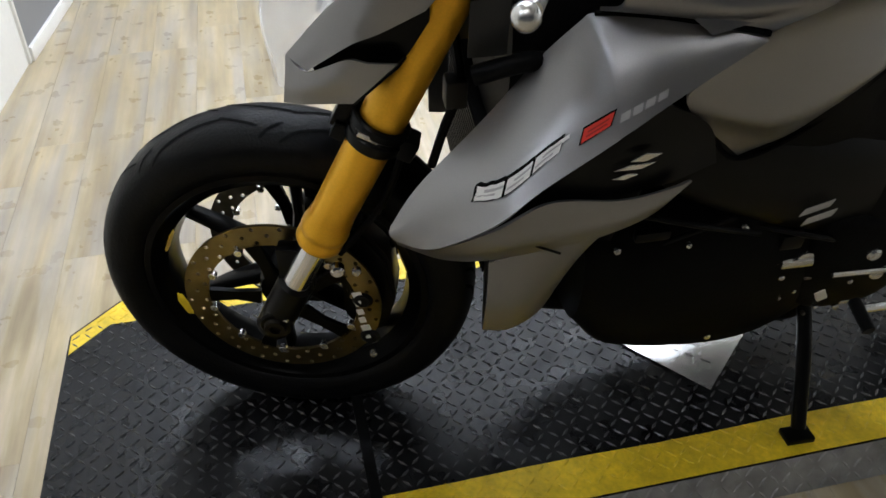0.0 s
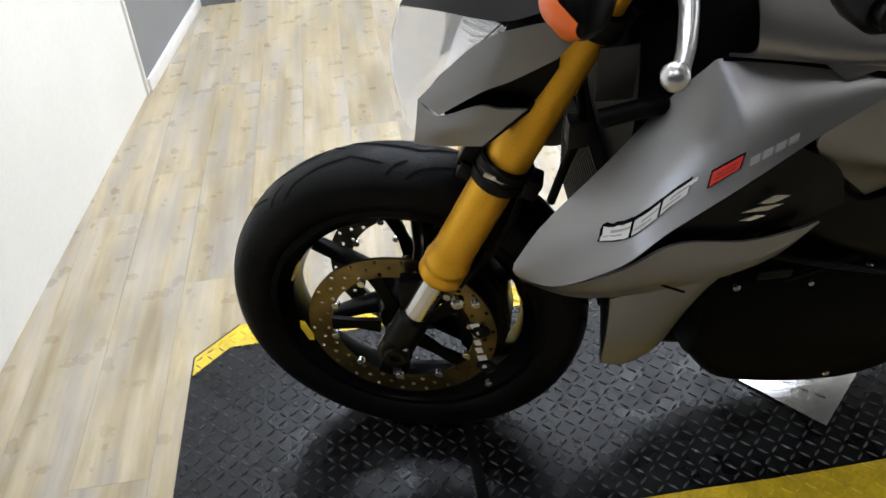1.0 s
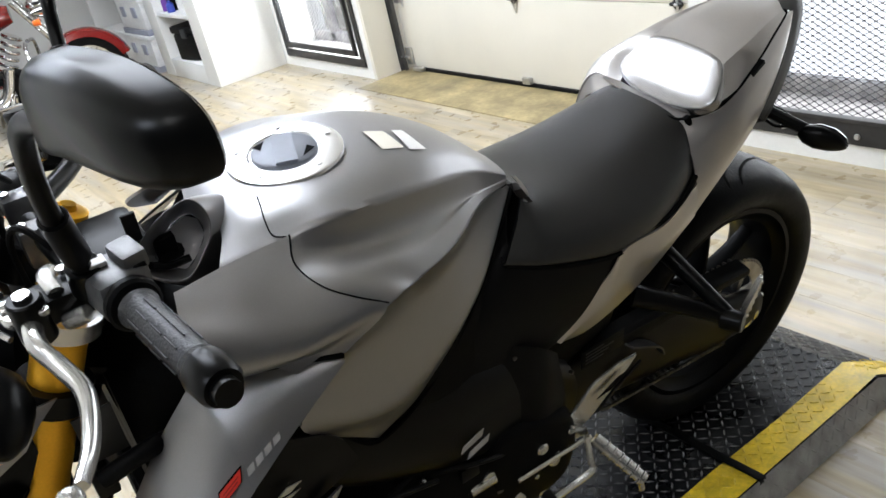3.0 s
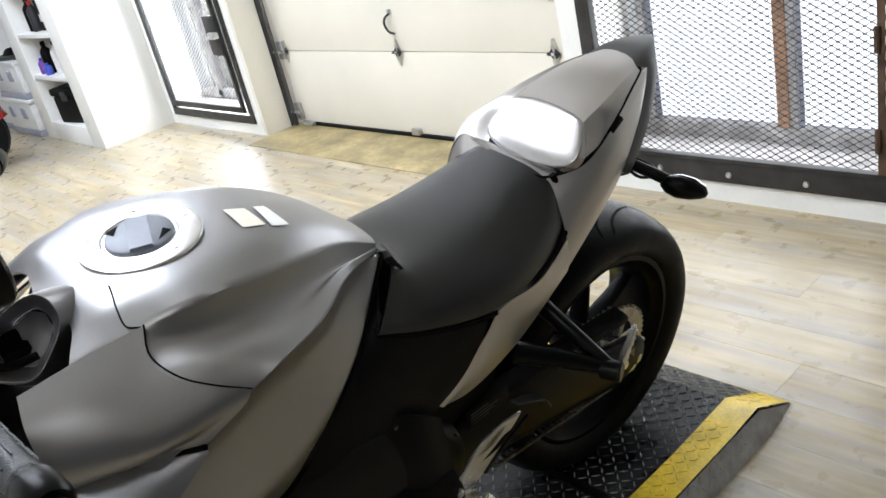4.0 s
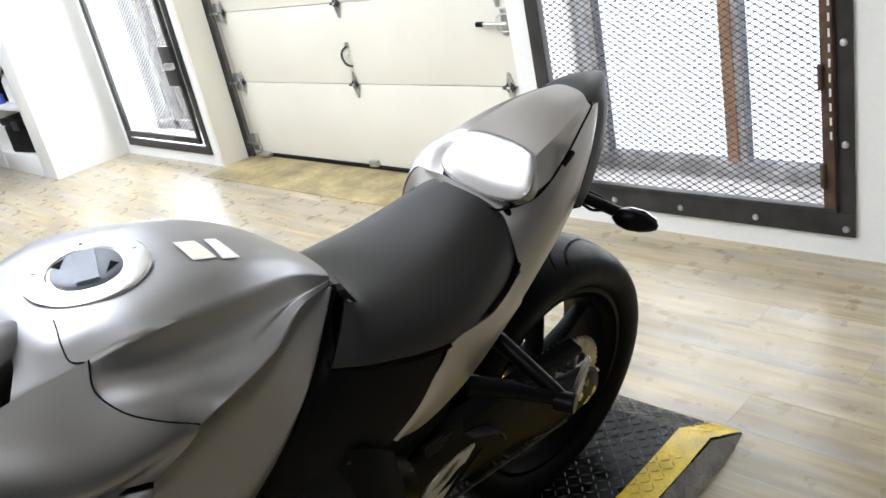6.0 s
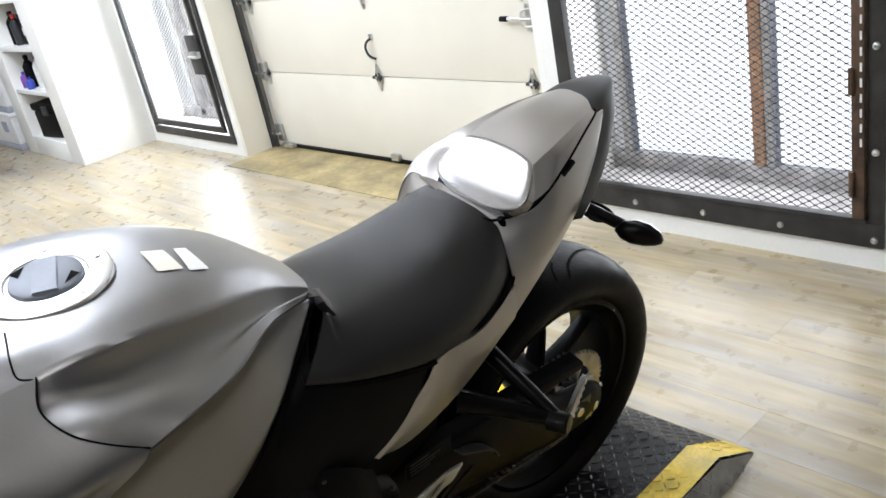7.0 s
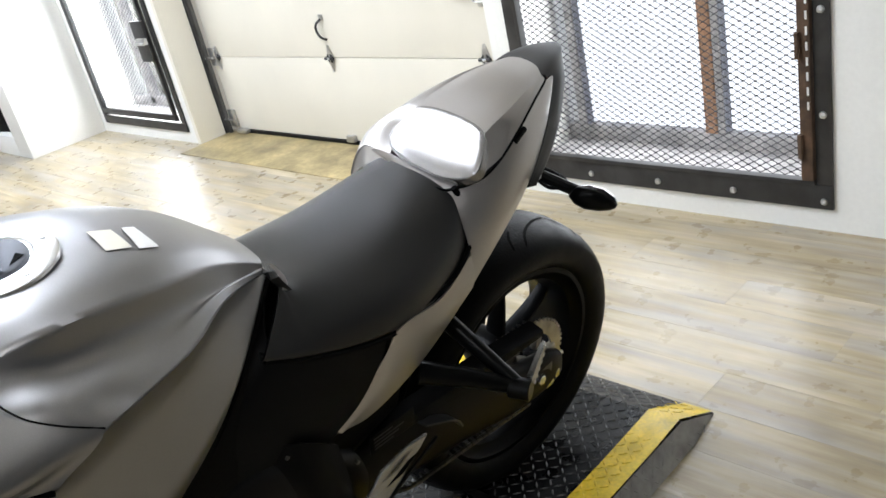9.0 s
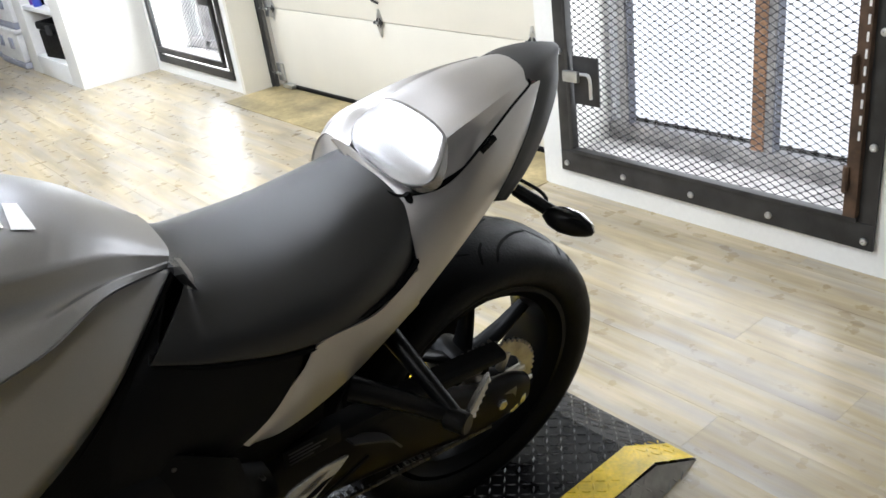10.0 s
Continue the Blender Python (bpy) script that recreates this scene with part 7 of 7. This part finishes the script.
# bright aluminium sheet added on the platform to draw the lit patch under the engine
tri = slab([(0.228, 0.705, PZ + 0.003), (0.06, 0.884, PZ + 0.003), (-0.05, 0.90, PZ + 0.003), (-0.05, 0.62, PZ + 0.003), (0.062, 0.588, PZ + 0.003)], 0.0015)
plate = thing("lit_patch_sheet", "bright diamond-plate sheet added for a lit patch of platform", "metal plate")
part("sheet", tri, ALU, plate)
part("sheet_tread", lozenges([((0.20 - i * P, 0.62 + j * P), (i + j) % 2) for i in range(12) for j in range(14)
                              if 0.62 + j * P > 0.60 + (0.20 - i * P) * 0.62 and 0.62 + j * P < 0.865 - (0.20 - i * P) * 0.85],
                             lambda x, y, h: (x, y, PZ + 0.0046 + h)), ALU, plate, angle=10, kind="stuff")

# ---- white shelf unit by the narrow window ----
unit = thing("shelf_unit", "white painted built-in shelf unit with open niche", "shelf unit")
UX0, UX1, UY0, UY1 = -6.08, -4.90, 2.325, WALL_Y - 0.003
part("side_wall", box(-5.13, UY0, 0, UX1, UY1, 2.6, 0.004), WHITE, unit)
part("side_wall", box(UX0, UY0, 0, -5.86, UY1, 2.6, 0.004), WHITE, unit)
part("plinth", box(-5.859, UY0 + 0.002, 0, -5.131, UY1, 0.145, 0.003), WHITE, unit)
part("back_panel", box(-5.859, UY1 - 0.03, 0.146, -5.131, UY1, 2.6), TRIM, unit)
for z in (0.49, 0.81, 1.15, 1.5, 1.9):
    part("shelf", box(-5.858, UY0 + 0.01, z, -5.132, UY1 - 0.031, z + 0.03, 0.003), TRIM, unit)
for sy, sz, sl, sh in ((2.52, 0.29, 0.05, 0.008), (2.60, 0.31, 0.07, 0.006), (2.50, 0.23, 0.025, 0.030), (2.56, 0.25, 0.035, 0.007), (2.69, 0.33, 0.03, 0.006)):
    part("scuff", box(-4.8995, sy, sz, -4.8988, sy + sl, sz + sh), SCUFF, unit)


def tool_case(m):
    c = thing("tool_case", "black plastic case with lid and handle", "case", m)
    part("body", box(-0.22, -0.15, 0, 0.22, 0.15, 0.21, 0.02), PLASTIC, c)
    part("lid", box(-0.23, -0.16, 0.211, 0.23, 0.16, 0.27, 0.02), PLASTIC, c)
    part("latch", box(-0.05, -0.17, 0.18, 0.03, -0.155, 0.25, 0.006), GREYPLASTIC, c)
    part("handle", tube([(-0.10, 0, 0.265), (-0.09, 0, 0.30), (0.09, 0, 0.30), (0.10, 0, 0.265)], 0.01, 8), GREYPLASTIC, c)


tool_case(pose(-5.46, 2.52, 0.146, 0, 0, 8))


def bottle(m, r, h, mat, capmat, label):
    b = thing("bottle", label, "bottle", m, "bottles on the shelf")
    part("body", turned([(0, 0), (0, r * 0.94), (0.006, r), (h * 0.66, r), (h * 0.76, r * 0.75), (h * 0.84, r * 0.36), (h * 0.88, r * 0.34)], 20, "Z"), mat, b)
    part("cap", turned([(h * 0.87, r * 0.42), (h * 0.99, r * 0.40), (h, r * 0.3), (h, 0)], 14, "Z"), capmat, b)


def carton(m, w, d, h, mat, label):
    c = thing("carton", label, "box", m, "cartons on the shelf")
    part("box_body", box(-w / 2, -d / 2, 0, w / 2, d / 2, h, 0.004), mat, c)
    part("label_bar", box(-w * 0.35, -d / 2 - 0.0012, h * 0.3, w * 0.35, -d / 2 - 0.0002, h * 0.55), STICKER, c)


z = 0.52
bottle(pose(-5.76, 2.40, z), 0.030, 0.12, PURPLE, BLUE, "small purple bottle with blue cap")
bottle(pose(-5.67, 2.43, z), 0.042, 0.24, PLASTIC, PLASTIC, "black bottle with black cap")
bottle(pose(-5.60, 2.38, z), 0.030, 0.09, BLUE, BLUE, "small blue bottle with blue cap")
bottle(pose(-5.50, 2.45, z), 0.045, 0.24, STICKER, GREYPLASTIC, "white bottle with grey cap")
carton(pose(-5.36, 2.48, z, 0, 0, 6), 0.13, 0.10, 0.25, PLASTIC, "black carton standing upright")
carton(pose(-5.22, 2.47, z, 0, 0, -4), 0.10, 0.10, 0.22, GREYPLASTIC, "dark grey carton standing upright")
z = 0.84
bottle(pose(-5.72, 2.45, z), 0.045, 0.24, PLASTIC, GREYPLASTIC, "black bottle with grey cap")
bottle(pose(-5.60, 2.43, z), 0.04, 0.22, GREYPLASTIC, RED, "dark grey bottle with red cap")
carton(pose(-5.44, 2.48, z, 0, 0, 5), 0.14, 0.10, 0.22, PLASTIC, "black carton standing upright")
bottle(pose(-5.28, 2.44, z), 0.045, 0.24, GREYPLASTIC, PLASTIC, "dark grey bottle with black cap")
carton(pose(-5.5, 2.5, 1.18), 0.3, 0.2, 0.2, GREYTOTE, "grey carton lying flat")


def crate(m):
    c = thing("storage_crate", "white storage crate with grey base band", "crate", m, "stacked crates")
    part("bin", box(-0.34, -0.22, 0.05, 0.34, 0.22, 0.28, 0.015), STICKER, c)
    part("base_band", box(-0.345, -0.225, 0.0, 0.345, 0.225, 0.049, 0.008), GREYTOTE, c)
    part("rim", box(-0.35, -0.23, 0.281, 0.35, 0.23, 0.31, 0.006), STICKER, c)
    for x in (-0.15, 0.15):
        part("handle", box(x - 0.05, -0.235, 0.15, x + 0.05, -0.221, 0.24, 0.008), GREYTOTE, c)
    return c


for m in (pose(-6.52, 2.52, 0), pose(-6.54, 2.54, 0.311), pose(-7.30, 2.55, 0)):
    crate(m)
part_tray = thing("parts_tray", "clutter of small parts on the crates", "tray", pose(-6.5, 2.5, 0.622, 0, 0, 12))
part("tray", box(-0.25, -0.15, 0, 0.25, 0.15, 0.03, 0.008), GREYPLASTIC, part_tray)
part("rag", loft([[(-0.15, -0.08, 0.03), (0.0, -0.1, 0.03), (0.1, 0.0, 0.03), (-0.05, 0.08, 0.03)], [(-0.12, -0.06, 0.07), (0.0, -0.07, 0.09), (0.08, 0.0, 0.08), (-0.04, 0.06, 0.06)]], 16, 6), PLASTIC, part_tray)
part("can", turned([(0.03, 0), (0.03, 0.035), (0.15, 0.035), (0.15, 0)], 16, "Z", (0.16, 0.02, 0)), BLUE, part_tray)
tagged(part("workbench", box(-8.4, 2.35, 0.86, -6.95, 2.87, 0.90, 0.006), TRIM), "white workbench top along the wall", "workbench")
for x in (-8.3, -7.02):
    tagged(part("bench_leg", box(x - 0.03, 2.42, 0, x + 0.03, 2.80, 0.858, 0.004), TRIM), "white workbench leg frame", "bench leg", "workbench legs")


# ---- other motorcycles further back ----
def far_wheel(name, y, r, w, rim_mat, parent, spokes=12):
    t = part(name, turned([(-w / 2 * 0.8, r * 0.70), (-w / 2, r * 0.80), (-w / 2 * 0.85, r * 0.94), (0, r), (w / 2 * 0.85, r * 0.94), (w / 2, r * 0.80), (w / 2 * 0.8, r * 0.70)], 40, "X", (0, y, r), closed=True), RUBBER, parent)
    part("rim", turned([(-w * 0.36, r * 0.66), (-w * 0.40, r * 0.73), (w * 0.40, r * 0.73), (w * 0.36, r * 0.66)], 40, "X", (0, y, r), closed=True), rim_mat, t)
    part("hub", rod((-0.05, y, r), (0.05, y, r), 0.045, 14), rim_mat, t)
    for k in range(spokes):
        a = 2 * math.pi * k / spokes
        part("spoke", rod((0.02 * (-1) ** k, y + 0.04 * math.cos(a), r + 0.04 * math.sin(a)), (0, y + r * 0.68 * math.cos(a), r + r * 0.68 * math.sin(a)), 0.008 if spokes > 8 else 0.018, 6), rim_mat, t)
    return t


def cruiser(m, label):
    c = thing("cruiser_motorcycle", label, "motorcycle", m, "parked motorcycles")
    far_wheel("front_wheel", 0.0, 0.33, 0.13, CHROME, c)
    far_wheel("rear_wheel", 1.62, 0.33, 0.16, CHROME, c)
    for y, a0, a1, w in ((0.0, 20, 165, 0.085), (1.62, 0, 160, 0.10)):
        rows = []
        for k in range(14):
            a = radians(a0 + (a1 - a0) * k / 13)
            rows.append([(x * w, y + (0.365 + dr) * math.cos(a), 0.33 + (0.365 + dr) * math.sin(a)) for x, dr in ((-1, -0.06), (-0.9, -0.01), (-0.5, 0.012), (0, 0.016), (0.5, 0.012), (0.9, -0.01), (1, -0.06))])
        part("fender", grid(rows), REDPAINT, c, "deep red fender")
    for x in (-0.11, 0.11):
        part("fork_tube", rod((x, 0.0, 0.33), (x, 0.40, 1.05), 0.026, 14), CHROME, c)
    part("headlamp", turned([(-0.09, 0.0), (-0.085, 0.07), (-0.05, 0.095), (0.04, 0.075), (0.09, 0.02)], 20, "Y", (0, 0.22, 0.98)), CHROME, c, "chrome headlamp")
    for x in (-0.2, 0.2):
        part("passing_lamp", turned([(-0.07, 0.0), (-0.065, 0.05), (-0.03, 0.062), (0.05, 0.03)], 16, "Y", (x, 0.20, 0.93)), CHROME, c)
        part("indicator", turned([(-0.03, 0.0), (-0.025, 0.03), (0.03, 0.02)], 12, "Y", (x * 1.5, 0.24, 0.86)), ORANGE, c)
    part("tank", loft([[(0.05, 0.45, 0.95), (0.0, 0.45, 1.02), (-0.05, 0.45, 0.95), (0.0, 0.45, 0.88)], [(0.16, 0.65, 0.92), (0.0, 0.65, 1.06), (-0.16, 0.65, 0.92), (0.0, 0.65, 0.82)], [(0.10, 0.95, 0.86), (0.0, 0.95, 0.96), (-0.10, 0.95, 0.86), (0.0, 0.95, 0.78)]], 24, 14), REDPAINT, c)
    part("saddle", loft([[(0.12, 0.95, 0.80), (0, 0.95, 0.84), (-0.12, 0.95, 0.80), (0, 0.95, 0.74)], [(0.18, 1.15, 0.74), (0, 1.15, 0.76), (-0.18, 1.15, 0.74), (0, 1.15, 0.66)], [(0.13, 1.6, 0.86), (0, 1.6, 0.90), (-0.13, 1.6, 0.86), (0, 1.6, 0.78)]], 20, 14), PLASTIC, c)
    eng = part("engine", box(-0.17, 0.55, 0.22, 0.17, 1.05, 0.50, 0.05), ENGINE, c)
    for y0, y1 in ((0.66, 0.52), (0.84, 0.98)):
        for k in range(6):
            p = Vector((0, y0, 0.50)).lerp(Vector((0, y1, 0.76)), k / 5)
            part("cylinder_fin", rod(p, p + Vector((0, (y1 - y0) * 0.12, 0.026)), 0.085, 18), CHROME, eng)
    for x in (-0.19, 0.19):
        part("engine_cover", turned([(0, 0.0), (0, 0.10), (0.03 * (1 if x > 0 else -1), 0.08), (0.035 * (1 if x > 0 else -1), 0)], 20, "X", (x, 0.72, 0.34)), CHROME, eng)
    part("crash_bar", tube([(0.10, 0.42, 0.70), (0.34, 0.40, 0.66), (0.37, 0.42, 0.40), (0.28, 0.48, 0.28), (0.10, 0.50, 0.28)], 0.016, 10, 40), CHROME, c)
    part("crash_bar", tube([(-0.10, 0.42, 0.70), (-0.34, 0.40, 0.66), (-0.37, 0.42, 0.40), (-0.28, 0.48, 0.28), (-0.10, 0.50, 0.28)], 0.016, 10, 40), CHROME, c)
    for x in (0.26, -0.26):
        part("floorboard", box(x - 0.06, 0.50, 0.26, x + 0.06, 0.78, 0.285, 0.008), CHROME, c)
    part("exhaust", tube([(-0.2, 0.6, 0.55), (-0.23, 0.75, 0.30), (-0.24, 1.2, 0.28), (-0.25, 1.9, 0.33)], 0.045, 12, 30), CHROME, c)
    part("handlebar", tube([(-0.42, 0.72, 1.12), (-0.30, 0.50, 1.14), (0, 0.42, 1.08), (0.30, 0.50, 1.14), (0.42, 0.72, 1.12)], 0.013, 10, 30), CHROME, c)
    part("saddlebag", box(0.17, 1.30, 0.42, 0.36, 1.85, 0.72, 0.04), REDPAINT, c)
    part("side_stand", rod((0.15, 0.85, 0.25), (0.30, 0.92, 0.02), 0.014, 8), CHROME, c)
    return c


cruiser(pose(-5.62, 1.66, 0.0, 0, 0, 163) @ Matrix.Scale(0.86, 4), "red and chrome cruiser motorcycle parked by the crates")


def sport_bike(m):
    c = thing("sport_motorcycle", "black sport motorcycle with lime green rims", "motorcycle", m, "parked motorcycles")
    far_wheel("front_wheel", 0.0, 0.30, 0.12, LIME, c, 6)
    far_wheel("rear_wheel", 1.40, 0.31, 0.18, LIME, c, 6)
    part("fairing", loft([[(0.08, -0.05, 0.80), (0, -0.05, 0.92), (-0.08, -0.05, 0.80), (0, -0.05, 0.70)], [(0.20, 0.25, 0.75), (0, 0.25, 1.08), (-0.20, 0.25, 0.75), (0, 0.25, 0.40)], [(0.22, 0.55, 0.60), (0, 0.55, 0.95), (-0.22, 0.55, 0.60), (0, 0.55, 0.22)], [(0.14, 0.95, 0.55), (0, 0.95, 0.75), (-0.14, 0.95, 0.55), (0, 0.95, 0.30)]], 28, 20), SATIN, c)
    part("tail", loft([[(0.13, 0.90, 0.78), (0, 0.90, 0.82), (-0.13, 0.90, 0.78), (0, 0.90, 0.70)], [(0.12, 1.25, 0.86), (0, 1.25, 0.92), (-0.12, 1.25, 0.86), (0, 1.25, 0.78)], [(0.03, 1.65, 1.0), (0, 1.65, 1.02), (-0.03, 1.65, 1.0), (0, 1.65, 0.96)]], 20, 12), SATIN, c)
    part("swingarm", rod((0.11, 0.90, 0.42), (0.11, 1.40, 0.31), 0.03, 10), SATIN, c)
    part("swingarm", rod((-0.11, 0.90, 0.42), (-0.11, 1.40, 0.31), 0.03, 10), SATIN, c)
    for x in (-0.1, 0.1):
        part("fork_tube", rod((x, 0.0, 0.30), (x, 0.26, 0.85), 0.026, 12), SATIN, c)
    part("frame_plate", box(0.13, 0.95, 0.28, 0.16, 1.12, 0.48, 0.01), LIME, c)
    part("side_stand", tube([(0.12, 0.80, 0.28), (0.24, 0.88, 0.10), (0.30, 0.92, 0.015), (0.33, 0.99, 0.012)], 0.013, 8), BLACKSTEEL, c)
    return c


sport_bike(pose(-6.70, -1.55, 0.0, 0, 5, 4))


def cord(pts, label):
    tagged(part("cable", tube(pts, 0.006, 6, 60), RUBBER), label, "cable", "cables on the floor")


cord([(-5.2, -0.62, 0.007), (-5.6, -0.36, 0.007), (-5.95, -0.12, 0.007), (-6.2, 0.11, 0.007), (-6.02, 0.06, 0.007), (-5.75, -0.22, 0.007), (-5.4, -0.45, 0.007), (-5.15, -0.66, 0.007)], "thin black cable in a loop on the floor")
cord([(-5.5, -0.52, 0.012), (-5.8, -0.30, 0.012), (-6.1, 0.04, 0.012), (-6.24, 0.16, 0.012), (-6.0, -0.10, 0.012), (-5.6, -0.38, 0.012)], "thin black cable in a loop on the floor")
cord([(-7.5, 0.10, 0.007), (-7.2, 0.22, 0.007), (-6.95, 0.36, 0.007), (-7.1, 0.34, 0.007), (-7.4, 0.20, 0.007)], "thin black cable on the floor")

# small charger and outlet on the passage wall
out = thing("wall_charger", "black plug-in charger with red light on the grey wall", "charger", pose(-2.31, -0.737, 0.44, 0, 0, -6))
part("casing", box(-0.035, 0.0, -0.06, 0.035, 0.045, 0.06, 0.008), PLASTIC, out)
part("plug", box(-0.03, 0.0, 0.061, 0.02, 0.04, 0.11, 0.006), PLASTIC, out)
part("lamp_dot", turned([(0.0, 0.004), (0.003, 0.0)], 10, "Y", (0.02, 0.0455, -0.03)), LED, out)
tagged(part("outlet_plate", box(-2.7405, -0.69, 0.345, -2.735, -0.58, 0.46, 0.002), CREAMSTICKER), "cream blank outlet plate on the wall", "outlet")
tagged(part("yellow_cable", tube([(-2.32, -0.690, 0.52), (-2.42, -0.660, 0.43), (-2.56, -0.640, 0.37), (-2.68, -0.640, 0.40), (-2.715, -0.630, 0.52), (-2.725, -0.620, 0.95)], 0.005, 6, 40), YELLOWCORD), "thin yellow cable on the wall", "cable")

# ---- plank floor: each board near the platform an object, the rest joined ----
floor = tagged(thing("floor", "pale weathered oak vinyl plank floor", "floor"), kind="structure")
PW, PL, GAP = 0.152, 1.22, 0.0001


def board_mesh(x0, x1, y0, y1):
    """Top and bevelled rim of one board as vertices and faces."""
    e = 0.0002
    v = [(x0, y0, -0.004), (x1, y0, -0.004), (x1, y1, -0.004), (x0, y1, -0.004),
         (x0, y0, -0.0012), (x1, y0, -0.0012), (x1, y1, -0.0012), (x0, y1, -0.0012),
         (x0 + e, y0 + e, 0), (x1 - e, y0 + e, 0), (x1 - e, y1 - e, 0), (x0 + e, y1 - e, 0)]
    f = [(8, 9, 10, 11)] + [(a + k, a + (k + 1) % 4, a + 4 + (k + 1) % 4, a + 4 + k) for a in (0, 4) for k in range(4)]
    return v, f


rng = random.Random(7)
full = bpy.data.meshes.new("plank")
v, f = board_mesh(GAP, PL - GAP, GAP, PW - GAP)
full.from_pydata(v, [], f)
full.materials.append(PLANK)
rest_v, rest_f = [], []
row = 0
y = -5.55
while y < 3.2:
    x = -9.05 - rng.random() * PL
    while x < 5.6:
        near = -6.6 < x < 1.2 and -1.25 < y < 2.95
        if near:
            ob = new("plank", full)
            ob.parent = floor
            ob.location = (x, y, 0)
        else:
            v, f = board_mesh(max(x, -9.15) + GAP, min(x + PL, 5.66) - GAP, y + GAP, y + PW - GAP)
            n = len(rest_v)
            rest_v += v
            rest_f += [tuple(i + n for i in q) for q in f]
        x += PL
    y += PW
    row += 1
me = bpy.data.meshes.new("far_planks")
me.from_pydata(rest_v, [], rest_f)
me.materials.append(PLANK)
ob = new("far_planks", me)
ob.parent = floor
tagged(ob, kind="stuff")
